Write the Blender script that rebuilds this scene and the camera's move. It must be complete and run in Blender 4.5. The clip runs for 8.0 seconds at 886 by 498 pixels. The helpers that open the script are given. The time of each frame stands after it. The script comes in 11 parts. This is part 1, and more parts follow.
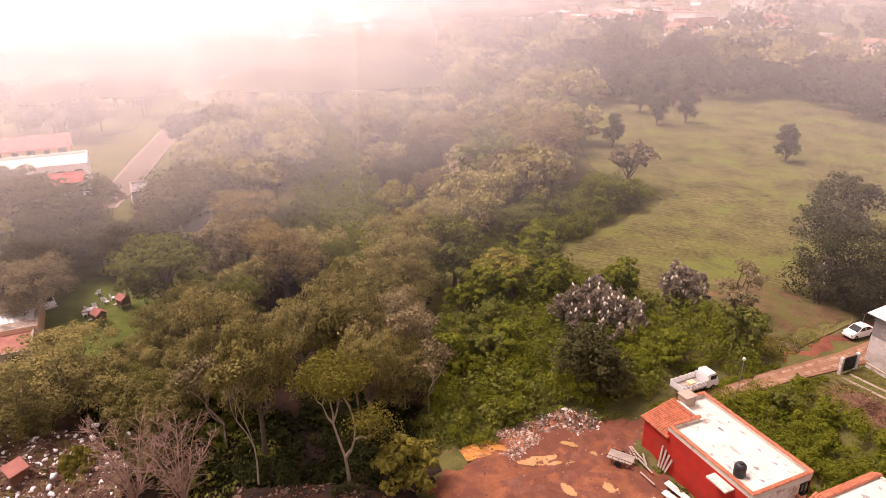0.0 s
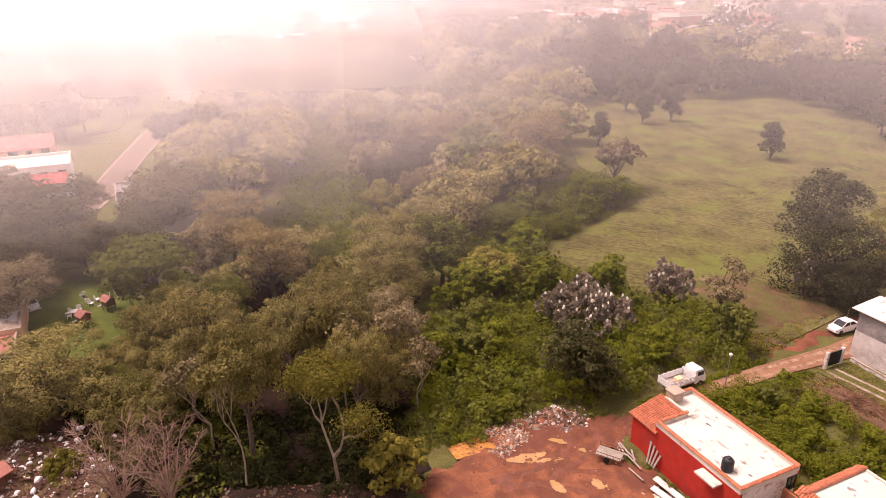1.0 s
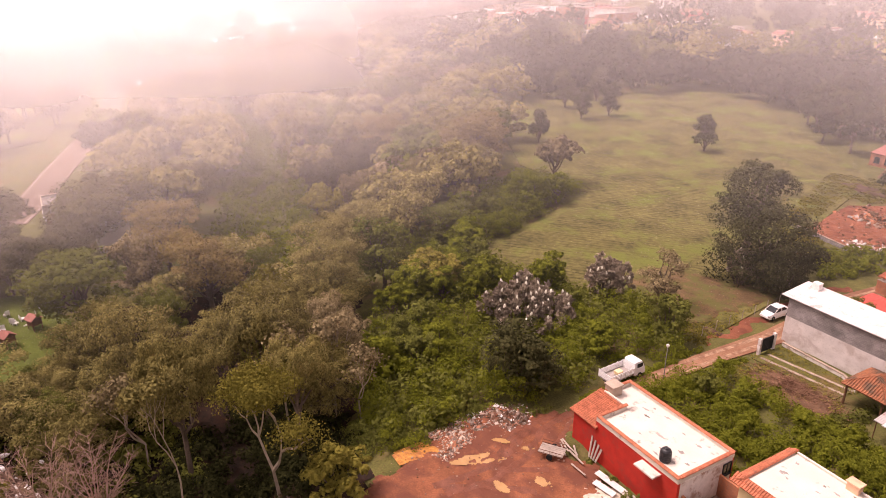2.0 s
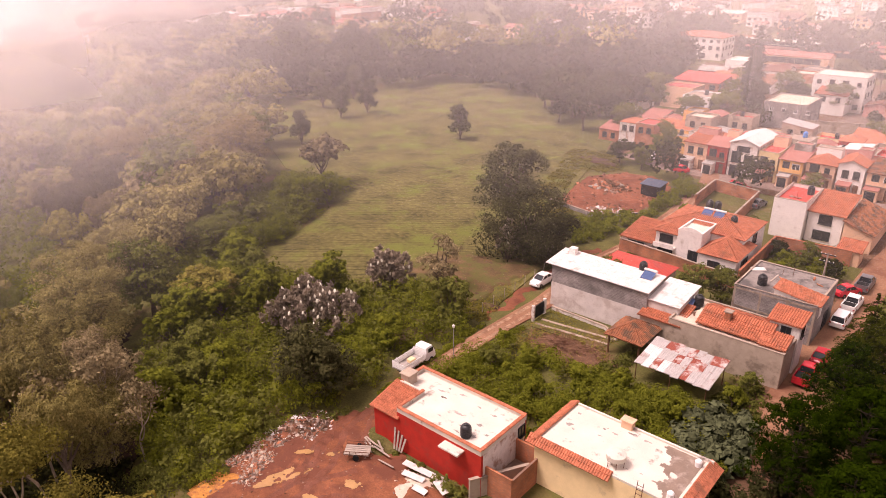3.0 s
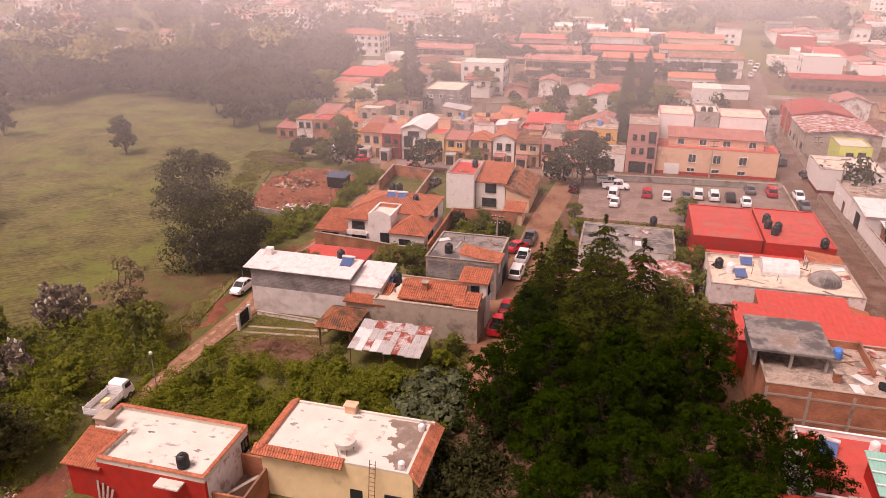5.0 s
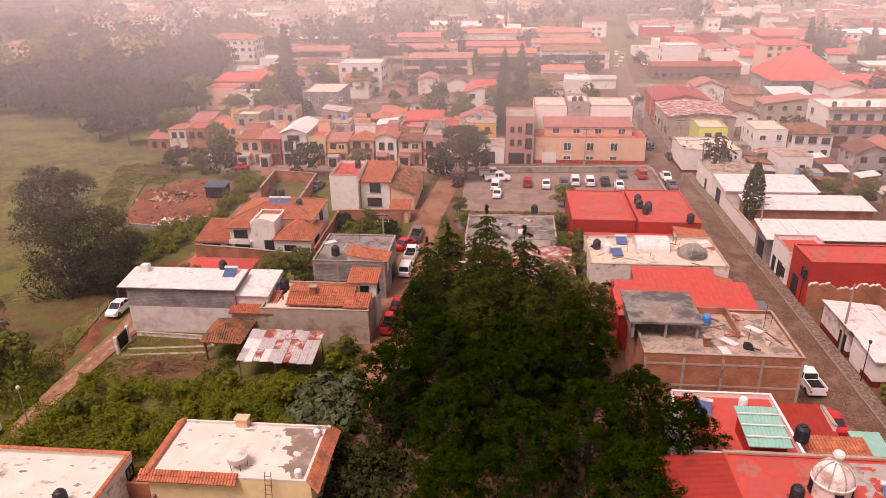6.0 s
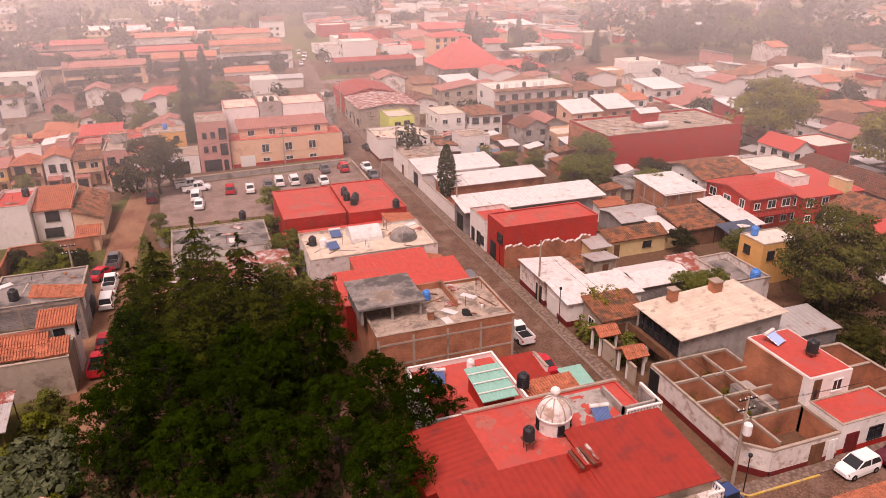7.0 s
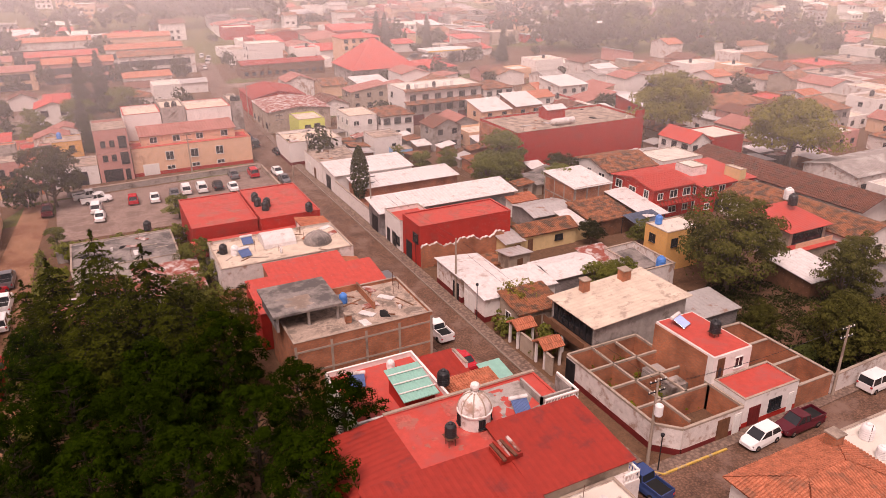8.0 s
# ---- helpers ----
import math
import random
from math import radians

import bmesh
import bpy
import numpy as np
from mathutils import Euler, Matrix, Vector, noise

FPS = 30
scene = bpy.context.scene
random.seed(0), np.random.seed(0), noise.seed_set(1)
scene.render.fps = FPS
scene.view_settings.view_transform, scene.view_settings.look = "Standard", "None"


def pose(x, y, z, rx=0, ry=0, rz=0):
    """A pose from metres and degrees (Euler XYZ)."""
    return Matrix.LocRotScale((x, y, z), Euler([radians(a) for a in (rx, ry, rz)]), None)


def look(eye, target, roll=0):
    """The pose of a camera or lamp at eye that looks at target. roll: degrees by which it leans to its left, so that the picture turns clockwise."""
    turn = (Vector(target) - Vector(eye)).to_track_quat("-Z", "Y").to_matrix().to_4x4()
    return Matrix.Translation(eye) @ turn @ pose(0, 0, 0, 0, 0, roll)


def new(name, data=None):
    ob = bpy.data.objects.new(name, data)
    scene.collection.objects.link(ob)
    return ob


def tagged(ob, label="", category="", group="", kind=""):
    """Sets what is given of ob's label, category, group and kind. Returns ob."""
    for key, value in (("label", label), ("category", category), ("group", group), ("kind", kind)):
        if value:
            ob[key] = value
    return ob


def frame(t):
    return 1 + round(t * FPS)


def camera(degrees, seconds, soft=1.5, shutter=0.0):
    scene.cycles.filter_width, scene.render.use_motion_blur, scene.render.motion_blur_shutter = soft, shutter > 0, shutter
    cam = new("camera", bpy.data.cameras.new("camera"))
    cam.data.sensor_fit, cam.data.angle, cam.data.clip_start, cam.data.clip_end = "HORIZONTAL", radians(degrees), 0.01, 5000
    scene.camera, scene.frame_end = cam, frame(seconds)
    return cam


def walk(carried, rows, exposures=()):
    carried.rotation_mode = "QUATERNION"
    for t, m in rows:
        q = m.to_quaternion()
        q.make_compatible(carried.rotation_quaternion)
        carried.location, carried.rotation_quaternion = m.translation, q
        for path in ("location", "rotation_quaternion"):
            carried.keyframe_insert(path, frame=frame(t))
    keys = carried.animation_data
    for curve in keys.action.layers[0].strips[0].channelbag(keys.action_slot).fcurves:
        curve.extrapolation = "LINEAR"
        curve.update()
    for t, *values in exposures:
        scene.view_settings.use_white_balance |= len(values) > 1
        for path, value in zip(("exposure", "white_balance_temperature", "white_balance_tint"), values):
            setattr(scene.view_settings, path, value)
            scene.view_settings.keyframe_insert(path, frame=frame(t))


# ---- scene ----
cam = camera(64.2, 8.0, soft=0.35)
# the hovering drone: seconds, eye, target, roll
PATH = [
    (0.0, (-0.000, -0.000, 45.000), (-83.760, 38.164, 5.914), 0.18),
    (0.5, (-0.036, -0.016, 44.948), (-83.606, 38.524, 5.823), 0.17),
    (1.0, (-0.064, 0.011, 44.792), (-83.065, 39.782, 5.688), 0.21),
    (1.2, (-0.041, 0.032, 44.706), (-82.897, 40.172, 5.671), 0.12),
    (2.3, (0.015, 2.300, 44.812), (-74.337, 56.492, 5.633), -0.90),
    (2.4, (-0.051, 2.387, 44.717), (-71.293, 60.621, 5.559), -0.88),
    (2.5, (-0.201, 2.415, 44.530), (-69.215, 63.274, 5.373), -0.76),
    (2.7, (-0.547, 2.381, 44.252), (-64.149, 68.872, 5.090), -0.43),
    (3.0, (-0.836, 2.317, 44.082), (-60.843, 72.096, 4.966), -0.36),
    (3.5, (-0.785, 2.365, 43.956), (-60.474, 72.432, 4.868), -0.42),
    (3.7, (-0.733, 2.487, 43.828), (-58.373, 74.233, 4.713), -0.33),
    (4.0, (-0.684, 2.757, 43.552), (-51.357, 79.625, 4.518), -0.24),
    (4.2, (-0.761, 2.885, 43.340), (-45.402, 83.440, 4.376), -0.21),
    (4.5, (-0.904, 3.124, 42.952), (-36.518, 88.132, 4.153), -0.01),
    (4.6, (-0.898, 3.245, 42.804), (-32.501, 89.849, 4.061), -0.02),
    (4.7, (-0.887, 3.316, 42.704), (-29.719, 90.917, 4.040), 0.04),
    (5.8, (-0.134, 3.375, 42.504), (-15.865, 94.225, 3.790), -0.72),
    (5.9, (0.093, 3.377, 42.424), (-13.714, 94.570, 3.780), -0.85),
    (6.0, (0.286, 3.395, 42.319), (-8.647, 95.177, 3.637), -0.85),
    (6.2, (0.466, 3.530, 42.127), (1.454, 95.695, 3.337), -0.80),
    (6.5, (0.515, 3.887, 41.912), (16.433, 94.622, 3.006), -0.74),
    (6.7, (0.316, 4.111, 41.813), (25.627, 92.634, 2.789), -0.48),
    (7.0, (-0.051, 4.269, 41.723), (30.374, 91.164, 2.690), -0.43),
    (7.5, (-0.033, 4.199, 41.672), (30.467, 91.090, 2.688), -0.42),
    (7.7, (0.067, 4.171, 41.646), (32.466, 90.365, 2.647), -0.44),
    (8.0, (0.396, 4.144, 41.594), (41.329, 86.634, 2.608), -0.32),
]
walk(cam, [(t, look(eye, target, roll)) for t, eye, target, roll in PATH],
     exposures=[(0.0, 0.46, 7130, 35.5), (3.5, 0.27, 7230, 39.5), (4.5, 0.10, 7280, 39.8), (6.0, -0.01, 7290, 39.8), (8.0, -0.08, 7330, 39.7)])
# ---------------------------------------------------------------- light
SUN_AZ, SUN_EL = radians(-135.0), radians(62.0)
world = bpy.data.worlds.new("overcast_sky")
scene.world = world
world.use_nodes = True
wn, wl = world.node_tree.nodes, world.node_tree.links
wn.clear()
sky = wn.new("ShaderNodeTexSky")
sky.sky_type, sky.sun_disc = "NISHITA", False
sky.sun_elevation, sky.sun_rotation = SUN_EL, SUN_AZ
sky.air_density, sky.dust_density, sky.ozone_density = 1.0, 6.0, 1.0
cloud = wn.new("ShaderNodeMixRGB")
cloud.inputs[0].default_value = 0.82
cloud.inputs[2].default_value = (12.0, 11.1, 10.8, 1)
back = wn.new("ShaderNodeBackground")
back.inputs[1].default_value = 0.054
wout = wn.new("ShaderNodeOutputWorld")
wl.new(sky.outputs[0], cloud.inputs[1])
wl.new(cloud.outputs[0], back.inputs[0])
wl.new(back.outputs[0], wout.inputs[0])
sun = new("sun", bpy.data.lights.new("sun", "SUN"))
sun.data.energy, sun.data.angle, sun.data.color = 3.6, radians(26), (1.0, 0.95, 0.88)
sun.matrix_world = look((0, 0, 0), (-math.sin(SUN_AZ) * math.cos(SUN_EL), -math.cos(SUN_AZ) * math.cos(SUN_EL), -math.sin(SUN_EL)))
# ---------------------------------------------------------------- materials
def mat(name, base, rough=0.8, metal=0.0, var=0.25, scale=1.5, fine=25.0, bump=0.0, stain=None, stain_amount=0.0,
        stain_scale=0.35, spread=0.0, translucent=0.0, spec=0.25, cells=0.0):
    """A surface with grain at two scales, stains of a second colour, and a shade of its own for each thing or island."""
    m = bpy.data.materials.new(name)
    m.use_nodes = True
    n, l = m.node_tree.nodes, m.node_tree.links
    b = n["Principled BSDF"]
    b.inputs["Roughness"].default_value, b.inputs["Metallic"].default_value = rough, metal
    b.inputs["Specular IOR Level"].default_value = 0.015 if spread and translucent else 0.5 if rough < 0.5 else spec
    geo = n.new("ShaderNodeNewGeometry")
    big, small = n.new("ShaderNodeTexNoise"), n.new("ShaderNodeTexNoise")
    for tex, sc in ((big, scale), (small, fine)):
        tex.inputs["Scale"].default_value, tex.inputs["Detail"].default_value = sc, 4
        l.new(geo.outputs["Position"], tex.inputs["Vector"])
    mix = n.new("ShaderNodeMath"); mix.operation = "ADD"
    l.new(big.outputs["Fac"], mix.inputs[0]); l.new(small.outputs["Fac"], mix.inputs[1])
    rng = n.new("ShaderNodeMapRange")
    rng.inputs["From Min"].default_value, rng.inputs["From Max"].default_value = 0.7, 1.3
    rng.inputs["To Min"].default_value, rng.inputs["To Max"].default_value = 1 - var, 1 + var
    l.new(mix.outputs[0], rng.inputs["Value"])
    value = rng.outputs[0]
    if spread:
        one = n.new("ShaderNodeObjectInfo")
        sp = n.new("ShaderNodeMapRange")
        sp.inputs["To Min"].default_value, sp.inputs["To Max"].default_value = 1 - spread, 1 + spread
        l.new(geo.outputs["Random Per Island"], sp.inputs["Value"])
        mu = n.new("ShaderNodeMath"); mu.operation = "MULTIPLY"
        l.new(value, mu.inputs[0]); l.new(sp.outputs[0], mu.inputs[1])
        so = n.new("ShaderNodeMapRange")
        so.inputs["To Min"].default_value, so.inputs["To Max"].default_value = 1 - spread * 0.7, 1 + spread * 0.7
        l.new(one.outputs["Random"], so.inputs["Value"])
        mo = n.new("ShaderNodeMath"); mo.operation = "MULTIPLY"
        l.new(mu.outputs[0], mo.inputs[0]); l.new(so.outputs[0], mo.inputs[1])
        value = mo.outputs[0]
    if cells:
        vo = n.new("ShaderNodeTexVoronoi"); vo.inputs["Scale"].default_value = cells
        l.new(geo.outputs["Position"], vo.inputs["Vector"])
        vr = n.new("ShaderNodeMapRange")
        for key, v in (("From Min", 0.15), ("From Max", 0.7), ("To Min", 1.15), ("To Max", 0.6)):
            vr.inputs[key].default_value = v
        vm = n.new("ShaderNodeMath"); vm.operation = "MULTIPLY"
        l.new(vo.outputs["Distance"], vr.inputs["Value"]); l.new(value, vm.inputs[0]); l.new(vr.outputs[0], vm.inputs[1])
        value = vm.outputs[0]
    col = n.new("ShaderNodeVectorMath"); col.operation = "SCALE"
    col.inputs[0].default_value = base
    l.new(value, col.inputs["Scale"])
    out = col.outputs[0]
    if stain:
        st = n.new("ShaderNodeTexNoise")
        st.inputs["Scale"].default_value, st.inputs["Detail"].default_value, st.inputs["Roughness"].default_value = stain_scale, 6, 0.65
        l.new(geo.outputs["Position"], st.inputs["Vector"])
        sr = n.new("ShaderNodeMapRange")
        sr.inputs["From Min"].default_value, sr.inputs["From Max"].default_value = 0.62 - 0.3 * stain_amount, 0.72 - 0.25 * stain_amount
        l.new(st.outputs["Fac"], sr.inputs["Value"])
        mx = n.new("ShaderNodeMixRGB")
        mx.inputs[2].default_value = (*stain, 1)
        l.new(sr.outputs[0], mx.inputs[0]); l.new(out, mx.inputs[1])
        out = mx.outputs[0]
    l.new(out, b.inputs["Base Color"])
    if bump:
        bp = n.new("ShaderNodeBump")
        bp.inputs["Strength"].default_value, bp.inputs["Distance"].default_value = bump, 0.05
        l.new(small.outputs["Fac"], bp.inputs["Height"]); l.new(bp.outputs[0], b.inputs["Normal"])
    if translucent:
        tr, add = n.new("ShaderNodeBsdfTranslucent"), n.new("ShaderNodeMixShader")
        add.inputs[0].default_value = translucent
        l.new(out, tr.inputs[0]); l.new(b.outputs[0], add.inputs[1]); l.new(tr.outputs[0], add.inputs[2])
        l.new(add.outputs[0], n["Material Output"].inputs[0])
    return m


def brick_mat(name, brick, mortar, bw=0.28, bh=0.09, side=False):
    """Courses of brick or block with mortar joints and relief; a box projection by the wall's own direction."""
    m = bpy.data.materials.new(name)
    m.use_nodes = True
    n, l = m.node_tree.nodes, m.node_tree.links
    b = n["Principled BSDF"]
    b.inputs["Roughness"].default_value = 0.9
    geo, sep, nor = n.new("ShaderNodeNewGeometry"), n.new("ShaderNodeSeparateXYZ"), n.new("ShaderNodeSeparateXYZ")
    l.new(geo.outputs["Position"], sep.inputs[0]); l.new(geo.outputs["True Normal"], nor.inputs[0])
    ab = n.new("ShaderNodeMath"); ab.operation = "ABSOLUTE"; l.new(nor.outputs[0], ab.inputs[0])
    gt = n.new("ShaderNodeMath"); gt.operation = "GREATER_THAN"; gt.inputs[1].default_value = 0.6; l.new(ab.outputs[0], gt.inputs[0])
    mx = n.new("ShaderNodeMix"); l.new(gt.outputs[0], mx.inputs["Factor"])
    l.new(sep.outputs[0], mx.inputs[2]); l.new(sep.outputs[1], mx.inputs[3])
    com = n.new("ShaderNodeCombineXYZ"); l.new(mx.outputs[0], com.inputs[0]); l.new(sep.outputs[2], com.inputs[1])
    br = n.new("ShaderNodeTexBrick"); l.new(com.outputs[0], br.inputs["Vector"])
    br.inputs["Color1"].default_value = (*brick, 1)
    br.inputs["Color2"].default_value = (*[c * 0.72 for c in brick], 1)
    br.inputs["Mortar"].default_value = (*mortar, 1)
    for key, v in (("Scale", 1.0), ("Mortar Size", 0.012), ("Brick Width", bw), ("Row Height", bh)):
        br.inputs[key].default_value = v
    st = n.new("ShaderNodeTexNoise"); st.inputs["Scale"].default_value, st.inputs["Detail"].default_value = 0.5, 6
    l.new(geo.outputs["Position"], st.inputs["Vector"])
    rg = n.new("ShaderNodeMapRange"); rg.inputs["From Min"].default_value, rg.inputs["From Max"].default_value = 0.3, 0.7
    rg.inputs["To Min"].default_value, rg.inputs["To Max"].default_value = 0.6, 1.3
    l.new(st.outputs["Fac"], rg.inputs["Value"])
    sc = n.new("ShaderNodeVectorMath"); sc.operation = "SCALE"; l.new(br.outputs["Color"], sc.inputs[0]); l.new(rg.outputs[0], sc.inputs["Scale"])
    l.new(sc.outputs[0], b.inputs["Base Color"])
    bp = n.new("ShaderNodeBump"); bp.inputs["Strength"].default_value, bp.inputs["Distance"].default_value, bp.invert = 0.6, 0.02, True
    l.new(br.outputs["Fac"], bp.inputs["Height"]); l.new(bp.outputs[0], b.inputs["Normal"])
    return m


M = dict(
    red_wall=mat("red_wall", (0.42, 0.030, 0.018), 0.7, var=0.18, stain=(0.33, 0.04, 0.028), stain_amount=0.3, stain_scale=0.7),
    maroon=mat("maroon", (0.16, 0.022, 0.02), 0.6, var=0.2),
    white_wall=mat("white_wall", (0.76, 0.71, 0.67), 0.8, var=0.1, stain=(0.52, 0.45, 0.40), stain_amount=0.12, stain_scale=0.9),
    old_white=mat("old_white", (0.68, 0.62, 0.58), 0.85, var=0.16, stain=(0.40, 0.27, 0.21), stain_amount=0.36, stain_scale=0.8),
    cream_wall=mat("cream_wall", (0.78, 0.60, 0.34), 0.8, var=0.08, stain=(0.5, 0.38, 0.25), stain_amount=0.2),
    orange_wall=mat("orange_wall", (0.72, 0.39, 0.13), 0.8, var=0.1),
    peach_wall=mat("peach_wall", (0.70, 0.44, 0.29), 0.8, var=0.1, stain=(0.5, 0.3, 0.2), stain_amount=0.15),
    pink_wall=mat("pink_wall", (0.52, 0.25, 0.21), 0.8, var=0.1),
    yellow_wall=mat("yellow_wall", (0.64, 0.48, 0.25), 0.8, var=0.12),
    lime_wall=mat("lime_wall", (0.55, 0.60, 0.14), 0.8, var=0.12),
    blue_wall=mat("blue_wall", (0.25, 0.45, 0.65), 0.8, var=0.12),
    whitewash=mat("whitewash", (0.60, 0.545, 0.51), 0.85, var=0.15, scale=0.8, stain=(0.46, 0.39, 0.35), stain_amount=0.4, stain_scale=0.5),
    concrete=mat("concrete", (0.36, 0.32, 0.29), 0.9, var=0.2, bump=0.3, stain=(0.17, 0.14, 0.12), stain_amount=0.4),
    render_tan=mat("render_tan", (0.40, 0.32, 0.25), 0.9, var=0.15, stain=(0.22, 0.17, 0.13), stain_amount=0.35),
    beam=mat("beam", (0.36, 0.285, 0.225), 0.9, var=0.18, stain=(0.2, 0.15, 0.12), stain_amount=0.3),
    brick=brick_mat("brick", (0.52, 0.18, 0.082), (0.27, 0.155, 0.105)),
    block=brick_mat("block", (0.26, 0.23, 0.22), (0.34, 0.31, 0.29), 0.4, 0.2),
    roof_white=mat("roof_white", (0.62, 0.565, 0.49), 0.8, var=0.12, scale=0.5, stain=(0.27, 0.22, 0.19), stain_amount=0.10, stain_scale=0.75),
    roof_old=mat("roof_old", (0.38, 0.29, 0.23), 0.9, var=0.35, scale=0.8, fine=6, stain=(0.19, 0.15, 0.12), stain_amount=0.5, stain_scale=0.9),
    roof_sand=mat("roof_sand", (0.58, 0.48, 0.38), 0.85, var=0.2, scale=0.7, stain=(0.36, 0.28, 0.22), stain_amount=0.26, stain_scale=0.8),
    roof_red=mat("roof_red", (0.49, 0.072, 0.052), 0.6, var=0.15, stain=(0.42, 0.085, 0.07), stain_amount=0.35, stain_scale=0.5),
    roof_dark_red=mat("roof_dark_red", (0.31, 0.032, 0.020), 0.55, var=0.15, stain=(0.2, 0.03, 0.025), stain_amount=0.3),
    roof_grey=mat("roof_grey", (0.24, 0.21, 0.19), 0.9, var=0.25, stain=(0.10, 0.09, 0.085), stain_amount=0.5),
    tile=mat("tile", (0.43, 0.145, 0.078), 0.85, var=0.32, fine=6, stain=(0.27, 0.11, 0.066), stain_amount=0.24, stain_scale=0.8),
    tile_old=mat("tile_old", (0.31, 0.12, 0.06), 0.9, var=0.4, fine=9, stain=(0.12, 0.075, 0.05), stain_amount=0.55, stain_scale=0.8),
    tile_dark=mat("tile_dark", (0.17, 0.065, 0.042), 0.9, var=0.4, fine=9, stain=(0.09, 0.05, 0.035), stain_amount=0.4, stain_scale=0.8),
    tin_old=mat("tin_old", (0.30, 0.265, 0.24), 0.6, 0.1, var=0.25, stain=(0.42, 0.39, 0.36), stain_amount=0.4, stain_scale=0.3),
    tin=mat("tin", (0.48, 0.45, 0.43), 0.45, 0.35, var=0.12, stain=(0.34, 0.2, 0.14), stain_amount=0.15, stain_scale=0.7),
    tin_rust=mat("tin_rust", (0.52, 0.46, 0.43), 0.6, 0.1, var=0.25, stain=(0.28, 0.075, 0.05), stain_amount=0.75, stain_scale=0.9),
    white_sheet=mat("white_sheet", (0.62, 0.58, 0.555), 0.55, 0.0, var=0.16, stain=(0.42, 0.34, 0.30), stain_amount=0.18, stain_scale=0.7),
    translucent_green=mat("translucent_green", (0.30, 0.62, 0.52), 0.3, var=0.1, translucent=0.3),
    glass=mat("glass", (0.025, 0.028, 0.032), 0.08, var=0.1),
    frame_white=mat("frame_white", (0.72, 0.70, 0.66), 0.6, var=0.08),
    dark_metal=mat("dark_metal", (0.03, 0.03, 0.033), 0.5, 0.4, var=0.2),
    rust_metal=mat("rust_metal", (0.16, 0.07, 0.045), 0.8, 0.3, var=0.3),
    wood=mat("wood", (0.16, 0.075, 0.04), 0.8, var=0.3, fine=40),
    plank=mat("plank", (0.36, 0.30, 0.25), 0.85, var=0.3, fine=40),
    black_plastic=mat("black_plastic", (0.018, 0.018, 0.02), 0.45, var=0.15),
    blue_plastic=mat("blue_plastic", (0.05, 0.22, 0.60), 0.45, var=0.1),
    panel_blue=mat("panel_blue", (0.10, 0.16, 0.32), 0.25, 0.2, var=0.1),
    tarp=mat("tarp", (0.07, 0.09, 0.13), 0.55, var=0.25),
    cobble=mat("cobble", (0.170, 0.092, 0.060), 0.6, cells=4.2, var=0.4, scale=0.4, fine=7, bump=0.7, stain=(0.20, 0.125, 0.095), stain_amount=0.4, stain_scale=0.25),
    pavement=mat("pavement", (0.22, 0.15, 0.115), 0.9, cells=2.6, var=0.25, fine=10, bump=0.4),
    kerb=mat("kerb", (0.24, 0.19, 0.15), 0.9, var=0.2),
    kerb_yellow=mat("kerb_yellow", (0.55, 0.36, 0.08), 0.85, var=0.25, stain=(0.3, 0.25, 0.2), stain_amount=0.4, stain_scale=1.5),
    dirt_road=mat("dirt_road", (0.28, 0.145, 0.085), 0.95, var=0.3, scale=0.3, fine=6, bump=0.6, stain=(0.19, 0.085, 0.05), stain_amount=0.5, stain_scale=0.15),
    red_dirt=mat("red_dirt", (0.24, 0.085, 0.045), 0.95, var=0.35, scale=0.5, fine=8, bump=0.8, stain=(0.15, 0.05, 0.028), stain_amount=0.5, stain_scale=0.25),
    gravel=mat("gravel", (0.25, 0.175, 0.145), 0.95, stain=(0.19, 0.13, 0.105), stain_amount=0.5, stain_scale=0.25, var=0.3, fine=12, bump=0.5),
    puddle=mat("puddle", (0.42, 0.24, 0.10), 0.12, var=0.12),
    grass=mat("grass", (0.098, 0.092, 0.026), 0.95, var=0.4, scale=0.35, fine=5, bump=0.8, stain=(0.15, 0.105, 0.045), stain_amount=0.3, stain_scale=0.12),
    dry_grass=mat("dry_grass", (0.125, 0.078, 0.036), 0.95, var=0.4, scale=0.5, fine=5, bump=0.8, stain=(0.10, 0.092, 0.026), stain_amount=0.5, stain_scale=0.4),
    path_grass=mat("path_grass", (0.21, 0.20, 0.055), 0.95, var=0.3, fine=5),
    roof_pink=mat("roof_pink", (0.36, 0.145, 0.115), 0.8, var=0.25, fine=6, stain=(0.3, 0.12, 0.09), stain_amount=0.4),
    roof_faded=mat("roof_faded", (0.44, 0.098, 0.075), 0.85, var=0.3, fine=5, stain=(0.36, 0.13, 0.10), stain_amount=0.4),
    field_row=mat("field_row", (0.092, 0.080, 0.025), 0.95, var=0.5, scale=0.12, fine=1.2, stain=(0.122, 0.134, 0.026), stain_amount=0.4, stain_scale=0.09, spread=0.15),
    yard_mud=mat("yard_mud", (0.235, 0.084, 0.040), 0.85, var=0.35, scale=0.45, fine=7, bump=0.9, stain=(0.15, 0.052, 0.030), stain_amount=0.6, stain_scale=0.35),
    wet_mud=mat("wet_mud", (0.17, 0.060, 0.034), 0.5, var=0.3, fine=8, bump=0.5),
    clay=mat("clay", (0.50, 0.22, 0.055), 0.9, var=0.3, fine=8, bump=0.7, stain=(0.3, 0.12, 0.05), stain_amount=0.4, stain_scale=0.8),
    ash_soil=mat("ash_soil", (0.085, 0.045, 0.033), 0.95, var=0.4, fine=6, bump=0.8, stain=(0.12, 0.09, 0.03), stain_amount=0.4, stain_scale=0.7),
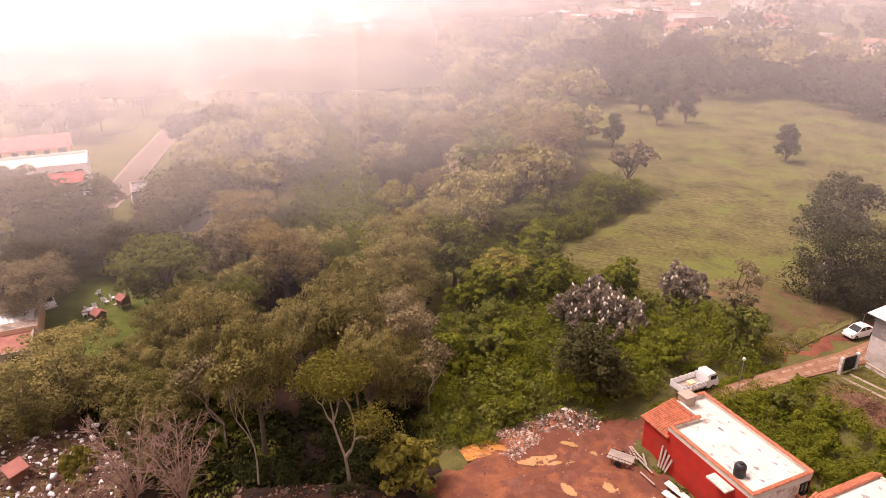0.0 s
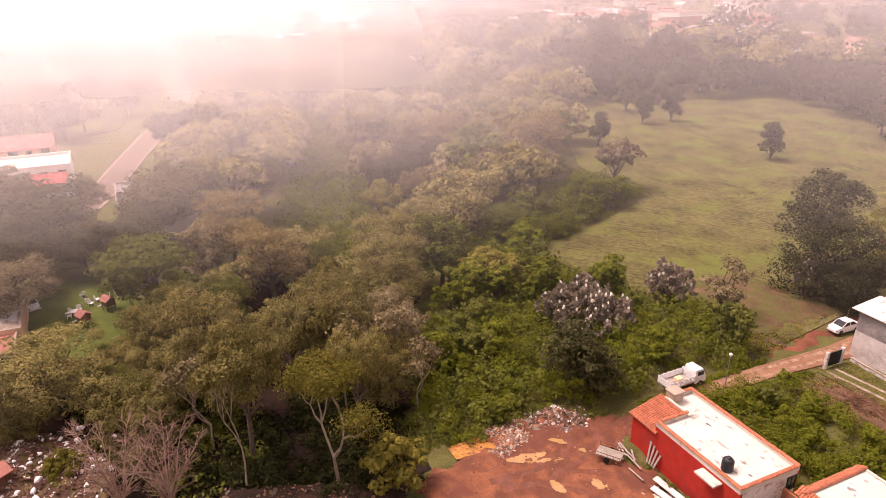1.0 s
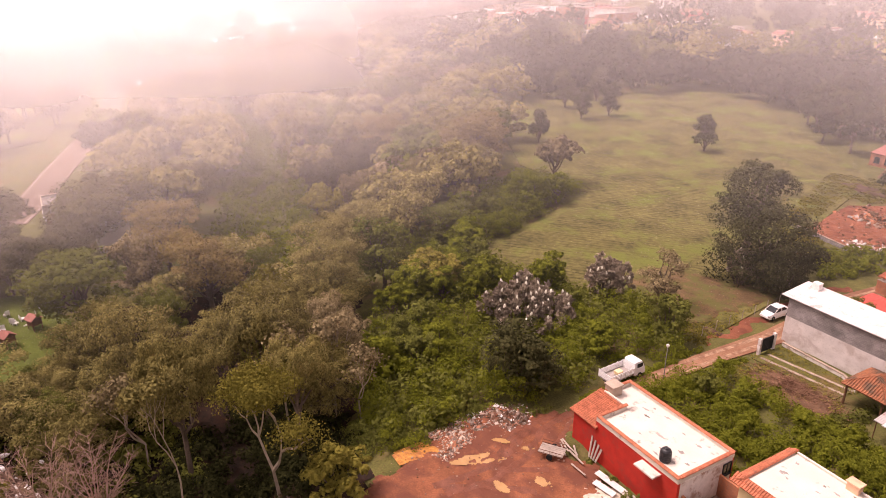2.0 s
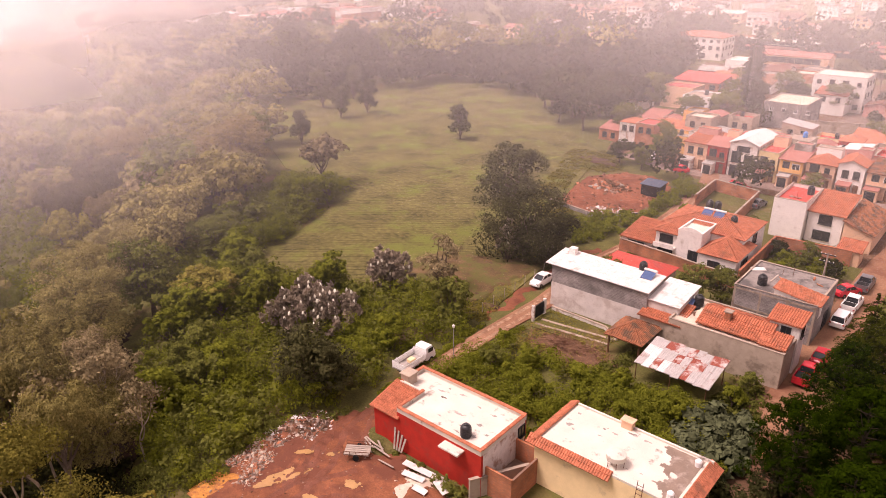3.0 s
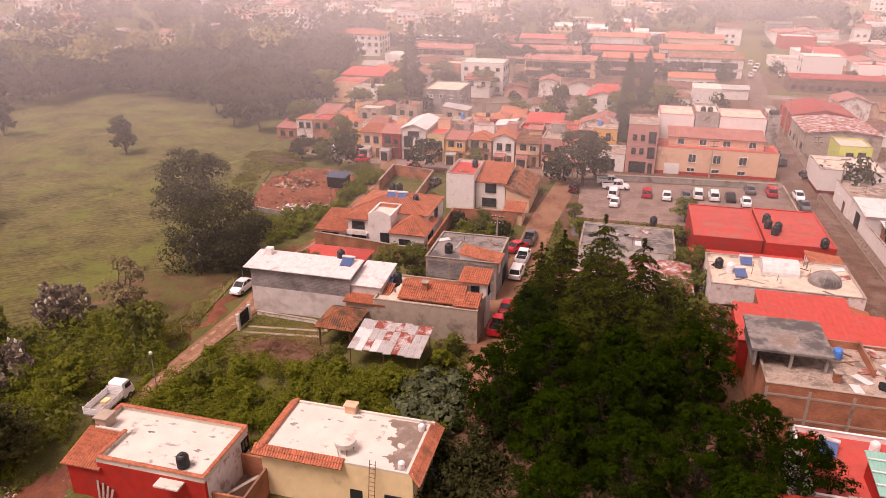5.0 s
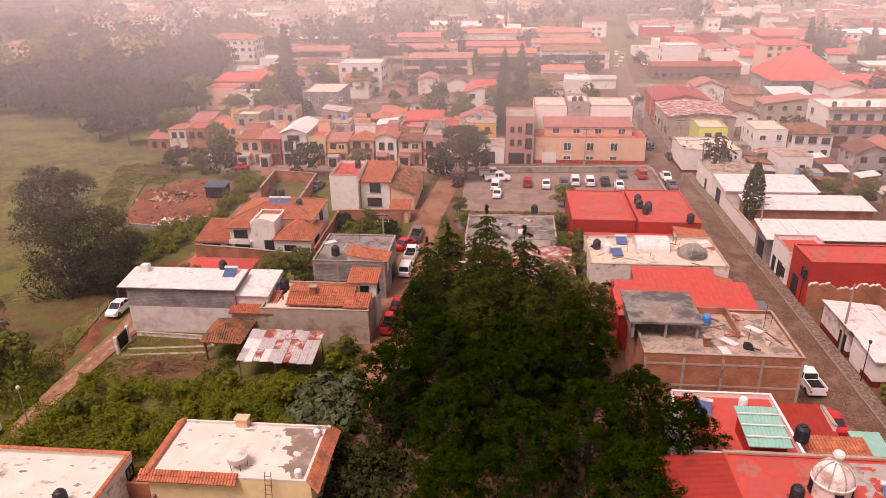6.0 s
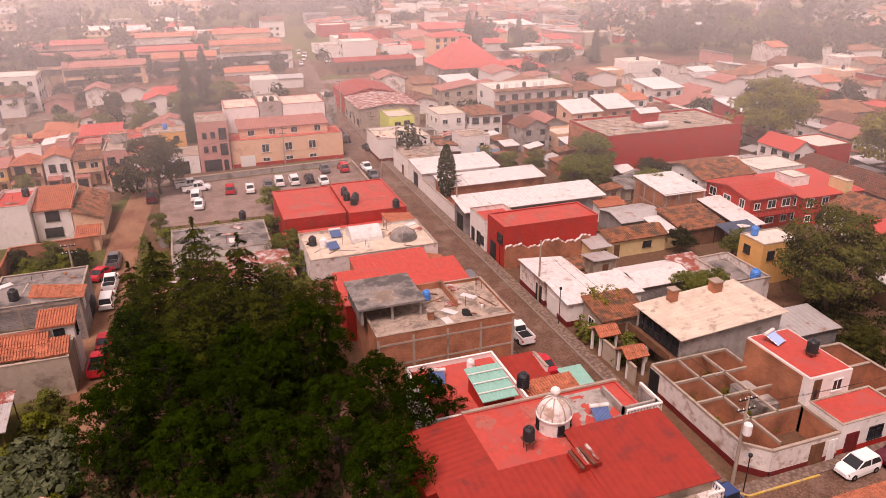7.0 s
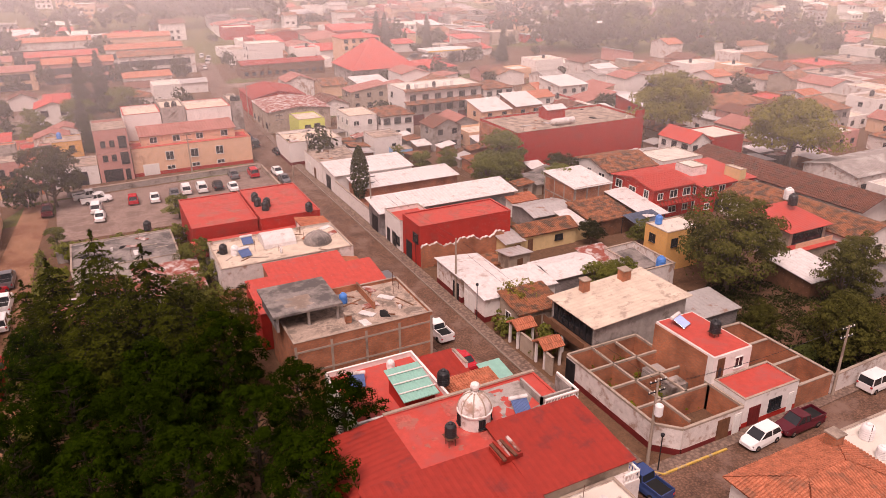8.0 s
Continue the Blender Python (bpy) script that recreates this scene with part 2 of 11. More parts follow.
    litter_soil=mat("litter_soil", (0.16, 0.075, 0.045), 0.95, var=0.5, scale=1.2, fine=7, bump=0.9, stain=(0.30, 0.20, 0.15), stain_amount=0.45, stain_scale=1.1),
    leaf_spread=mat("leaf_spread", (0.185, 0.165, 0.026), 0.7, var=0.2, fine=3, scale=0.3, spread=0.35, translucent=0.3),
    leaf_mid=mat("leaf_mid", (0.066, 0.064, 0.026), 0.7, var=0.2, fine=3, scale=0.4, spread=0.4, translucent=0.2),
    leaf_crop=mat("leaf_crop", (0.105, 0.103, 0.025), 0.9, var=0.3, fine=3, scale=0.1, spread=0.3, translucent=0.5),
    leaf_big=mat("leaf_big", (0.075, 0.085, 0.043), 0.6, var=0.2, fine=3, scale=0.4, spread=0.4, translucent=0.15),
    wet_roof=mat("wet_roof", (0.22, 0.16, 0.12), 0.35, var=0.25, scale=0.8, stain=(0.36, 0.29, 0.24), stain_amount=0.35, stain_scale=0.9),
    dirt_pale=mat("dirt_pale", (0.33, 0.205, 0.13), 0.95, var=0.35, fine=5, bump=0.6, stain=(0.22, 0.11, 0.065), stain_amount=0.5, stain_scale=0.8),
    lawn=mat("lawn", (0.088, 0.108, 0.019), 0.95, var=0.3, scale=0.5, fine=5, bump=0.6),
    # litter: leaf mould, darkened further to stand in for shade under trees
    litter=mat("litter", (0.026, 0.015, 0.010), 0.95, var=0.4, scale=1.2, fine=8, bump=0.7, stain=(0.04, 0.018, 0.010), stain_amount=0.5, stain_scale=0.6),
    soil=mat("soil", (0.13, 0.07, 0.04), 0.95, var=0.3, fine=7, bump=0.7),
    bark_dark=mat("bark_dark", (0.035, 0.026, 0.018), 0.95, var=0.35, fine=15),
    bark=mat("bark", (0.13, 0.095, 0.07), 0.95, var=0.35, fine=15),
    bark_pale=mat("bark_pale", (0.30, 0.24, 0.18), 0.95, var=0.3, fine=15),
    twig_brown=mat("twig_brown", (0.24, 0.13, 0.08), 0.95, var=0.35),
    twig=mat("twig", (0.32, 0.205, 0.16), 0.95, var=0.2),
    rosette=mat("rosette", (0.31, 0.25, 0.185), 0.75, var=0.2, fine=3, scale=0.4, spread=0.35, translucent=0.2),
    leaf_olive=mat("leaf_olive", (0.238, 0.200, 0.070), 0.7, var=0.2, fine=3, scale=0.4, spread=0.38, translucent=0.25),
    leaf_green=mat("leaf_green", (0.132, 0.138, 0.030), 0.7, var=0.2, fine=3, scale=0.4, spread=0.24, translucent=0.25),
    leaf_bright=mat("leaf_bright", (0.148, 0.160, 0.018), 0.7, var=0.25, fine=3, scale=0.3, spread=0.2, translucent=0.3),
    leaf_yellow=mat("leaf_yellow", (0.195, 0.168, 0.034), 0.7, var=0.2, fine=3, scale=0.5, spread=0.3, translucent=0.3),
    leaf_brown=mat("leaf_brown", (0.245, 0.180, 0.066), 0.75, var=0.2, fine=3, scale=0.4, spread=0.36, translucent=0.25),
    leaf_dim=mat("leaf_dim", (0.098, 0.084, 0.040), 0.75, var=0.2, fine=3, scale=0.4, spread=0.36, translucent=0.2),
    leaf_oak=mat("leaf_oak", (0.072, 0.070, 0.016), 0.7, var=0.2, fine=3, scale=0.4, spread=0.4, translucent=0.2),
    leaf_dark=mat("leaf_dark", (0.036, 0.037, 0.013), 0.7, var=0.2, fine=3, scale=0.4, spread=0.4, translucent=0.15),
    leaf_grey=mat("leaf_grey", (0.205, 0.160, 0.085), 0.75, var=0.2, fine=3, scale=0.4, spread=0.35, translucent=0.2),
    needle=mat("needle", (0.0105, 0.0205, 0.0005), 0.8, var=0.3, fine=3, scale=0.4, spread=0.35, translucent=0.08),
    needle_yellow=mat("needle_yellow", (0.030, 0.036, 0.003), 0.8, var=0.2, fine=3, scale=0.4, spread=0.35, translucent=0.15),
    flower=mat("flower", (0.80, 0.76, 0.62), 0.8, var=0.1),
    paint_white=mat("paint_white", (0.80, 0.79, 0.77), 0.25, var=0.03),
    paint_red=mat("paint_red", (0.50, 0.02, 0.03), 0.25, var=0.05),
    paint_maroon=mat("paint_maroon", (0.10, 0.012, 0.02), 0.25, var=0.05),
    paint_grey=mat("paint_grey", (0.16, 0.16, 0.17), 0.3, 0.3, var=0.05),
    paint_black=mat("paint_black", (0.016, 0.017, 0.022), 0.25, var=0.05),
    paint_blue=mat("paint_blue", (0.03, 0.06, 0.17), 0.25, var=0.05),
    rubber=mat("rubber", (0.015, 0.015, 0.015), 0.9, var=0.1),
    chrome=mat("chrome", (0.5, 0.5, 0.5), 0.25, 0.9, var=0.05),
    lamp_red=mat("lamp_red", (0.45, 0.02, 0.02), 0.3, var=0.05),
    rubble=mat("rubble", (0.34, 0.24, 0.19), 0.95, var=0.3, spread=0.5),
    plastic_white=mat("plastic_white", (0.75, 0.72, 0.70), 0.6, var=0.1),
    asphalt=mat("asphalt", (0.06, 0.056, 0.055), 0.8, var=0.2),
    lens_yellow=mat("lens_yellow", (0.75, 0.5, 0.08), 0.4, var=0.1),
)
# ---------------------------------------------------------------- helpers to build with
def mesh_of(name, bm, material=None):
    me = bpy.data.meshes.new(name)
    bm.to_mesh(me)
    bm.free()
    if material:
        me.materials.append(M[material])
    return me


def part(name, bm, material, parent, label=""):
    """One mesh object under a thing or a part."""
    ob = new(name, mesh_of(name, bm, material))
    ob.parent = parent
    if label:
        ob["label"] = label
    return ob


def thing(name, label, category, group="", kind="", at=(0, 0, 0), rz=0.0):
    ob = new(name)
    ob.empty_display_size = 0.3
    ob.matrix_basis = pose(*at, 0, 0, rz)
    return tagged(ob, label, category, group, kind)


def box(bm, x0, y0, z0, x1, y1, z1, m=None):
    v = [bm.verts.new(p) for p in ((x0, y0, z0), (x1, y0, z0), (x1, y1, z0), (x0, y1, z0), (x0, y0, z1), (x1, y0, z1), (x1, y1, z1), (x0, y1, z1))]
    if m:
        for q in v:
            q.co = m @ q.co
    for f in ((0, 3, 2, 1), (4, 5, 6, 7), (0, 1, 5, 4), (1, 2, 6, 5), (2, 3, 7, 6), (3, 0, 4, 7)):
        bm.faces.new([v[i] for i in f])
    return v


def hull(bm, rings, cap=True):
    """Skins rings of points, each with the same count."""
    rows = [[bm.verts.new(p) for p in r] for r in rings]
    n = len(rows[0])
    for a, b in zip(rows, rows[1:]):
        for i in range(n):
            bm.faces.new((a[i], a[(i + 1) % n], b[(i + 1) % n], b[i]))
    if cap:
        bm.faces.new(rows[0][::-1]); bm.faces.new(rows[-1])
    return rows


def ring(x, y, z, r, n=10, ry=None):
    return [(x + r * math.cos(2 * math.pi * i / n), y + (ry or r) * math.sin(2 * math.pi * i / n), z) for i in range(n)]


def tube(bm, a, b, ra, rb, n=6):
    a, b = Vector(a), Vector(b)
    q = (b - a).to_track_quat("Z", "Y")
    hull(bm, [[p + q @ Vector((r * math.cos(2 * math.pi * i / n), r * math.sin(2 * math.pi * i / n), 0)) for i in range(n)] for p, r in ((a, ra), (b, rb))])


def sheet(bm, pts, thick=0.05):
    """A slab on a flat outline of points, thickened downwards."""
    top = [bm.verts.new(p) for p in pts]
    low = [bm.verts.new((p[0], p[1], p[2] - thick)) for p in pts]
    bm.faces.new(top); bm.faces.new(low[::-1])
    for i in range(len(pts)):
        j = (i + 1) % len(pts)
        bm.faces.new((top[i], low[i], low[j], top[j]))
    return bm


def sm(a, b, x):
    t = min(1.0, max(0.0, (x - a) / (b - a)))
    return t * t * (3 - 2 * t)


# ---------------------------------------------------------------- ground
def seg_dist(x, y, pts):
    best = 1e9
    for (ax, ay), (bx, by) in zip(pts, pts[1:]):
        dx, dy = bx - ax, by - ay
        t = max(0, min(1, ((x - ax) * dx + (y - ay) * dy) / (dx * dx + dy * dy)))
        best = min(best, math.hypot(x - ax - t * dx, y - ay - t * dy))
    return best


RAVINE = [(-40, -40), (-62, 4), (-78, 18), (-112, 40), (-150, 62), (-230, 90)]


def height(x, y):
    """The lie of the land: level town and field, a wooded ravine beside them, hills far behind."""
    z = -5.0 * (1 - sm(6, 26, seg_dist(x, y, RAVINE)))
    r = math.hypot(x, y)
    z += 24 * sm(330, 900, r) * sm(-0.3, 0.9, y / (r + 1e-6)) + 60 * sm(700, 1500, r)
    return z + 0.12 * noise.noise((x * 0.15, y * 0.15, 0)) * sm(45, 60, math.hypot(x - 20, y - 60) if x > -45 else 99)


def ground_sheet():
    ax = sorted(set([*range(-1500, -300, 100), *range(-300, -120, 10), *range(-120, -20, 3), *range(-20, 120, 10), *range(120, 400, 20), *range(400, 1600, 100)]))
    ay = sorted(set([*range(-1500, -100, 100), *range(-100, -40, 10), *range(-40, 110, 3), *range(110, 300, 10), *range(300, 1600, 100)]))
    verts = [(x, y, height(x, y)) for y in ay for x in ax]
    w = len(ax)
    faces = [(j * w + i, j * w + i + 1, (j + 1) * w + i + 1, (j + 1) * w + i) for j in range(len(ay) - 1) for i in range(w - 1)]
    me = bpy.data.meshes.new("ground")
    me.from_pydata(verts, [], faces)
    me.materials.append(M["grass"])
    tagged(new("ground", me), "uneven grassy ground with bare earth patches", "ground", kind="structure")


ground_sheet()
# ---------------------------------------------------------------- parts of buildings
MESHES = {}


def shared(key, make, material):
    """Alike pieces share one mesh."""
    if key not in MESHES:
        bm = bmesh.new()
        make(bm)
        MESHES[key] = mesh_of(key[0] if isinstance(key, tuple) else key, bm, material)
    return MESHES[key]


def piece(name, mesh, parent, m, label=""):
    ob = new(name, mesh)
    ob.parent = parent
    ob.matrix_basis = m
    if label:
        ob["label"] = label
    return ob


def side_pose(side, x0, y0, x1, y1, u, z):
    """A pose on a wall's face, looking outwards along local -y."""
    return {"S": pose(x0 + u, y0, z), "N": pose(x1 - u, y1, z, 0, 0, 180), "W": pose(x0, y1 - u, z, 0, 0, -90), "E": pose(x1, y0 + u, z, 0, 0, 90)}[side]


def window(parent, m, w, h, kind="window"):
    """A frame that stands proud of the wall, with a sill, a mullion and a dark pane set back in it."""
    r = lambda v: round(v, 1)
    w, h = r(w), r(h)

    def frame_bars(bm):
        t = 0.09
        for a in ((-w / 2 - t, -0.09, 0, -w / 2, 0.02, h), (w / 2, -0.09, 0, w / 2 + t, 0.02, h), (-w / 2 - t, -0.09, h, w / 2 + t, 0.02, h + t),
                  (-w / 2 - t - 0.05, -0.16, -t, w / 2 + t + 0.05, 0.02, 0), (-0.03, -0.07, 0, 0.03, 0.0, h)):
            box(bm, *a)

    def door_leaf(bm):
        box(bm, -w / 2, -0.05, 0, w / 2, 0.02, h)
        for i in range(3):
            box(bm, -w / 2 + 0.06 + i * w / 3, -0.075, 0.12, -w / 2 - 0.04 + (i + 1) * w / 3, -0.05, h - 0.15)

    if kind == "window":
        f = piece("window", shared(("frame", w, h), frame_bars, "frame_white"), parent, m)
        piece("pane", shared(("pane", w, h), lambda bm: box(bm, -w / 2, -0.03, 0, w / 2, 0.01, h), "glass"), f, Matrix())
    elif kind == "dark":
        f = piece("window", shared(("frame_dark", w, h), frame_bars, "dark_metal"), parent, m)
        piece("pane", shared(("pane", w, h), lambda bm: box(bm, -w / 2, -0.03, 0, w / 2, 0.01, h), "glass"), f, Matrix())
    else:
        piece("door", shared((kind, w, h), door_leaf, {"door": "wood", "gate": "dark_metal", "white_door": "frame_white", "red_door": "maroon"}[kind]), parent, m)


def ribbed(bm, a, b, c, d, pitch=0.25, amp=0.06, rows=1, rough=0.0, hip=0.0):
    """A sheet over the eave a-b and the ridge d-c, folded into ribs that run up the slope, with a closed underside."""
    a, b, c, d = map(Vector, (a, b, c, d))
    n = max(2, int((b - a).length / pitch))
    up = (b - a).cross(d - a).normalized()
    rnd = random.Random(int(a.x * 91 + a.y * 7 + 5))
    grid = []
    # clay tiles: round covers with a narrow gutter between, each course lapped over the one below
    clay = amp > 0.06
    prof = ((0.0, 0.0), (0.16, 0.0), (0.34, 0.95), (0.82, 0.95)) if clay else ((0.0, 0.0), (0.5, 1.0))
    cols = [((i + o) / n, hh) for i in range(n) for o, hh in prof] + [(1.0, 0.0)]
    if clay:
        rows = max(1, min(9, int(((d + c) / 2 - (a + b) / 2).length / 0.5)))
    lines = [(j / rows, 0.03 * (j % 2) * (rows > 1)) for j in range(rows + 1)] if not clay else [q for j in range(rows) for q in ((j / rows, 0.05), ((j + 0.97) / rows, 0.0))]
    for s, lift in lines:
        shift = rnd.uniform(-rough, rough)
        if hip:
            L, rise_v = (b - a).length, (d + c) / 2 - (a + b) / 2
            grid.append([bm.verts.new(a.lerp(b, t) + rise_v * min(s, t * L / hip, (1 - t) * L / hip) + up * (amp * hh * min(1, 6 * min(t, 1 - t)) + lift + shift)) for t, hh in cols])
            continue
        grid.append([bm.verts.new(a.lerp(b, t).lerp(d.lerp(c, t), s) + up * (amp * hh + lift + shift + rnd.uniform(-rough, rough) * 0.5)) for t, hh in cols])
    for p, q in zip(grid, grid[1:]):
        for i in range(len(cols) - 1):
            bm.faces.new((p[i], p[i + 1], q[i + 1], q[i]))
    low = [bm.verts.new(p - up * 0.08) for p in (a, b, c, d)]
    bm.faces.new(low[::-1])
    for x, y, line in ((low[0], low[1], grid[0]), (low[2], low[3], grid[-1][::-1])):
        bm.faces.new([x, *[v for v in line][:1], *line[1:-1], line[-1], y][::1])
    bm.faces.new((low[3], low[0], *[g[0] for g in grid]))
    bm.faces.new((low[1], low[2], *[g[-1] for g in grid[::-1]]))


def roof_over(th, kind, material, x0, y0, x1, y1, h, rise=1.4, over=0.3, tiles=True, wall="white_wall", label="", split=True):
    """gable_x, gable_y, hip, shed_n, shed_s, shed_e, shed_w (rising that way)."""
    X0, Y0, X1, Y1 = x0 - over, y0 - over, x1 + over, y1 + over
    pitch, amp, rows = (0.27, 0.105, 0) if tiles else (0.6, 0.035, 0)
    span = min(X1 - X0, Y1 - Y0)
    rows = max(1, int(span / (0.9 if tiles else 3)))
    rough = 0.018 if tiles else 0.004
    k = dict(pitch=pitch, amp=amp, rows=rows, rough=rough)
    bm, end = bmesh.new(), bmesh.new()
    mx, my, t = (X0 + X1) / 2, (Y0 + Y1) / 2, h + rise
    tri = lambda *p: end.faces.new([end.verts.new(q) for q in p])
    if kind == "gable_x":
        ribbed(bm, (X0, Y0, h), (X1, Y0, h), (X1, my, t), (X0, my, t), **k)
        ribbed(bm, (X1, Y1, h), (X0, Y1, h), (X0, my, t), (X1, my, t), **k)
        tri((x0, y0, h), (x0, my, t - 0.1), (x0, y1, h)); tri((x1, y0, h), (x1, y1, h), (x1, my, t - 0.1))
    elif kind == "gable_y":
        ribbed(bm, (X0, Y1, h), (X0, Y0, h), (mx, Y0, t), (mx, Y1, t), **k)
        ribbed(bm, (X1, Y0, h), (X1, Y1, h), (mx, Y1, t), (mx, Y0, t), **k)
        tri((x0, y0, h), (x1, y0, h), (mx, y0, t - 0.1)); tri((x0, y1, h), (mx, y1, t - 0.1), (x1, y1, h))
    elif kind == "hip":
        e = span / 2
        if X1 - X0 >= Y1 - Y0:
            r0, r1 = (X0 + e, my, t), (X1 - e - 0.01, my, t)
        else:
            r0, r1 = (mx, Y0 + e, t), (mx, Y1 - e - 0.01, t)
        if X1 - X0 >= Y1 - Y0:
            quads = (((X0, Y0), (X1, Y0), r1, r0), ((X1, Y1), (X0, Y1), r0, r1), ((X0, Y1), (X0, Y0), r0, r0), ((X1, Y0), (X1, Y1), r1, r1))
        else:
            quads = (((X0, Y1), (X0, Y0), r0, r1), ((X1, Y0), (X1, Y1), r1, r0), ((X0, Y0), (X1, Y0), r0, r0), ((X1, Y1), (X0, Y1), r1, r1))
        for p, q, r, s in quads:
            s = tuple(a + 0.01 * (b - a) for a, b in zip(s, (p[0], p[1], s[2]))) if r == s else s
            ribbed(bm, (*p, h), (*q, h), r, s, hip=span / 2, **k)
    else:
        lo, hi = h, h + rise
        c = {"shed_n": ((X0, Y0), (X1, Y0), (X1, Y1), (X0, Y1)), "shed_s": ((X1, Y1), (X0, Y1), (X0, Y0), (X1, Y0)),
             "shed_e": ((X0, Y1), (X0, Y0), (X1, Y0), (X1, Y1)), "shed_w": ((X1, Y0), (X1, Y1), (X0, Y1), (X0, Y0))}[kind]
        ribbed(bm, (*c[0], lo), (*c[1], lo), (*c[2], hi), (*c[3], hi), **k)
        w = {"shed_n": ((x0, y0), (x1, y0), (x1, y1), (x0, y1)), "shed_s": ((x1, y1), (x0, y1), (x0, y0), (x1, y0)),
             "shed_e": ((x0, y1), (x0, y0), (x1, y0), (x1, y1)), "shed_w": ((x1, y0), (x1, y1), (x0, y1), (x0, y0))}[kind]
        g = rise * 0.94
        tri((*w[1], h), (*w[2], h), (*w[2], h + g)); tri((*w[3], h), (*w[0], h), (*w[3], h + g))
        end.faces.new([end.verts.new(q) for q in ((*w[2], h), (*w[3], h), (*w[3], h + g), (*w[2], h + g))])
    part("roof", bm, material, th, label)
    if len(end.faces) == 2 and split:
        for f in list(end.faces):
            one = bmesh.new()
            one.faces.new([one.verts.new(v.co) for v in f.verts])
            part("gable", one, wall, th)
        end.free()
    elif len(end.faces):
        bmesh.ops.remove_doubles(end, verts=end.verts[:], dist=0.001)
        part("gable", end, wall, th)
    else:
        end.free()


def building(name, label, x0, y0, x1, y1, h, wall, roof, roof_mat, rise=1.3, over=0.3, base=None, parapet=0.35, openings=(), auto=None,
             tiles=True, group="", category="house", z0=0.0, cap=None, pilasters=None):
    """A house on a rectangle of the plan. openings: (side, along, sill height, width, height, kind)."""
    w, d = x1 - x0, y1 - y0
    th = thing(name, label, category, group, at=(x0, y0, z0))
    bm = bmesh.new()
    box(bm, 0, 0, -0.6, w, d, h)
    part("wall", bm, wall, th)
    if base:
        bm = bmesh.new()
        box(bm, -0.03, -0.03, -0.5, w + 0.03, 0.0, 0.75); box(bm, -0.03, 0.0, -0.5, 0.0, d, 0.75); box(bm, w, 0.0, -0.5, w + 0.03, d, 0.75)
        part("base_band", bm, base, th)
    if roof == "flat":
        bm = bmesh.new()
        nx, ny = max(2, int(w / 1.5)), max(2, int(d / 1.5))
        rnd = random.Random(int(x0 * 13 + y0 * 7))
        g = [[bm.verts.new((0.16 + (w - 0.32) * i / nx, 0.16 + (d - 0.32) * j / ny, h + 0.05 + (rnd.uniform(-0.025, 0.025) if 0 < i < nx and 0 < j < ny else 0))) for i in range(nx + 1)] for j in range(ny + 1)]
        for j in range(ny):
            for i in range(nx):
                bm.faces.new((g[j][i], g[j][i + 1], g[j + 1][i + 1], g[j + 1][i]))
        part("roof", bm, roof_mat, th)
        if parapet:
            bm = bmesh.new()
            t = 0.16
            for a in ((0, 0, w, t), (0, d - t, w, d), (0, t, t, d - t), (w - t, t, w, d - t)):
                box(bm, a[0], a[1], h, a[2], a[3], h + parapet)
            part("parapet", bm, wall, th)
            bm = bmesh.new()
            t = 0.2
            for a in ((-0.04, -0.04, w + 0.04, t), (-0.04, d - t, w + 0.04, d + 0.04), (-0.04, t, t, d - t), (w - t, t, w + 0.04, d - t)):
                box(bm, a[0], a[1], h + parapet, a[2], a[3], h + parapet + 0.06)
            part("coping", bm, cap or "beam", th)
    elif roof:
        roof_over(th, roof, roof_mat, 0, 0, w, d, h, rise, over, tiles, wall)
    if pilasters:
        for side, n, levels in pilasters:
            length = w if side in "SN" else d
            for i in range(n + 1):
                piece("pilaster", shared(("pilaster", round(h, 1)), lambda bm: box(bm, -0.13, -0.03, 0, 0.13, 0.02, h), "beam"), th, side_pose(side, 0, 0, w, d, 0.14 + (length - 0.28) * i / n, 0))
            for z in levels:
                piece("tie_beam", shared(("tie", round(length, 1)), lambda bm: box(bm, 0, -0.034, -0.11, length, 0.02, 0.11), "beam"), th, side_pose(side, 0, 0, w, d, 0, z))
    for side, u, z, ww, hh, kind in openings:
        window(th, side_pose(side, 0, 0, w, d, u, z), ww, hh, kind)
    if auto:
        sides, storeys, gap, kind = auto
        rnd = random.Random(int(x0 * 31 + y0 * 17))
        for side in sides:
            length = w if side in "SN" else d
            n = max(1, int(length / gap))
            for s in range(storeys):
                sh = h / storeys
                for i in range(n):
                    u = (i + 0.5) * length / n
                    k = kind
                    if s == 0 and rnd.random() < 0.35:
                        k = rnd.choice(("door", "gate", "white_door"))
                    if k in ("window", "dark"):
                        window(th, side_pose(side, 0, 0, w, d, u, s * sh + min(1.0, sh * 0.33)), rnd.choice((1.0, 1.2, 1.5)), rnd.choice((1.0, 1.2, 1.3)), k)
                    else:
                        window(th, side_pose(side, 0, 0, w, d, u, 0), rnd.choice((1.0, 2.4)), 2.2, k)
    return th


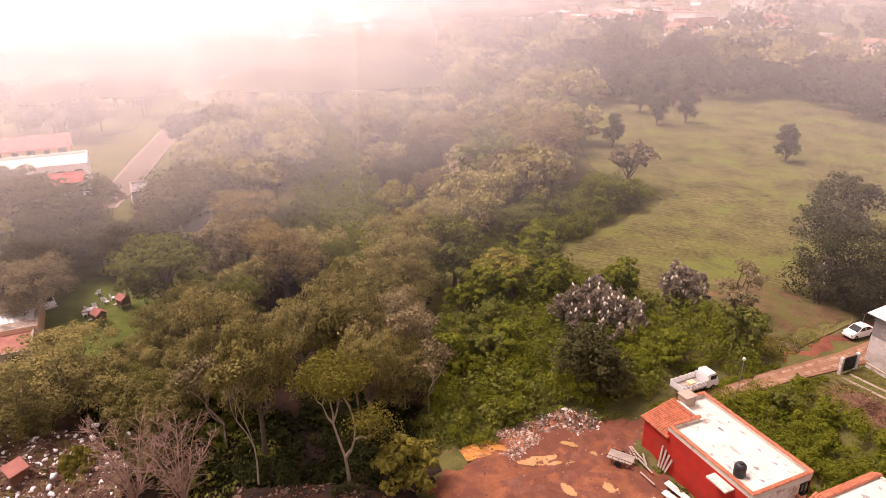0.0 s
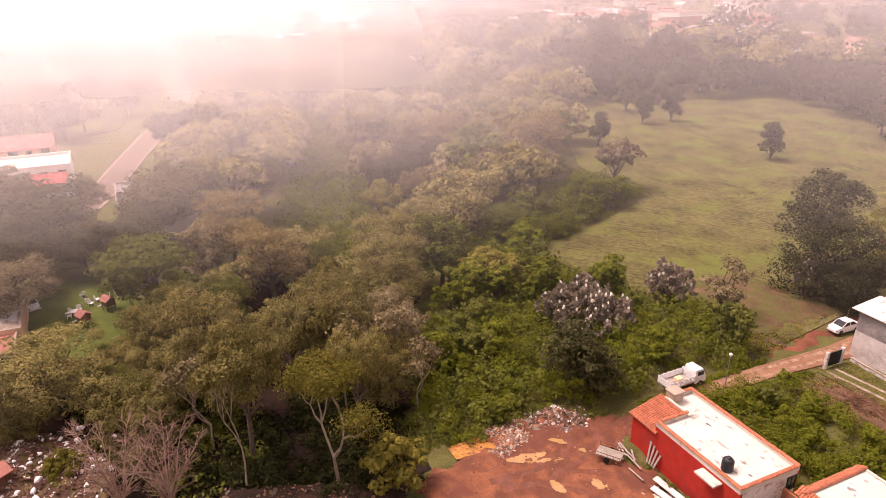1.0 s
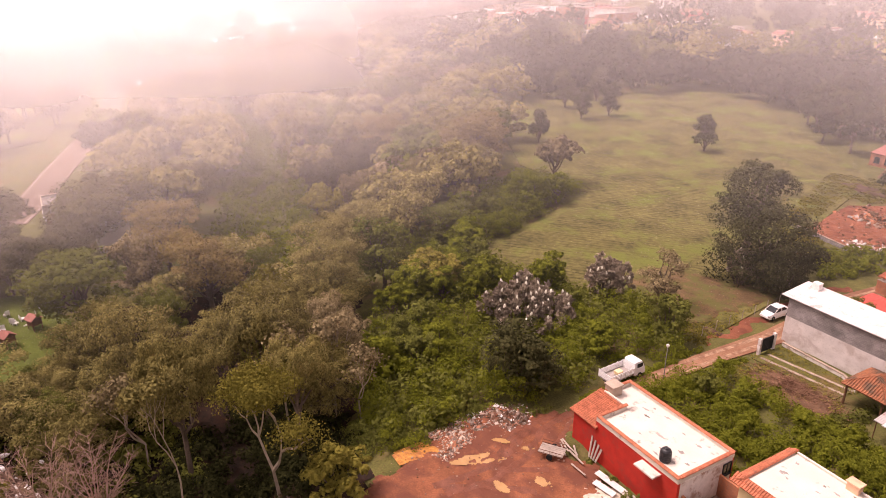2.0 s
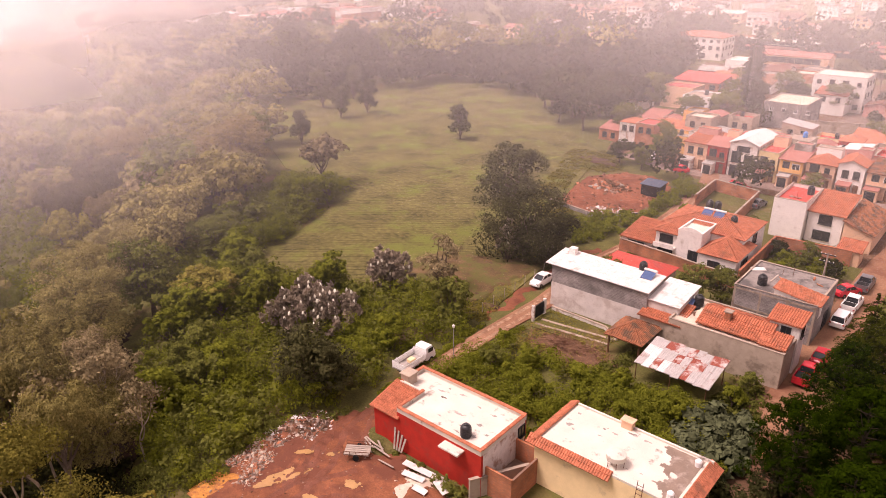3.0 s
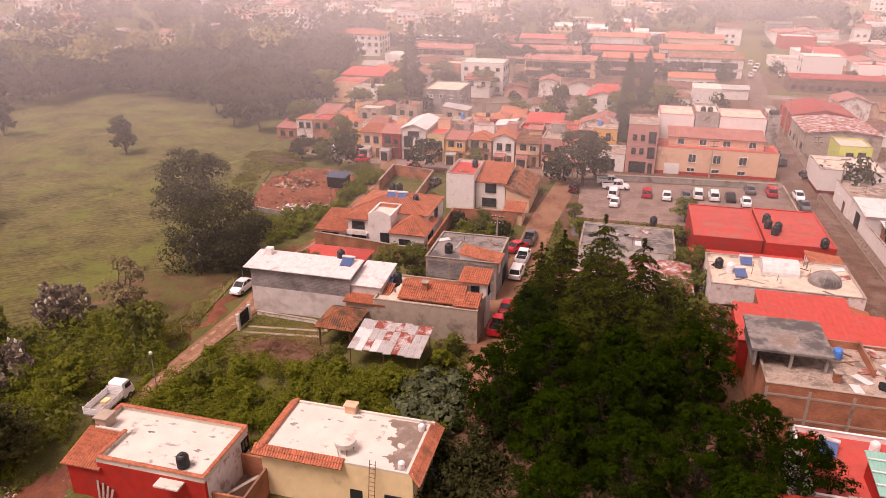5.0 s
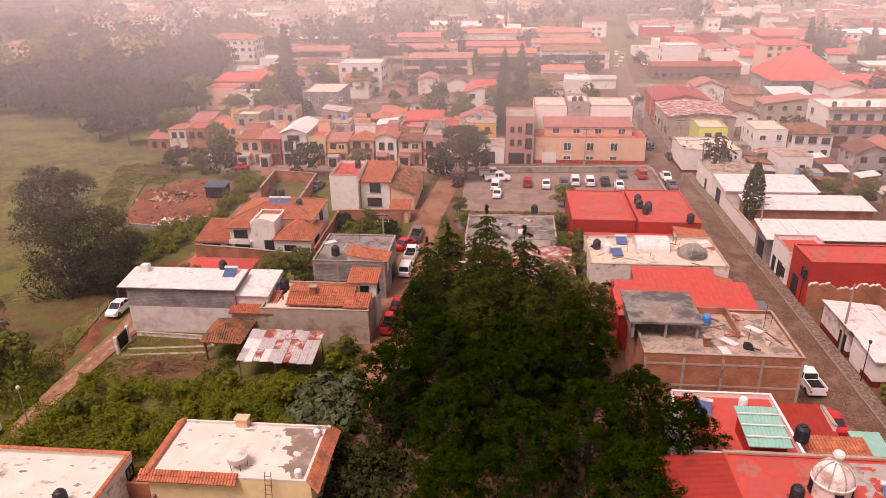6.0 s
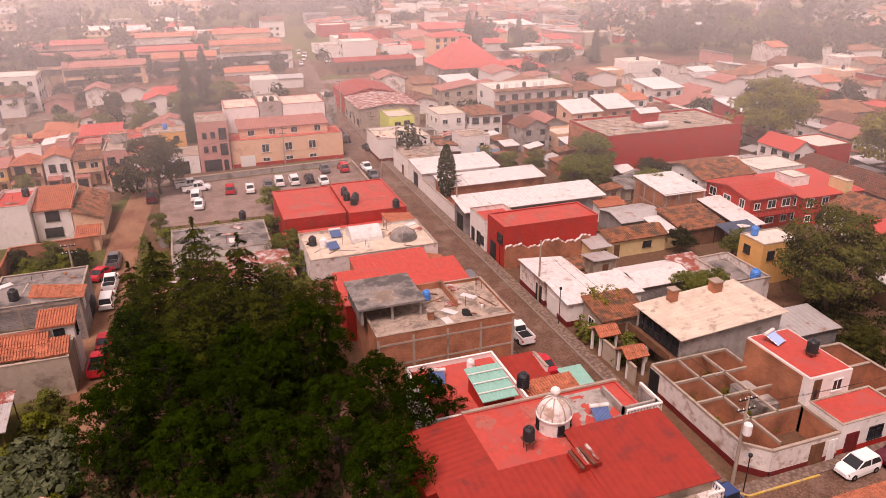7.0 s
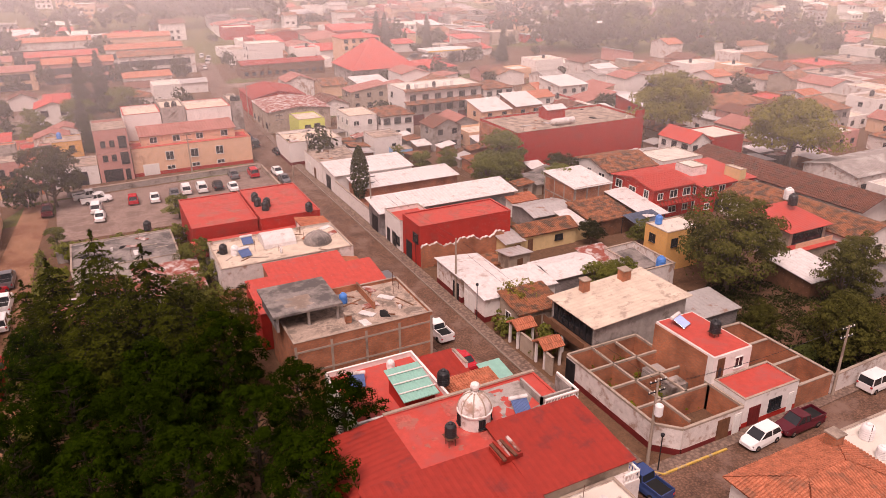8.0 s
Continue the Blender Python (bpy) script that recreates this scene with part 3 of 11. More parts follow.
def tank(x, y, z, material="black_plastic", s=1.0, stand=0.0):
    """A ribbed water tank with a domed top and a lid; on a frame where it stands high."""
    th = thing("water_tank", {"black_plastic": "black ribbed plastic rooftop water tank", "blue_plastic": "blue plastic water tank with a domed top"}.get(material, "white plastic rooftop water tank"), "tank", "rooftop water tanks", at=(x, y, z))

    def body(bm):
        prof = [(0.52, 0), (0.55, 0.06)]
        for i in range(5):
            prof += [(0.55, 0.1 + i * 0.2), (0.58, 0.15 + i * 0.2), (0.55, 0.22 + i * 0.2)]
        prof += [(0.53, 1.15), (0.42, 1.3), (0.24, 1.38)]
        hull(bm, [ring(0, 0, zz, r, 14) for r, zz in prof])

    piece("body", shared(("tank_body", material), body, material), th, Matrix.LocRotScale((0, 0, stand), None, (s, s, s)))
    piece("lid", shared(("tank_lid", material), lambda bm: hull(bm, [ring(0, 0, 1.36, 0.25, 12), ring(0, 0, 1.46, 0.25, 12), ring(0, 0, 1.5, 0.15, 12)]), material), th, Matrix.LocRotScale((0, 0, stand), None, (s, s, s)))
    if stand:
        bm = bmesh.new()
        for a in range(4):
            c, q = 0.4 * math.cos(a * math.pi / 2 + 0.78), 0.4 * math.sin(a * math.pi / 2 + 0.78)
            tube(bm, (c, q, 0), (c, q, stand), 0.035, 0.035, 5)
        box(bm, -0.5, -0.5, stand - 0.06, 0.5, 0.5, stand)
        part("stand", bm, "rust_metal", th, "rusty steel stand")


def heater(x, y, z, rz=0):
    """A solar water heater: a tilted bed of glass tubes below a white drum."""
    th = thing("solar_heater", "rooftop solar water heater with blue glass tubes", "heater", "solar heaters", at=(x, y, z), rz=rz)
    th.scale = (0.85, 0.85, 0.75)

    def tubes(bm):
        ribbed(bm, (-0.86, -0.9, 0.25), (0.86, -0.9, 0.25), (0.86, 0.6, 1.0), (-0.86, 0.6, 1.0), 0.125, 0.05, 1)

    def drum(bm):
        q = Matrix.Rotation(math.pi / 2, 4, "Y")
        hull(bm, [[q @ Vector(p) for p in ring(0, 0, zz, r, 12)] for r, zz in ((0.18, -1.0), (0.24, -0.95), (0.24, 0.95), (0.18, 1.0))])

    def legs(bm):
        for i in (-0.85, 0.85):
            tube(bm, (i, -0.95, 0), (i, -0.95, 0.3), 0.02, 0.02, 4); tube(bm, (i, 0.7, 0), (i, 0.7, 1.0), 0.02, 0.02, 4); tube(bm, (i, -0.95, 0.2), (i, 0.7, 1.0), 0.02, 0.02, 4)
        box(bm, -0.86, -0.95, 0.14, 0.86, -0.9, 0.2)

    piece("tube_bed", shared("tube_bed", tubes, "panel_blue"), th, Matrix())
    piece("drum", shared("heater_drum", drum, "white_sheet"), th, pose(0, 0.75, 1.1))
    piece("stand", shared("heater_stand", legs, "chrome"), th, Matrix())


def worn_patch(th, x0, y0, x1, y1, z, material, label, seed, keep=0.0, name="worn_patch"):
    """A thin uneven patch where a roof's coat has worn off or been made good."""
    bm = bmesh.new()
    st = 0.2
    for i in range(int((x1 - x0) / st)):
        for j in range(int((y1 - y0) / st)):
            x, y = x0 + i * st, y0 + j * st
            e = min(x - x0, x1 - x, y - y0, y1 - y)
            if noise.noise((x * 0.45, y * 0.45, seed)) + 0.5 * noise.noise((x * 1.5, y * 1.5, seed)) + min(0.25, e * 0.3) > keep:
                bm.faces.new([bm.verts.new(p) for p in ((x, y, z), (x + st, y, z), (x + st, y + st, z), (x, y + st, z))])
    if not len(bm.faces):
        return bm.free()
    bmesh.ops.remove_doubles(bm, verts=bm.verts[:], dist=0.001)
    part(name, bm, material, th, label)


def wall_run(name, label, pts, h, material, thick=0.22, cap="beam", category="wall", kind=""):
    """A free-standing wall along points of the plan, with a coping."""
    th = thing(name, label, category, kind=kind)
    for (ax, ay), (bx, by) in zip(pts, pts[1:]):
        L = math.hypot(bx - ax, by - ay)
        m = Matrix.Translation((ax, ay, 0)) @ Matrix.Rotation(math.atan2(by - ay, bx - ax), 4, "Z")
        bm = bmesh.new()
        box(bm, 0, -thick / 2, -0.5, L, thick / 2, h, m)
        part("wall_panel", bm, material, th)
        bm = bmesh.new()
        box(bm, -0.03, -thick / 2 - 0.05, h, L + 0.03, thick / 2 + 0.05, h + 0.09, m)
        part("coping", bm, cap, th)
    return th
# ---------------------------------------------------------------- streets
def strip(name, label, pts, width, z, material, category, thick=0.12, kind="structure"):
    """A ribbon of road along a line of the plan."""
    bm = bmesh.new()
    rows = []
    for i, p in enumerate(pts):
        a, b = pts[max(0, i - 1)], pts[min(len(pts) - 1, i + 1)]
        d = Vector((b[0] - a[0], b[1] - a[1], 0)).normalized()
        s = Vector((-d.y, d.x, 0)) * (width if isinstance(width, (int, float)) else width[i]) / 2
        c = Vector((p[0], p[1], z))
        rows.append([bm.verts.new(q) for q in (c + s, c - s, c - s - Vector((0, 0, 0.5)), c + s - Vector((0, 0, 0.5)))])
    for p, q in zip(rows, rows[1:]):
        for i in range(4):
            bm.faces.new((p[i], q[i], q[(i + 1) % 4], p[(i + 1) % 4]))
    bm.faces.new(rows[0]); bm.faces.new(rows[-1][::-1])
    return tagged(new(name, mesh_of(name, bm, material)), label, category, kind=kind)


def patch(name, label, pts, z, material, category, thick=0.3, kind="structure"):
    bm = sheet(bmesh.new(), [(x, y, z) for x, y in pts], thick)
    return tagged(new(name, mesh_of(name, bm, material)), label, category, kind=kind)


patch("town_ground", "bare trodden earth between the town houses", [(-11, 37), (6, 36), (10, -30), (300, -30), (330, 420), (-140, 420), (-100, 240), (-86, 176), (-78, 152), (-50, 142), (-17, 140), (-17, 66)], 0.03, "soil", "ground")
strip("road_1", "wet cobbled main street", [(33.5, 20), (33.5, 60), (33.3, 100), (33.3, 150), (34.5, 190), (38.5, 240), (43.5, 300), (48, 360)], 6.2, 0.10, "cobble", "road")
strip("road_2", "cobbled side street past the corner house", [(30, 36.6), (52, 36.6), (110, 37.5)], 5.4, 0.104, "cobble", "road")
strip("road_3", "rutted brown dirt side street", [(-13.6, 58), (-13.8, 90), (-13.2, 118), (-11, 143)], 4.6, 0.09, "dirt_road", "road")
strip("road_4", "gravelly street along the car park", [(-72, 150.5), (-60, 146.6), (-30, 147), (-12, 147), (30.5, 150.3)], [4, 4.5, 4.5, 4.5, 4.0], 0.085, "gravel", "road")
strip("road_5", "wide town avenue", [(-70, 262), (0, 254), (45, 250), (120, 240), (260, 215)], 8, 0.09, "gravel", "road")
for name, pts, w in (("pavement", [(37.4, 41), (37.3, 60), (37.2, 100), (37.0, 150), (38.4, 190)], 1.5), ("pavement", [(29.6, 38.5), (29.5, 60), (29.3, 100), (29.5, 118)], 1.5),
                     ("pavement", [(38.0, 39.6), (57, 39.9), (70, 40.4)], 1.3)):
    strip(name, "worn concrete pavement beside the street", pts, w, 0.22, "pavement", "pavement")
strip("kerb", "worn stone kerb of the main street", [(36.55, 42), (36.5, 60), (36.4, 100), (36.2, 150)], 0.18, 0.235, "kerb", "kerb")
strip("kerb", "kerb with flaking yellow paint at the corner", [(36.7, 43), (37.3, 40.2), (38.6, 38.9), (46, 38.9)], 0.2, 0.24, "kerb_yellow", "kerb")
patch("car_park", "open gravel car park with worn markings", [(-8, 121.5), (10.5, 121.5), (29.8, 121.5), (30, 147), (-8.5, 144)], 0.07, "gravel", "car park")

# ---------------------------------------------------------------- east side of the main street
B = building
# roofless corner house
ruin = thing("roofless_house", "roofless brick corner house with bare room walls", "house", at=(0, 0, 0))


def rwall(ax, ay, bx, by, h, material, thick=0.24, z0=0.0, name="wall"):
    L = math.hypot(bx - ax, by - ay)
    m = Matrix.Translation((ax, ay, 0)) @ Matrix.Rotation(math.atan2(by - ay, bx - ax), 4, "Z")
    bm = bmesh.new(); box(bm, 0, -thick / 2, z0, L, thick / 2, h, m); part(name, bm, material, ruin)
    return m, L


OUT = [(40.0, 55.0), (40.0, 42.0), (41.7, 40.3), (49.0, 40.3)]
for (ax, ay), (bx, by) in zip(OUT, OUT[1:]):
    rwall(ax, ay, bx, by, 2.75, "old_white")
    rwall(ax, ay, bx, by, 0.7, "maroon", 0.3, -0.4, "base_band")
    rwall(ax, ay, bx, by, 2.95, "beam", 0.27, 2.75, "ring_beam")
for a in ((40.17, 54.9, 40.17, 42.1), (40.3, 42.0, 41.8, 40.5), (41.8, 40.47, 48.9, 40.47)):
    rwall(*a, 2.74, "brick", 0.1, 0.0, "inner_wall")
for a in ((40.0, 55.0, 49.0, 55.0), (49.0, 40.3, 49.0, 55.0), (43.2, 41.0, 43.2, 55), (46.2, 44.5, 46.2, 55), (40.1, 44.6, 48.9, 44.6), (40.1, 48.2, 48.9, 48.2), (40.1, 51.6, 48.9, 51.6)):
    inner = a[0] not in (40.0, 49.0)
    if not (a[0] == 46.2):
        rwall(*a, 2.75 if not inner else 2.6, "brick", 0.2)
    rwall(a[0], a[1], a[2], a[3], 3.0 if not inner else 2.85, "beam", 0.22, 2.75 if not inner else 2.6, "ring_beam")
window(ruin, pose(40.0 - 0.13, 54.2, 0.1, 0, 0, -90), 1.5, 2.5, "gate")
window(ruin, pose(46.6, 40.3 - 0.13, 0.2), 1.5, 2.2, "door")
window(ruin, pose(48.3, 40.3 - 0.13, 0.2), 0.9, 2.2, "white_door")
for x, y in ((47.2, 49.8), (47.4, 47.2)):
    bm = bmesh.new(); box(bm, x - 1, y - 0.8, 0, x + 1, y + 0.8, 2.0); part("bath_cell", bm, "concrete", ruin)
tank(47.4, 53.4, 0.1, s=0.9); tank(49.8, 44.6, 3.5, s=0.95)
B("red_roofed_house", "two-storey brick house with white front and red roof", 48.9, 44.2, 53.9, 52.2, 5.9, "white_wall", "flat", "roof_red", parapet=0.0,
  openings=(("S", 1.0, 3.4, 0.9, 2.2, "door"), ("S", 3.4, 4.0, 1.0, 1.1, "window")))
bm = bmesh.new(); box(bm, 48.82, 45.0, 0, 48.9, 52.2, 5.7)
tagged(new("side_wall", mesh_of("side_wall", bm, "brick")), "bare brick side wall of a house", "wall", kind="structure")
B("street_house", "low white house front with red band and red terrace roof", 49.3, 40.4, 56.5, 44.2, 3.3, "white_wall", "flat", "roof_red", base="red_wall", parapet=0.12,
  openings=(("S", 1.5, 0.1, 1.5, 2.2, "red_door"), ("S", 4.2, 1.1, 1.5, 1.2, "dark"), ("S", 6.4, 0.1, 0.8, 2.2, "white_door")))
tank(51.9, 47.2, 5.95, s=0.95, stand=0.5); heater(50.6, 50.5, 5.95, 20)
yard = wall_run("yard_wall", "unfinished brick yard walls with concrete ties", [(56.6, 40.5), (61.5, 40.5), (61.5, 52), (54, 52.3)], 2.7, "brick")
wall_run("yard_wall", "unfinished brick cross walls of a roofless annex", [(56.7, 44.2), (61.4, 44.2)], 2.6, "brick")
wall_run("yard_wall", "unfinished brick cross walls of a roofless annex", [(56.7, 48.2), (61.4, 48.2)], 2.6, "brick")
wall_run("street_wall", "long whitewashed garden wall along the side street", [(61.8, 40.5), (82, 41.2)], 2.3, "old_white")
conc = B("concrete_house", "grey concrete house with a pale sloping slab roof", 43.8, 55.6, 56.5, 63.4, 4.9, "concrete", "shed_e", "roof_sand", rise=0.9, over=0.45, tiles=False)
bm = bmesh.new()
for i in range(7):
    box(bm, -0.12, 0.3 + i * 1.05, 2.6, -0.04, 0.38 + i * 1.05, 4.6)
box(bm, -0.1, 0.3, 2.5, 0.0, 7.4, 2.62); box(bm, -0.1, 0.3, 4.5, 0, 7.4, 4.62)
part("window_frame", bm, "dark_metal", conc)
bm = bmesh.new(); box(bm, -0.03, 0.35, 2.62, 0.02, 7.35, 4.5); part("pane", bm, "glass", conc)
bm = bmesh.new(); box(bm, -1.3, 0.1, 2.2, 0, 7.6, 2.4); box(bm, -1.3, 0.1, 2.4, -1.2, 7.6, 3.1); part("balcony", bm, "wood", conc)
for y in (0.2, 3.8, 7.4):
    bm = bmesh.new(); box(bm, -1.25, y, 0, -1.0, y + 0.25, 2.2); part("post", bm, "white_wall", conc)


def chimney(x, y, z, h=1.3, w=0.7):
    th = thing("chimney", "brick rooftop chimney with a concrete cap", "chimney", "chimneys", at=(x, y, z))
    bm = bmesh.new(); box(bm, -w / 2, -w / 2, 0, w / 2, w / 2, h); part("shaft", bm, "brick", th)
    bm = bmesh.new(); box(bm, -w / 2 - 0.1, -w / 2 - 0.1, h, w / 2 + 0.1, w / 2 + 0.1, h + 0.14); part("cap", bm, "beam", th)


chimney(47.6, 62.6, 4.9, 1.7, 0.9); chimney(53.2, 62.4, 5.3, 1.5, 1.1)


def gateway(x, y, w=2.2, d=1.9, h=2.4):
    th = thing("gateway", "small tiled entrance roof on white posts", "gate", "entrance gateways", at=(x, y, 0.1))
    for px in (-w / 2, w / 2 - 0.25):
        for py in (-d / 2, d / 2 - 0.25):
            bm = bmesh.new(); box(bm, px, py, -0.2, px + 0.25, py + 0.25, h); part("post", bm, "white_wall", th)
    roof_over(th, "gable_x", "tile", -w / 2, -d / 2, w / 2, d / 2, h, 0.75, 0.25, wall="wood")
    bm = bmesh.new(); box(bm, -0.05, -d / 2 + 0.2, 0, 0.05, d / 2 - 0.2, 2.1); part("gate_leaf", bm, "wood", th)


gateway(39.6, 63.2); gateway(39.9, 58.3)
wall_run("garden_wall", "low plastered garden wall by the pavement", [(38.9, 56.0), (38.9, 57.2)], 2.2, "render_tan")
wall_run("garden_wall", "low plastered garden wall by the pavement", [(38.9, 59.6), (38.8, 62.0)], 2.2, "render_tan")
B("tiled_cottage", "small cottage with a mossy old tiled roof", 40.2, 64.6, 46.0, 69.0, 2.9, "render_tan", "shed_n", "tile_old", rise=1.0, openings=(("S", 2.5, 0.1, 1.0, 2.1, "door"), ("W", 2.0, 1.0, 1.1, 1.1, "window")))
W = dict(base="maroon", tiles=False)
B("metal_roofed_shop", "white street building under a pale sheet-metal roof", 38.3, 69.3, 48.4, 74.6, 3.2, "white_wall", "shed_n", "white_sheet", rise=0.5, openings=(("W", 1.5, 0.1, 2.6, 2.4, "white_door"),), **W)
B("metal_roofed_shop", "white street building under crumpled pale roof sheets", 38.2, 75.2, 44.2, 82.2, 3.0, "old_white", "shed_w", "white_sheet", rise=0.6, openings=(("W", 5.6, 0.1, 1.6, 2.3, "gate"),), **W)
B("metal_shed", "low shed under a wide pale metal roof", 49.4, 70.8, 57.0, 76.6, 2.8, "block", "gable_x", "white_sheet", rise=0.7, tiles=False)
B("metal_shed", "low shed under rusty corrugated sheets", 57.2, 72.4, 61.2, 76.6, 2.6, "old_white", "shed_n", "tin_rust", rise=0.8, tiles=False)
wall_run("open_house", "roofless whitewashed house with a dark interior", [(60.2, 66.4), (65.2, 66.4), (65.4, 74.6), (60.2, 74.4), (60.2, 66.5)], 3.6, "old_white")
B("shed", "dark wooden lean-to shed", 61.2, 69.5, 65.0, 74.2, 2.2, "wood", "shed_n", "roof_grey", rise=0.6, tiles=False)
B("red_warehouse", "tall red-painted warehouse with a red roof", 38.2, 87.6, 53.0, 93.6, 6.0, "red_wall", "flat", "roof_red", parapet=0.2, cap="roof_red", openings=(("W", 2.2, 0.1, 2.0, 2.6, "gate"), ("W", 4.6, 3.4, 1.6, 1.3, "dark")))
top = lambda k: 3.1 + 0.35 * math.sin(k * 0.27) + 0.18 * math.sin(k * 0.8) + 0.12 * math.sin(k * 2.1)
wl0 = thing("party_wall", "bare brick party wall with an uneven crumbling top", "wall")
bm = bmesh.new(); hull(bm, [[(38.2 + k * 0.25, 87.1, -0.3), (38.2 + k * 0.25, 87.4, -0.3), (38.2 + k * 0.25, 87.4, top(k)), (38.2 + k * 0.25, 87.1, top(k))] for k in range(55)]); part("wall_panel", bm, "brick", wl0)
bm = bmesh.new(); hull(bm, [[(38.2 + k * 0.25, 87.06, top(k)), (38.2 + k * 0.25, 87.44, top(k)), (38.2 + k * 0.25, 87.44, top(k) + 0.12), (38.2 + k * 0.25, 87.06, top(k) + 0.12)] for k in range(55)]); part("coping", bm, "old_white", wl0)
patch("fallen_tiles", "collapsed old roof tiles lying behind the wall", [(44.6, 82.6), (49.8, 82.8), (49.6, 86.8), (40, 86.8)], 0.5, "tile_old", "ground")
B("balcony_house", "narrow white street house with a red roof terrace", 37.9, 93.8, 43.5, 99.8, 4.3, "white_wall", "flat", "roof_red", parapet=0.7, openings=(("W", 1.3, 0.1, 1.2, 2.3, "gate"), ("W", 3.6, 0.1, 1.2, 2.3, "dark"), ("W", 5.0, 1.0, 1.0, 1.2, "dark")))
B("long_shed", "long shed with a pale sheet-metal roof", 37.7, 101.0, 62.0, 106.2, 4.0, "block", "shed_n", "white_sheet", rise=0.9, tiles=False, openings=(("W", 2.5, 0.1, 2.6, 2.7, "gate"),), over=0.5)
B("hut", "small white hut with a tiled roof", 60.4, 98.6, 65.0, 101.2, 2.7, "white_wall", "shed_n", "tile", rise=0.5, openings=(("S", 1.5, 0.9, 1.0, 0.9, "dark"),))
B("yellow_shed", "small yellow shed with a flat metal roof", 50.4, 84.4, 53.4, 88.0, 2.5, "yellow_wall", "shed_n", "tin", rise=0.5, tiles=False, openings=(("S", 2.0, 0.05, 0.9, 2.0, "door"), ("S", 0.7, 1.1, 0.6, 0.6, "dark")))
B("yellow_cottage", "long yellow cottage with an old tiled roof", 53.8, 85.2, 63.4, 89.6, 2.6, "yellow_wall", "gable_x", "tile_old", rise=1.0, openings=(("S", 1.3, 0.05, 0.9, 2.0, "door"), ("S", 6.4, 1.1, 1.3, 0.8, "dark")))
B("metal_shed", "shed under a grey sheet-metal roof", 59.6, 91.0, 67.3, 97.6, 2.8, "block", "gable_x", "tin", rise=0.7, tiles=False)
B("metal_shed", "narrow lean-to with a white metal roof", 63.6, 85.6, 66.0, 91.0, 2.5, "yellow_wall", "shed_n", "white_sheet", rise=0.6, tiles=False)
B("tiled_shed", "open barn with a broad old tiled roof", 66.4, 85.0, 74.0, 91.8, 2.8, "wood", "shed_n", "tile_old", rise=1.1)
B("brick_house", "two-storey bare brick house with concrete ties and white metal roof", 69.4, 94.0, 76.8, 102.8, 5.2, "brick", "shed_n", "white_sheet", rise=0.7, tiles=False, pilasters=(("S", 3, (2.7, 5.2)), ("W", 3, (2.7, 5.2))))
th = thing("awning", "large white sheet-metal awning on posts", "awning")
roof_over(th, "shed_n", "white_sheet", 75.6, 83.4, 80.0, 94.0, 2.7, 1.2, 0.2, False, "wood")
for x in (75.7, 79.7):
    for y, hh in ((83.8, 2.7), (93.6, 3.8)):
        bm = bmesh.new(); box(bm, x, y, -0.2, x + 0.12, y + 0.12, hh); part("post", bm, "dark_metal", th)
th = thing("tarpaulin", "sagging dark blue tarpaulin over a yard", "tarpaulin")
bm = bmesh.new()
g = [[bm.verts.new((71.8 + i * 0.75, 80.6 + j * 0.7, 2.6 - 0.9 * math.sin(math.pi * i / 8) * math.sin(math.pi * j / 6) + 0.1 * j)) for i in range(9)] for j in range(7)]
for j in range(6):
    for i in range(8):
        bm.faces.new((g[j][i], g[j][i + 1], g[j + 1][i + 1], g[j + 1][i]))
part("cloth", bm, "tarp", th)
for x, y in ((71.9, 80.7), (77.6, 80.7), (71.9, 84.7), (77.6, 84.7)):
    bm = bmesh.new(); tube(bm, (x, y, -0.2), (x, y, 2.9), 0.05, 0.05); part("post", bm, "dark_metal", th)
B("tiled_house", "two-storey house with an old brown tiled roof and pale side windows", 80.0, 98.6, 91.0, 109.4, 5.2, "white_wall", "gable_x", "tile_old", rise=1.5, auto=("SW", 2, 3.0, "window"))
rh = B("red_house", "two-storey brick-red house with a bright red tiled roof and railed balcony", 80.2, 87.2, 88.8, 97.6, 5.2, "red_wall", "gable_x", "roof_red", rise=1.0, auto=("SW", 2, 2.6, "window"))
bm = bmesh.new(); box(bm, 0.2, -1.2, 2.6, 8.4, 0, 2.75); part("balcony_slab", bm, "red_wall", rh)
bm = bmesh.new()
for i in range(28):
    box(bm, 0.25 + i * 0.3, -1.18, 2.75, 0.3 + i * 0.3, -1.13, 3.6)
box(bm, 0.2, -1.2, 3.6, 8.4, -1.1, 3.68); part("balcony_rail", bm, "rust_metal", rh)
B("red_house", "brick-red house with patched red roofs and an orange stair wall", 89.2, 85.6, 101.5, 96.4, 5.0, "red_wall", "shed_n", "roof_red", rise=0.7, tiles=False, auto=("SW", 2, 3.0, "window"))
B("roof_room", "small white rooftop room on a red house", 91.0, 90.0, 94.4, 94.0, 1.5, "white_wall", "flat", "roof_white", parapet=0.1, z0=5.3, category="room")
B("stair_tower", "tall yellow stair wall on a red house", 97.2, 85.2, 98.6, 88.6, 6.8, "yellow_wall", "flat", "roof_sand", parapet=0.1, category="tower")
B("flat_house", "low house under a broad flat white roof", 94.4, 100.6, 104.4, 108.2, 4.6, "white_wall", "flat", "roof_white", parapet=0.2, auto=("SW", 1, 3, "dark"))
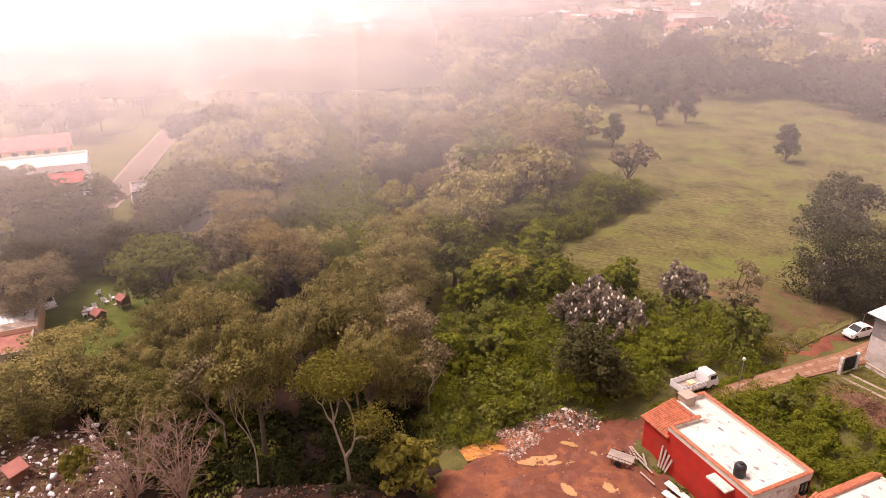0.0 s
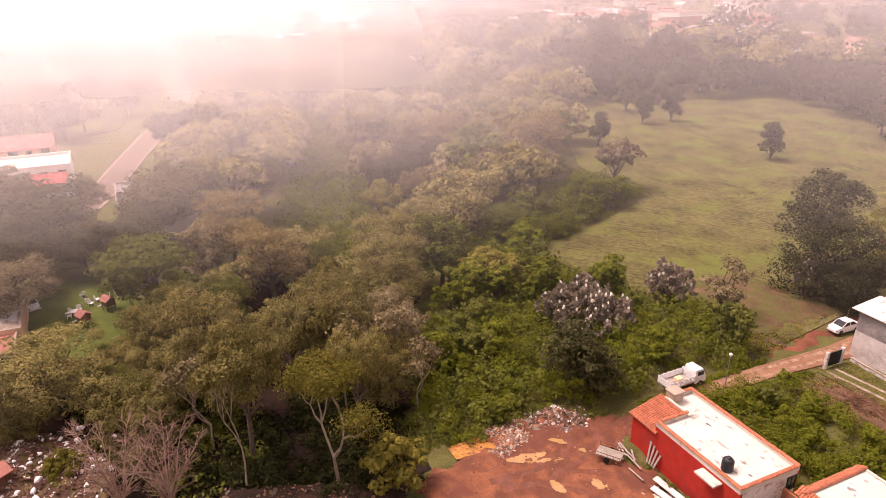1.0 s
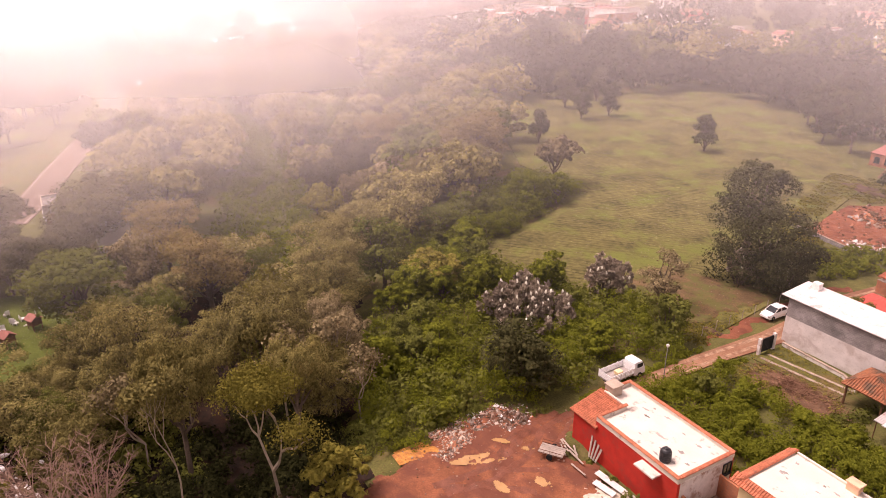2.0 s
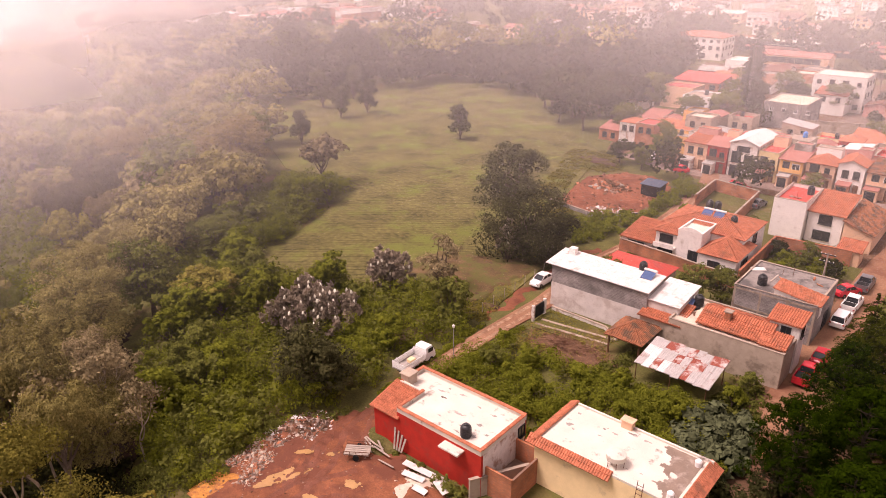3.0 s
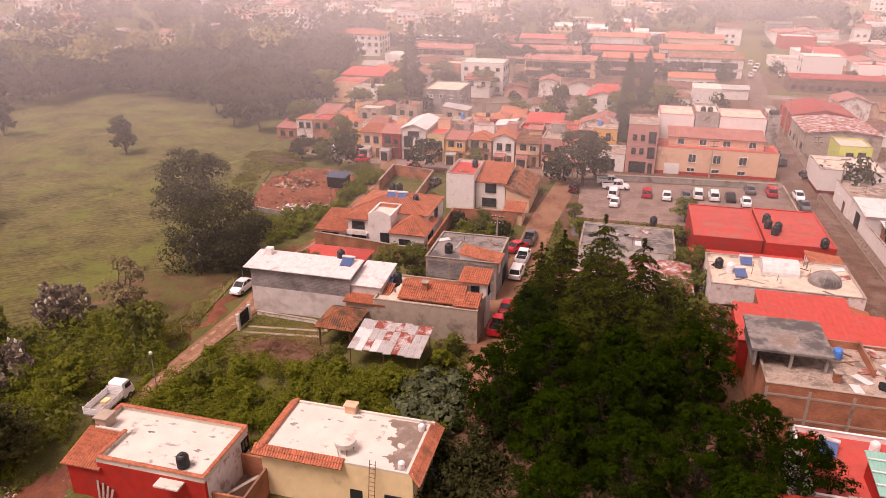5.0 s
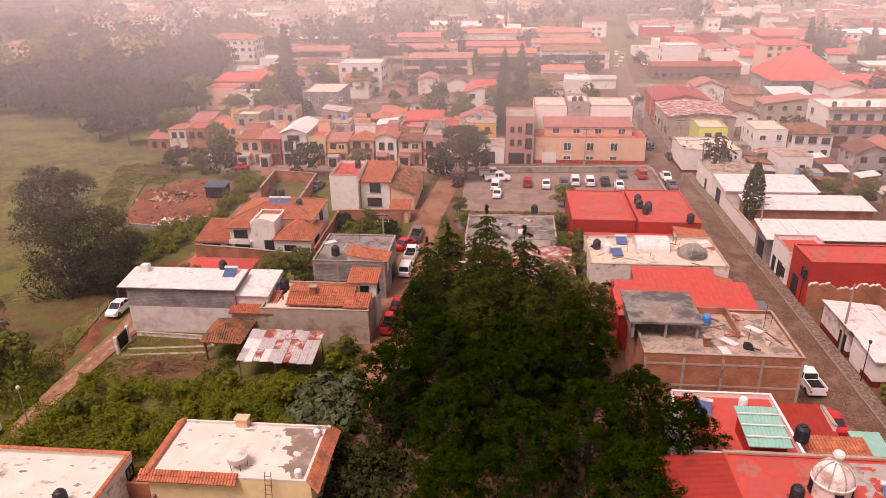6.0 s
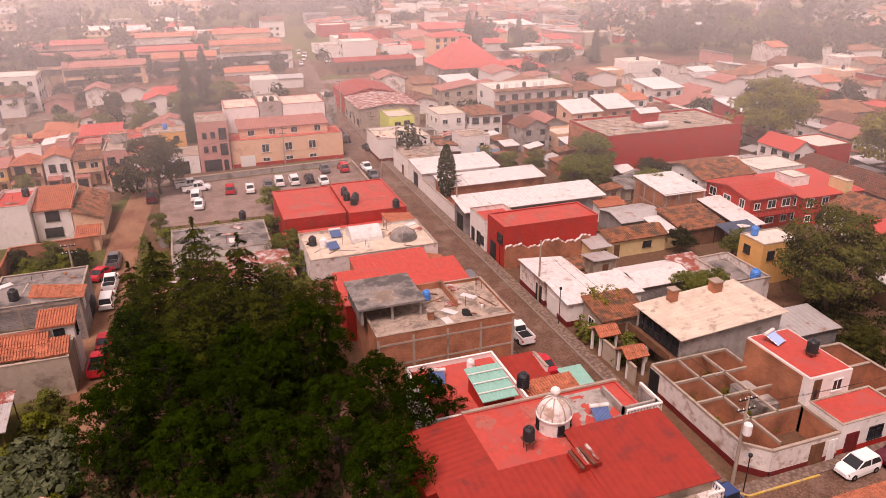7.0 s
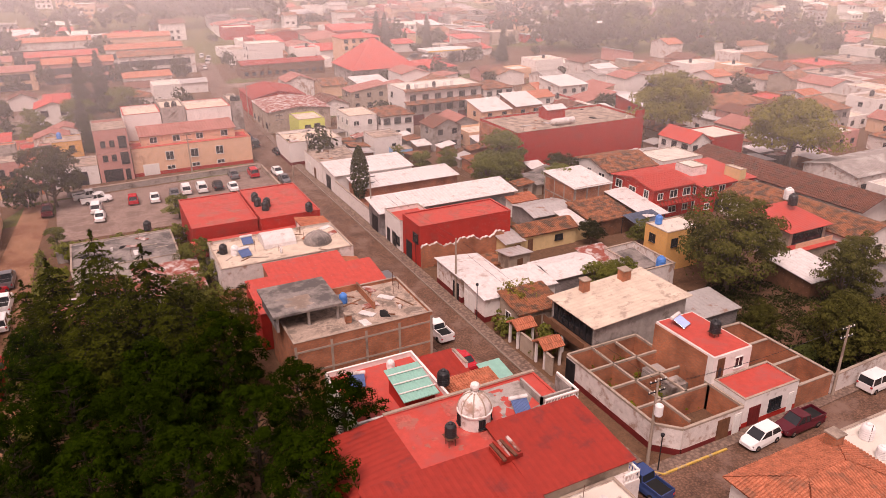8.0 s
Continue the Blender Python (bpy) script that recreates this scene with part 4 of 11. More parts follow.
B("orange_house", "bright orange two-storey house with a flat white roof", 67.6, 70.6, 73.8, 75.0, 5.8, "orange_wall", "flat", "roof_white", parapet=0.1, openings=(("S", 1.4, 3.7, 1.0, 1.1, "dark"), ("S", 4.6, 3.7, 1.0, 1.1, "dark"), ("W", 1.6, 3.7, 1.0, 1.1, "dark"), ("W", 3.2, 0.8, 1.0, 1.1, "dark")))
tank(69.0, 74.0, 5.9, "blue_plastic", 0.9); tank(63.8, 67.4, 2.8, "blue_plastic", 1.1, stand=0.1)
B("tiled_house", "long low house with a wide brown tiled roof", 93.0, 60.0, 102.6, 84.6, 3.7, "white_wall", "gable_y", "tile_old", rise=1.6, auto=("SW", 1, 3, "dark"))
ga = B("gallery_house", "long old house with a dark tiled roof over white posts", 107.0, 69.5, 115.0, 104.5, 3.2, "white_wall", "gable_y", "tile_dark", rise=1.9, over=1.4, auto=("W", 1, 3.2, "dark"))
for i in range(10):
    piece("post", shared("gallery_post", lambda bm: box(bm, -0.14, -0.14, -0.3, 0.14, 0.14, 2.9), "white_wall"), ga, pose(-1.2, 1.0 + i * 3.6, 0))
B("grey_roofed_hall", "long hall under a patched grey corrugated roof", 120.5, 79.5, 147.0, 90.5, 3.8, "old_white", "gable_x", "tin_old", rise=1.3, tiles=False, auto=("S", 1, 4, "dark"), category="hall")
B("gabled_house", "white house front below a steep red gable", 107.5, 107.0, 113.0, 116.0, 5.2, "white_wall", "gable_y", "roof_red", rise=2.0, tiles=False, auto=("SW", 2, 2.6, "dark"))
B("red_sided_house", "house with a bare dark red side wall", 113.4, 106.6, 122.0, 115.0, 5.6, "red_wall", "flat", "roof_white", parapet=0.3)
bh = B("red_roofed_house", "house with a red sheet roof and shaded balcony", 84.8, 64.8, 92.4, 72.0, 5.0, "render_tan", "shed_n", "roof_red", rise=0.9, over=0.6, tiles=False, openings=(("S", 3.8, 3.0, 6.0, 1.6, "dark"), ("W", 3.0, 0.8, 1.4, 1.3, "dark")))
bm = bmesh.new(); box(bm, -0.4, -2.2, 2.7, 7.8, 0, 2.85); part("terrace_slab", bm, "roof_red", bh)
bm = bmesh.new(); box(bm, 0.0, -1.3, 2.85, 7.6, -1.2, 3.6); part("balcony_rail", bm, "peach_wall", bh)
bm = bmesh.new(); box(bm, 0.2, -2.0, -0.4, 7.4, -0.02, 2.7); part("lower_wall", bm, "render_tan", bh)
tank(91.2, 70.0, 6.0, s=1.2, stand=0.4); tank(95.4, 74.0, 4.6, "plastic_white", 1.3, stand=0.8)
B("metal_shed", "shed patched with white metal sheets", 78.0, 55.6, 84.4, 62.4, 2.6, "wood", "shed_n", "white_sheet", rise=0.8, tiles=False)
B("metal_shed", "low shed under grey asbestos sheets", 57.6, 55.0, 64.5, 59.6, 2.6, "block", "shed_n", "tin", rise=0.5, tiles=False)
B("metal_shed", "low shed under grey asbestos sheets", 86.0, 52.0, 91.0, 57.0, 2.5, "block", "gable_x", "roof_grey", rise=0.7, tiles=False)
B("tin_roofed_house", "long house with a pale corrugated roof", 88.0, 43.0, 100.0, 50.0, 3.0, "white_wall", "gable_x", "tin", rise=0.9, tiles=False)
B("narrow_shed", "narrow open-fronted shed along the lot under a pale roof", 40.4, 118.2, 60.0, 123.6, 2.5, "brick", "shed_n", "white_sheet", rise=0.6, over=0.4, tiles=False)
patch("lot_floor", "red broken brick floor of an empty lot", [(38.5, 108), (62, 108), (60, 118.0), (38.5, 118.0)], 0.06, "red_dirt", "ground")
wall_run("street_wall", "whitewashed street wall with a dark base", [(38.1, 106.4), (38.0, 124)], 2.6, "white_wall")
B("white_shed", "street building with a low white metal roof", 38.0, 124.2, 53.4, 131.8, 3.6, "white_wall", "shed_n", "white_sheet", rise=0.7, tiles=False, openings=(("W", 3.5, 0.05, 2.6, 2.6, "gate"),))
B("concrete_shed", "street building with a weathered concrete roof", 37.6, 132.0, 46.0, 142.6, 3.9, "white_wall", "flat", "roof_old", parapet=0.2, openings=(("W", 3.0, 0.05, 2.4, 2.5, "white_door"), ("W", 7, 0.05, 1.2, 2.2, "door")))
B("blue_hut", "small light blue hut in a yard", 56.0, 138.6, 60.0, 142.0, 2.6, "blue_wall", "flat", "roof_old", parapet=0.1)
B("corner_house", "white flat-roofed corner house with a dark red base", 35.6, 146.6, 47.0, 157.6, 4.2, "white_wall", "flat", "roof_sand", base="maroon", parapet=0.7, openings=(("S", 6.2, 1.2, 1.0, 0.9, "dark"), ("S", 10, 1.2, 1.0, 0.9, "dark")))
B("lime_house", "lime-yellow rooftop room with a red side wing", 41.0, 157.8, 47.0, 166.0, 6.6, "lime_wall", "flat", "roof_sand", parapet=0.4, openings=(("S", 2.0, 4.2, 1.2, 1.4, "dark"), ("S", 4.2, 4.2, 1.2, 1.6, "dark")))
B("long_house", "long street building with a patched rusty roof", 38.6, 177.0, 54.4, 194.6, 5.2, "render_tan", "gable_y", "tin_rust", rise=0.9, tiles=False, auto=("W", 1, 4, "dark"))
B("red_shop", "red-fronted shop building with white-trimmed gables", 39.2, 196.4, 53.6, 213.6, 5.2, "red_wall", "gable_y", "roof_dark_red", rise=1.6, tiles=False)
B("white_house", "white two-storey house with a stepped flat roof", 53.4, 159.6, 60.2, 169.0, 5.8, "white_wall", "flat", "roof_sand", auto=("SW", 2, 2.6, "window"))
B("brown_roofed_house", "white two-storey house with a brown hipped roof", 60.8, 158.0, 69.0, 167.5, 5.6, "white_wall", "hip", "tile_old", rise=1.4, auto=("SW", 2, 2.2, "dark"))
B("small_house", "small pale house with a flat roof", 53.9, 145.2, 60.4, 151.8, 3.9, "white_wall", "flat", "roof_old", parapet=0.3, openings=(("S", 4.6, 1.6, 0.8, 0.8, "dark"),))
hotel = B("white_apartments", "white three-storey apartment block with dark red ground floor", 71.5, 168.5, 93.5, 180.0, 8.6, "white_wall", "flat", "roof_white", base="maroon", parapet=0.5, openings=[("S", 2.2 + i * 3.5, z, 1.5, 1.5, "dark") for i in range(6) for z in (6.2, 3.4)] + [("S", 3.2 + i * 7, 0.1, 4.2, 2.6, "red_door") for i in range(3)] + [("W", 3, 6.2, 1.2, 1.2, "dark")])
roof_over(hotel, "shed_n", "tile_old", 0, -1.6, 22, 0.0, 5.6, 0.7, 0.2)
roof_over(hotel, "shed_n", "tile_old", 0, -0.6, 22, 0.4, 8.7, 0.5, 0.2)
for i in range(6):
    tank(74 + i * 2.6, 172 + (i % 2), 8.65, "white_sheet" if i % 3 else "black_plastic", 0.9)
B("white_apartments", "white three-storey wing with brown tiled eaves", 94.0, 167.5, 103.0, 178.0, 7.6, "white_wall", "hip", "tile_old", rise=1.3, auto=("SW", 3, 2.6, "dark"))
big = B("big_red_building", "long tall building with a plain red end wall and flat roof", 76.0, 122.4, 108.6, 138.0, 7.2, "red_wall", "flat", "roof_old", parapet=0.5)
bm = bmesh.new(); box(bm, -0.06, 0.0, 0, 0, 15.6, 7.2); part("side_wall", bm, "brick", big, "bare brick side wall")
for y in (3.5, 8.0):
    for z in (2.0, 4.8):
        window(big, pose(-0.06, y, z, 0, 0, -90), 1.4, 1.0, "dark")
bm = bmesh.new(); box(bm, 30.2, 0.02, 7.2, 32.6, 0.3, 9.2); part("raised_wall", bm, "red_wall", big)
B("stair_hood", "small red rooftop room with an arched white roof", 89.0, 131.0, 93.6, 134.5, 2.2, "red_wall", "gable_x", "white_sheet", rise=0.7, tiles=False, z0=7.25)
th = thing("gas_tank", "white cylindrical rooftop gas tank", "tank", at=(89.5, 126.0, 7.25))
bm = bmesh.new()
q = Matrix.Rotation(math.pi / 2, 4, "Y")
hull(bm, [[q @ Vector(p) + Vector((0, 0, 0.8)) for p in ring(0, 0, zz, r, 12)] for r, zz in ((0.35, -3.0), (0.7, -2.6), (0.7, 2.6), (0.35, 3.0))]); part("shell", bm, "white_sheet", th)
for x in (-1.8, 1.8):
    bm = bmesh.new(); box(bm, x - 0.15, -0.5, 0, x + 0.15, 0.5, 0.4); part("saddle", bm, "concrete", th)
hip = B("market_hall", "market hall with a great red pyramid roof", 81.0, 233.0, 103.0, 254.0, 4.6, "concrete", "hip", "roof_red", rise=9.0, over=0.8, tiles=False, category="hall")
B("market_wing", "low market wing with a red sheet roof", 103.2, 233.0, 120.0, 250.0, 3.4, "concrete", "hip", "roof_red", rise=2.0, tiles=False, category="hall")
st = thing("petrol_canopy", "white petrol station canopy with a yellow edge", "canopy", at=(130, 262, 0))
bm = bmesh.new(); box(bm, -10, -5, 5.0, 10, 5, 5.8); part("canopy", bm, "white_sheet", st)
bm = bmesh.new(); box(bm, -10.1, -5.1, 5.3, 10.1, -5, 5.7); part("edge_band", bm, "lens_yellow", st)
for x in (-7, 7):
    bm = bmesh.new(); box(bm, x - 0.4, -0.4, -0.3, x + 0.4, 0.4, 5.0); part("post", bm, "white_sheet", st)

B("corner_tiled_house", "house with a broad orange tiled roof facing the side street", 39.0, 25.5, 50.2, 32.6, 4.4, "white_wall", "hip", "tile", rise=1.5, over=0.5, openings=(("N", 4, 1.0, 1.4, 1.2, "dark"), ("W", 3, 1.0, 1.2, 1.2, "dark")))
chimney(48.6, 31.4, 4.6, 1.5, 1.0)
B("white_roofed_house", "house with a pale flat roof and roof clutter", 50.8, 24.5, 62.0, 33.0, 3.9, "white_wall", "flat", "roof_white", parapet=0.3, auto=("N", 1, 3, "dark"))
B("tiled_wing", "low wing with an orange tiled roof", 44.5, 18.0, 50.5, 25.2, 3.6, "old_white", "shed_n", "tile", rise=1.0)
tank(51.6, 27.6, 3.95, s=1.1); tank(53.2, 31.5, 3.95, "plastic_white", 1.0); tank(52.0, 29.4, 3.95, "plastic_white", 0.8)
B("white_roofed_house", "plain house with a pale flat roof", 64.0, 24.5, 80.0, 33.2, 3.6, "old_white", "flat", "roof_white", parapet=0.3)

# ---------------------------------------------------------------- between the main street and the pines
dome_house = B("red_terrace_house", "house with a worn red roof terrace behind low walls", 17.9, 43.2, 32.8, 50.8, 5.2, "red_wall", "flat", "roof_red", parapet=0.1, cap="roof_red")
bm = bmesh.new(); box(bm, -0.1, 7.45, 5.3, 15.0, 7.75, 5.5); part("ridge_wall", bm, "beam", dome_house, "plastered wall along the terrace's back")
lan = thing("roof_dome", "white ribbed masonry roof dome with a ball on top", "dome", at=(24.3, 46.6, 5.22))
bm = bmesh.new(); hull(bm, [ring(0, 0, z, r, 24) for r, z in ((1.35, 0), (1.35, 1.35), (1.5, 1.38), (1.5, 1.5), (1.38, 1.52))]); part("drum", bm, "old_white", lan)
bm = bmesh.new(); hull(bm, [ring(0, 0, 1.5 + 1.55 * math.sin(a), 1.38 * math.cos(a) + 0.02, 24) for a in [i * math.pi / 2 / 8 for i in range(9)]]); part("shell", bm, "old_white", lan)
for i in range(8):
    a = i * math.pi / 4 + 0.2
    bm = bmesh.new()
    pts = [Vector((1.41 * math.cos(t) * math.cos(a), 1.41 * math.cos(t) * math.sin(a), 1.5 + 1.58 * math.sin(t))) for t in [k * 1.45 / 6 for k in range(7)]]
    for p, q in zip(pts, pts[1:]):
        tube(bm, p, q, 0.06, 0.06, 5)
    part("rib", bm, "render_tan", lan)
bm = bmesh.new(); hull(bm, [ring(0, 0, 3.05 + z, r, 14) for r, z in ((0.3, 0), (0.22, 0.12), (0.2, 0.2), (0.36, 0.38), (0.42, 0.58), (0.36, 0.78), (0.15, 0.95))]); part("finial", bm, "white_wall", lan)
for a in (-1.6, -0.2, 3.0):
    window(lan, Matrix.Rotation(a + math.pi / 2, 4, "Z") @ pose(0, -1.35, 0.35), 0.4, 0.7, "dark")
tank(21.2, 44.9, 5.25, s=0.85, stand=0.9); heater(28.7, 46.4, 5.25, -10)
th = thing("roof_well", "walled stair well with a white balustrade on the roof", "balustrade", at=(30.4, 45.2, 4.0))
bm = bmesh.new()
for a in ((0.2, 0.9, 0.4, 4.4), (0.2, 0.9, 3.6, 1.1), (3.4, 0.9, 3.6, 3.4)):
    box(bm, a[0], a[1], 0, a[2], a[3], 2.0)
part("well_wall", bm, "concrete", th)


def balusters(th, pts, z, h=0.9):
    for (ax, ay), (bx, by) in zip(pts, pts[1:]):
        L = math.hypot(bx - ax, by - ay)
        m = Matrix.Translation((ax, ay, z)) @ Matrix.Rotation(math.atan2(by - ay, bx - ax), 4, "Z")
        bm = bmesh.new(); box(bm, 0, -0.1, h - 0.12, L, 0.1, h, m); box(bm, 0, -0.1, 0, L, 0.1, 0.1, m); part("rail", bm, "white_wall", th)
        n = max(2, int(L / 0.3))
        for i in range(n + 1):
            piece("baluster", shared("baluster", lambda bm: hull(bm, [ring(0, 0, zz, r, 8) for r, zz in ((0.06, 0.1), (0.05, 0.2), (0.09, 0.38), (0.05, 0.6), (0.06, 0.78))]), "white_wall"), th, m @ pose(L * i / n, 0, 0))


balusters(th, [(0.3, 0.4), (3.7, 0.4), (3.7, 3.6)], 1.2)
slope = B("red_sheet_house", "house under a broad dark red sheet roof", 24.9, 37.6, 33.2, 45.0, 4.9, "render_tan", "shed_n", "roof_dark_red", rise=0.9, over=0.4, tiles=False)
B("red_sheet_house", "front wing under a dark red sheet roof", 13.0, 33.4, 24.6, 42.9, 4.5, "render_tan", "shed_n", "roof_dark_red", rise=0.9, over=0.25, tiles=False)
B("red_sheet_house", "low side wing with a dark red sheet roof", 12.4, 43.4, 17.6, 50.4, 4.7, "red_wall", "shed_e", "roof_dark_red", rise=0.7, over=0.25, tiles=False)
th = thing("roof_hatch", "rusty metal roof hatch with loose sheets", "hatch", at=(24.5, 42.0, 5.75))
for i in range(6):
    bm = bmesh.new(); box(bm, -0.9 + i * 0.3, -1.3 + 0.2 * (i % 3), 0.12 * (i % 2), -0.65 + i * 0.3, 0.9, 0.16 + 0.12 * (i % 2), pose(0, 0, 0, 3 * (i % 3), 0, 4 * (i % 2))); part("sheet", bm, ("rust_metal", "roof_dark_red", "tin_rust")[i % 3], th)
bm = bmesh.new(); box(bm, -1, -1.0, -0.6, 1, 0.8, 0.02); part("upstand", bm, "roof_dark_red", th)
th = thing("corner_terrace", "white balustraded corner terrace above the street", "balcony", at=(31.8, 36.4, 0))
bm = bmesh.new(); box(bm, 0, 0, -0.3, 1.6, 2.6, 3.6); part("pier", bm, "old_white", th)
balusters(th, [(0.1, 0.1), (1.5, 0.1), (1.5, 2.5)], 3.6)
B("flat_annex", "low annex with a stained white flat roof", 24.0, 31.5, 31.6, 37.4, 3.5, "old_white", "flat", "roof_white", parapet=0.25)
patio = B("patio_house", "low house with a red terrace and white parapet", 15.6, 51.4, 24.6, 60.2, 4.2, "white_wall", "flat", "roof_red", parapet=0.55, cap="white_wall")
cov = thing("glazed_roof", "translucent green sheet roof over a red patio box", "roof", at=(20.0, 51.2, 4.25))
bm = bmesh.new(); box(bm, 0.1, 0.1, 0, 2.9, 3.9, 1.6); part("patio_box", bm, "red_wall", cov)
bm = bmesh.new(); ribbed(bm, (-0.2, -0.3, 1.7), (3.2, -0.3, 1.7), (3.2, 4.3, 2.3), (-0.2, 4.3, 2.3), pitch=0.3, amp=0.04); part("sheet", bm, "translucent_green", cov)
for y in (0.6, 1.9, 3.2):
    bm = bmesh.new(); box(bm, -0.25, y, 1.86 + 0.13 * y, 3.25, y + 0.1, 1.95 + 0.13 * y); part("batten", bm, "white_wall", cov)
heater(18.0, 57.8, 4.25, -15); tank(24.9, 53.6, 4.7, s=1.05); tank(21.8, 58.8, 4.25, "plastic_white", 0.7)
B("carport", "carport under a dark red corrugated roof", 24.8, 55.6, 29.2, 60.4, 2.9, "white_wall", "shed_n", "roof_dark_red", rise=0.6, tiles=False)
B("carport", "narrow carport under an orange corrugated roof", 25.6, 52.6, 30.6, 55.4, 3.3, "brick", "shed_n", "tile", rise=0.4)
B("carport", "entrance bay under a pale green sheet roof", 30.4, 53.8, 32.4, 56.4, 3.2, "brick", "shed_n", "translucent_green", rise=0.4, tiles=False)
wall_run("party_wall", "bare brick party wall below the tank", [(24.2, 52.2), (32.2, 52.2)], 3.9, "brick")
wall_run("white_gable_wall", "white stepped wall beside the carport", [(29.3, 57.2), (29.3, 60.2)], 3.7, "white_wall")
brick = B("brick_building", "tall bare brick building with concrete ties and rough roof", 13.8, 63.8, 28.7, 73.4, 6.1, "brick", "flat", "roof_old", parapet=0.4, pilasters=(("S", 4, (3.0, 5.4)), ("E", 3, (3.0, 5.4))))
up = thing("upper_storey", "unfinished upper storey: a wet concrete slab on bare columns", "storey", at=(13.0, 67.3, 6.12))
bm = bmesh.new(); box(bm, -0.25, -0.25, 1.75, 7.0, 6.9, 1.98); part("roof_slab", bm, "roof_grey", up, "dark wet concrete slab")
for x in (0.1, 3.3, 6.4):
    for y in (0.1, 3.2, 6.3):
        piece("column", shared("slab_column", lambda bm: box(bm, 0, 0, 0, 0.26, 0.26, 1.75), "concrete"), up, pose(x, y, 0))
bm = bmesh.new(); box(bm, 0.1, 6.3, 0, 6.6, 6.5, 1.75); part("back_wall", bm, "brick", up)
bm = bmesh.new(); box(bm, 0.1, 0.4, 0, 0.25, 6.2, 1.1); part("side_wall", bm, "block", up)
worn_patch(up, 0.6, 0.4, 4.6, 3.4, 1.986, "wet_roof", "shallow rain puddle on the slab", 12, 0.12, "puddle_stain")
bm = bmesh.new(); box(bm, 10.6, 0.4, 0, 10.8, 5.9, 0.9, pose(0, 0, 0)); box(bm, 7.6, 5.6, 0, 10.6, 5.8, 0.8); part("stub_wall", bm, "brick", up)
tank(21.2, 70.6, 6.2, "blue_plastic", 0.8); chimney(20.2, 66.2, 6.2, 0.9, 0.6)
B("red_roof_house", "house with a low red sloping roof and parapets", 13.0, 74.9, 28.6, 82.2, 4.7, "red_wall", "shed_n", "roof_red", rise=0.9, over=0.1, tiles=False, openings=(("S", 12.5, 3.0, 1.2, 1.2, "window"),))
B("brick_house", "brick house with a narrow red roof band", 16.2, 82.4, 26.0, 87.4, 4.6, "brick", "shed_n", "roof_red", rise=0.5, over=0.1, tiles=False)
B("orange_porch", "street porch with orange tiles", 25.8, 83.2, 28.7, 88.0, 3.2, "white_wall", "shed_w", "tile", rise=0.8)
clut = B("cluttered_house", "white house with a cluttered patched flat roof", 11.2, 88.2, 28.6, 98.2, 4.6, "old_white", "flat", "roof_sand", parapet=0.4, auto=("S", 1, 3.5, "dark"))
vault = thing("roof_vault", "white barrel-vaulted roof light", "vault", at=(17.8, 95.2, 4.65))
bm = bmesh.new()
hull(bm, [[(x, 2.1 * math.cos(a), 1.5 * math.sin(a)) for a in [k * math.pi / 10 for k in range(11)]] for x in (0, 4.4)]); part("shell", bm, "white_sheet", vault)
glass = thing("glass_dome", "low grey ribbed glass roof dome", "dome", at=(25.0, 92.6, 4.65))
bm = bmesh.new(); hull(bm, [ring(0, 0, 1.5 * math.sin(a), 1.9 * math.cos(a) + 0.05, 20) for a in [i * math.pi / 2 / 6 for i in range(7)]]); part("shell", bm, "roof_grey", glass, "greyish glass shell")
for i in range(10):
    a = i * math.pi / 5
    bm = bmesh.new()
    pts = [Vector((1.93 * math.cos(t) * math.cos(a), 1.93 * math.cos(t) * math.sin(a), 1.53 * math.sin(t))) for t in [k * 1.5 / 5 for k in range(6)]]
    for p, q in zip(pts, pts[1:]):
        tube(bm, p, q, 0.04, 0.04, 4)
    part("rib", bm, "concrete", glass)
heater(15.0, 92.2, 4.65, 10); heater(16.2, 96.4, 4.65, 0); tank(12.6, 94.2, 4.65, s=0.95); tank(13.9, 93.0, 4.65, "plastic_white", 0.95)
B("street_shop", "street-front shop with an orange tiled awning roof", 24.6, 98.6, 28.7, 102.4, 4.4, "white_wall", "shed_w", "tile", rise=0.5, over=0.2)
B("red_shop", "red flat-roofed building beside the car park", 10.2, 105.2, 19.6, 119.6, 4.6, "red_wall", "flat", "roof_red", parapet=0.15, cap="roof_red", openings=(("S", 7.0, 1.0, 1.2, 2.0, "red_door"),))
B("red_shop", "raised red flat-roofed street building", 19.8, 103.6, 28.8, 119.0, 5.0, "red_wall", "flat", "roof_red", parapet=0.15, cap="roof_red", auto=("S", 1, 4, "dark"))
for x, y in ((20.8, 110), (20.9, 112.4), (21.4, 107.5), (22, 109), (27.2, 103.9)):
    tank(x, y, 5.1, s=1.0)
B("white_pavilion", "small white canopy roof behind the red building", 15.5, 119.8, 20.5, 123.8, 2.6, "old_white", "hip", "white_sheet", rise=1.2, tiles=False)
B("metal_shed", "low shed with a red and white sheet roof", 9.6, 98.6, 24.4, 103.2, 3.0, "old_white", "shed_n", "roof_red", rise=0.4, tiles=False)
B("derelict_house", "derelict low house with a crumbling reddish roof", -5.8, 99.5, 7.6, 109.8, 3.4, "old_white", "flat", "roof_grey", parapet=0.25, auto=("S", 1, 3.2, "dark"))
B("derelict_shed", "derelict shed with broken roof sheets", 1.5, 88.5, 9.2, 97.5, 3.0, "old_white", "shed_n", "tin_rust", rise=0.4, tiles=False)
tank(4.6, 110.5, 2.6, s=1.0, stand=1.2)
wall_run("car_park_wall", "low concrete wall along the car park", [(-8, 112.5), (9.8, 113.2)], 1.8, "concrete")
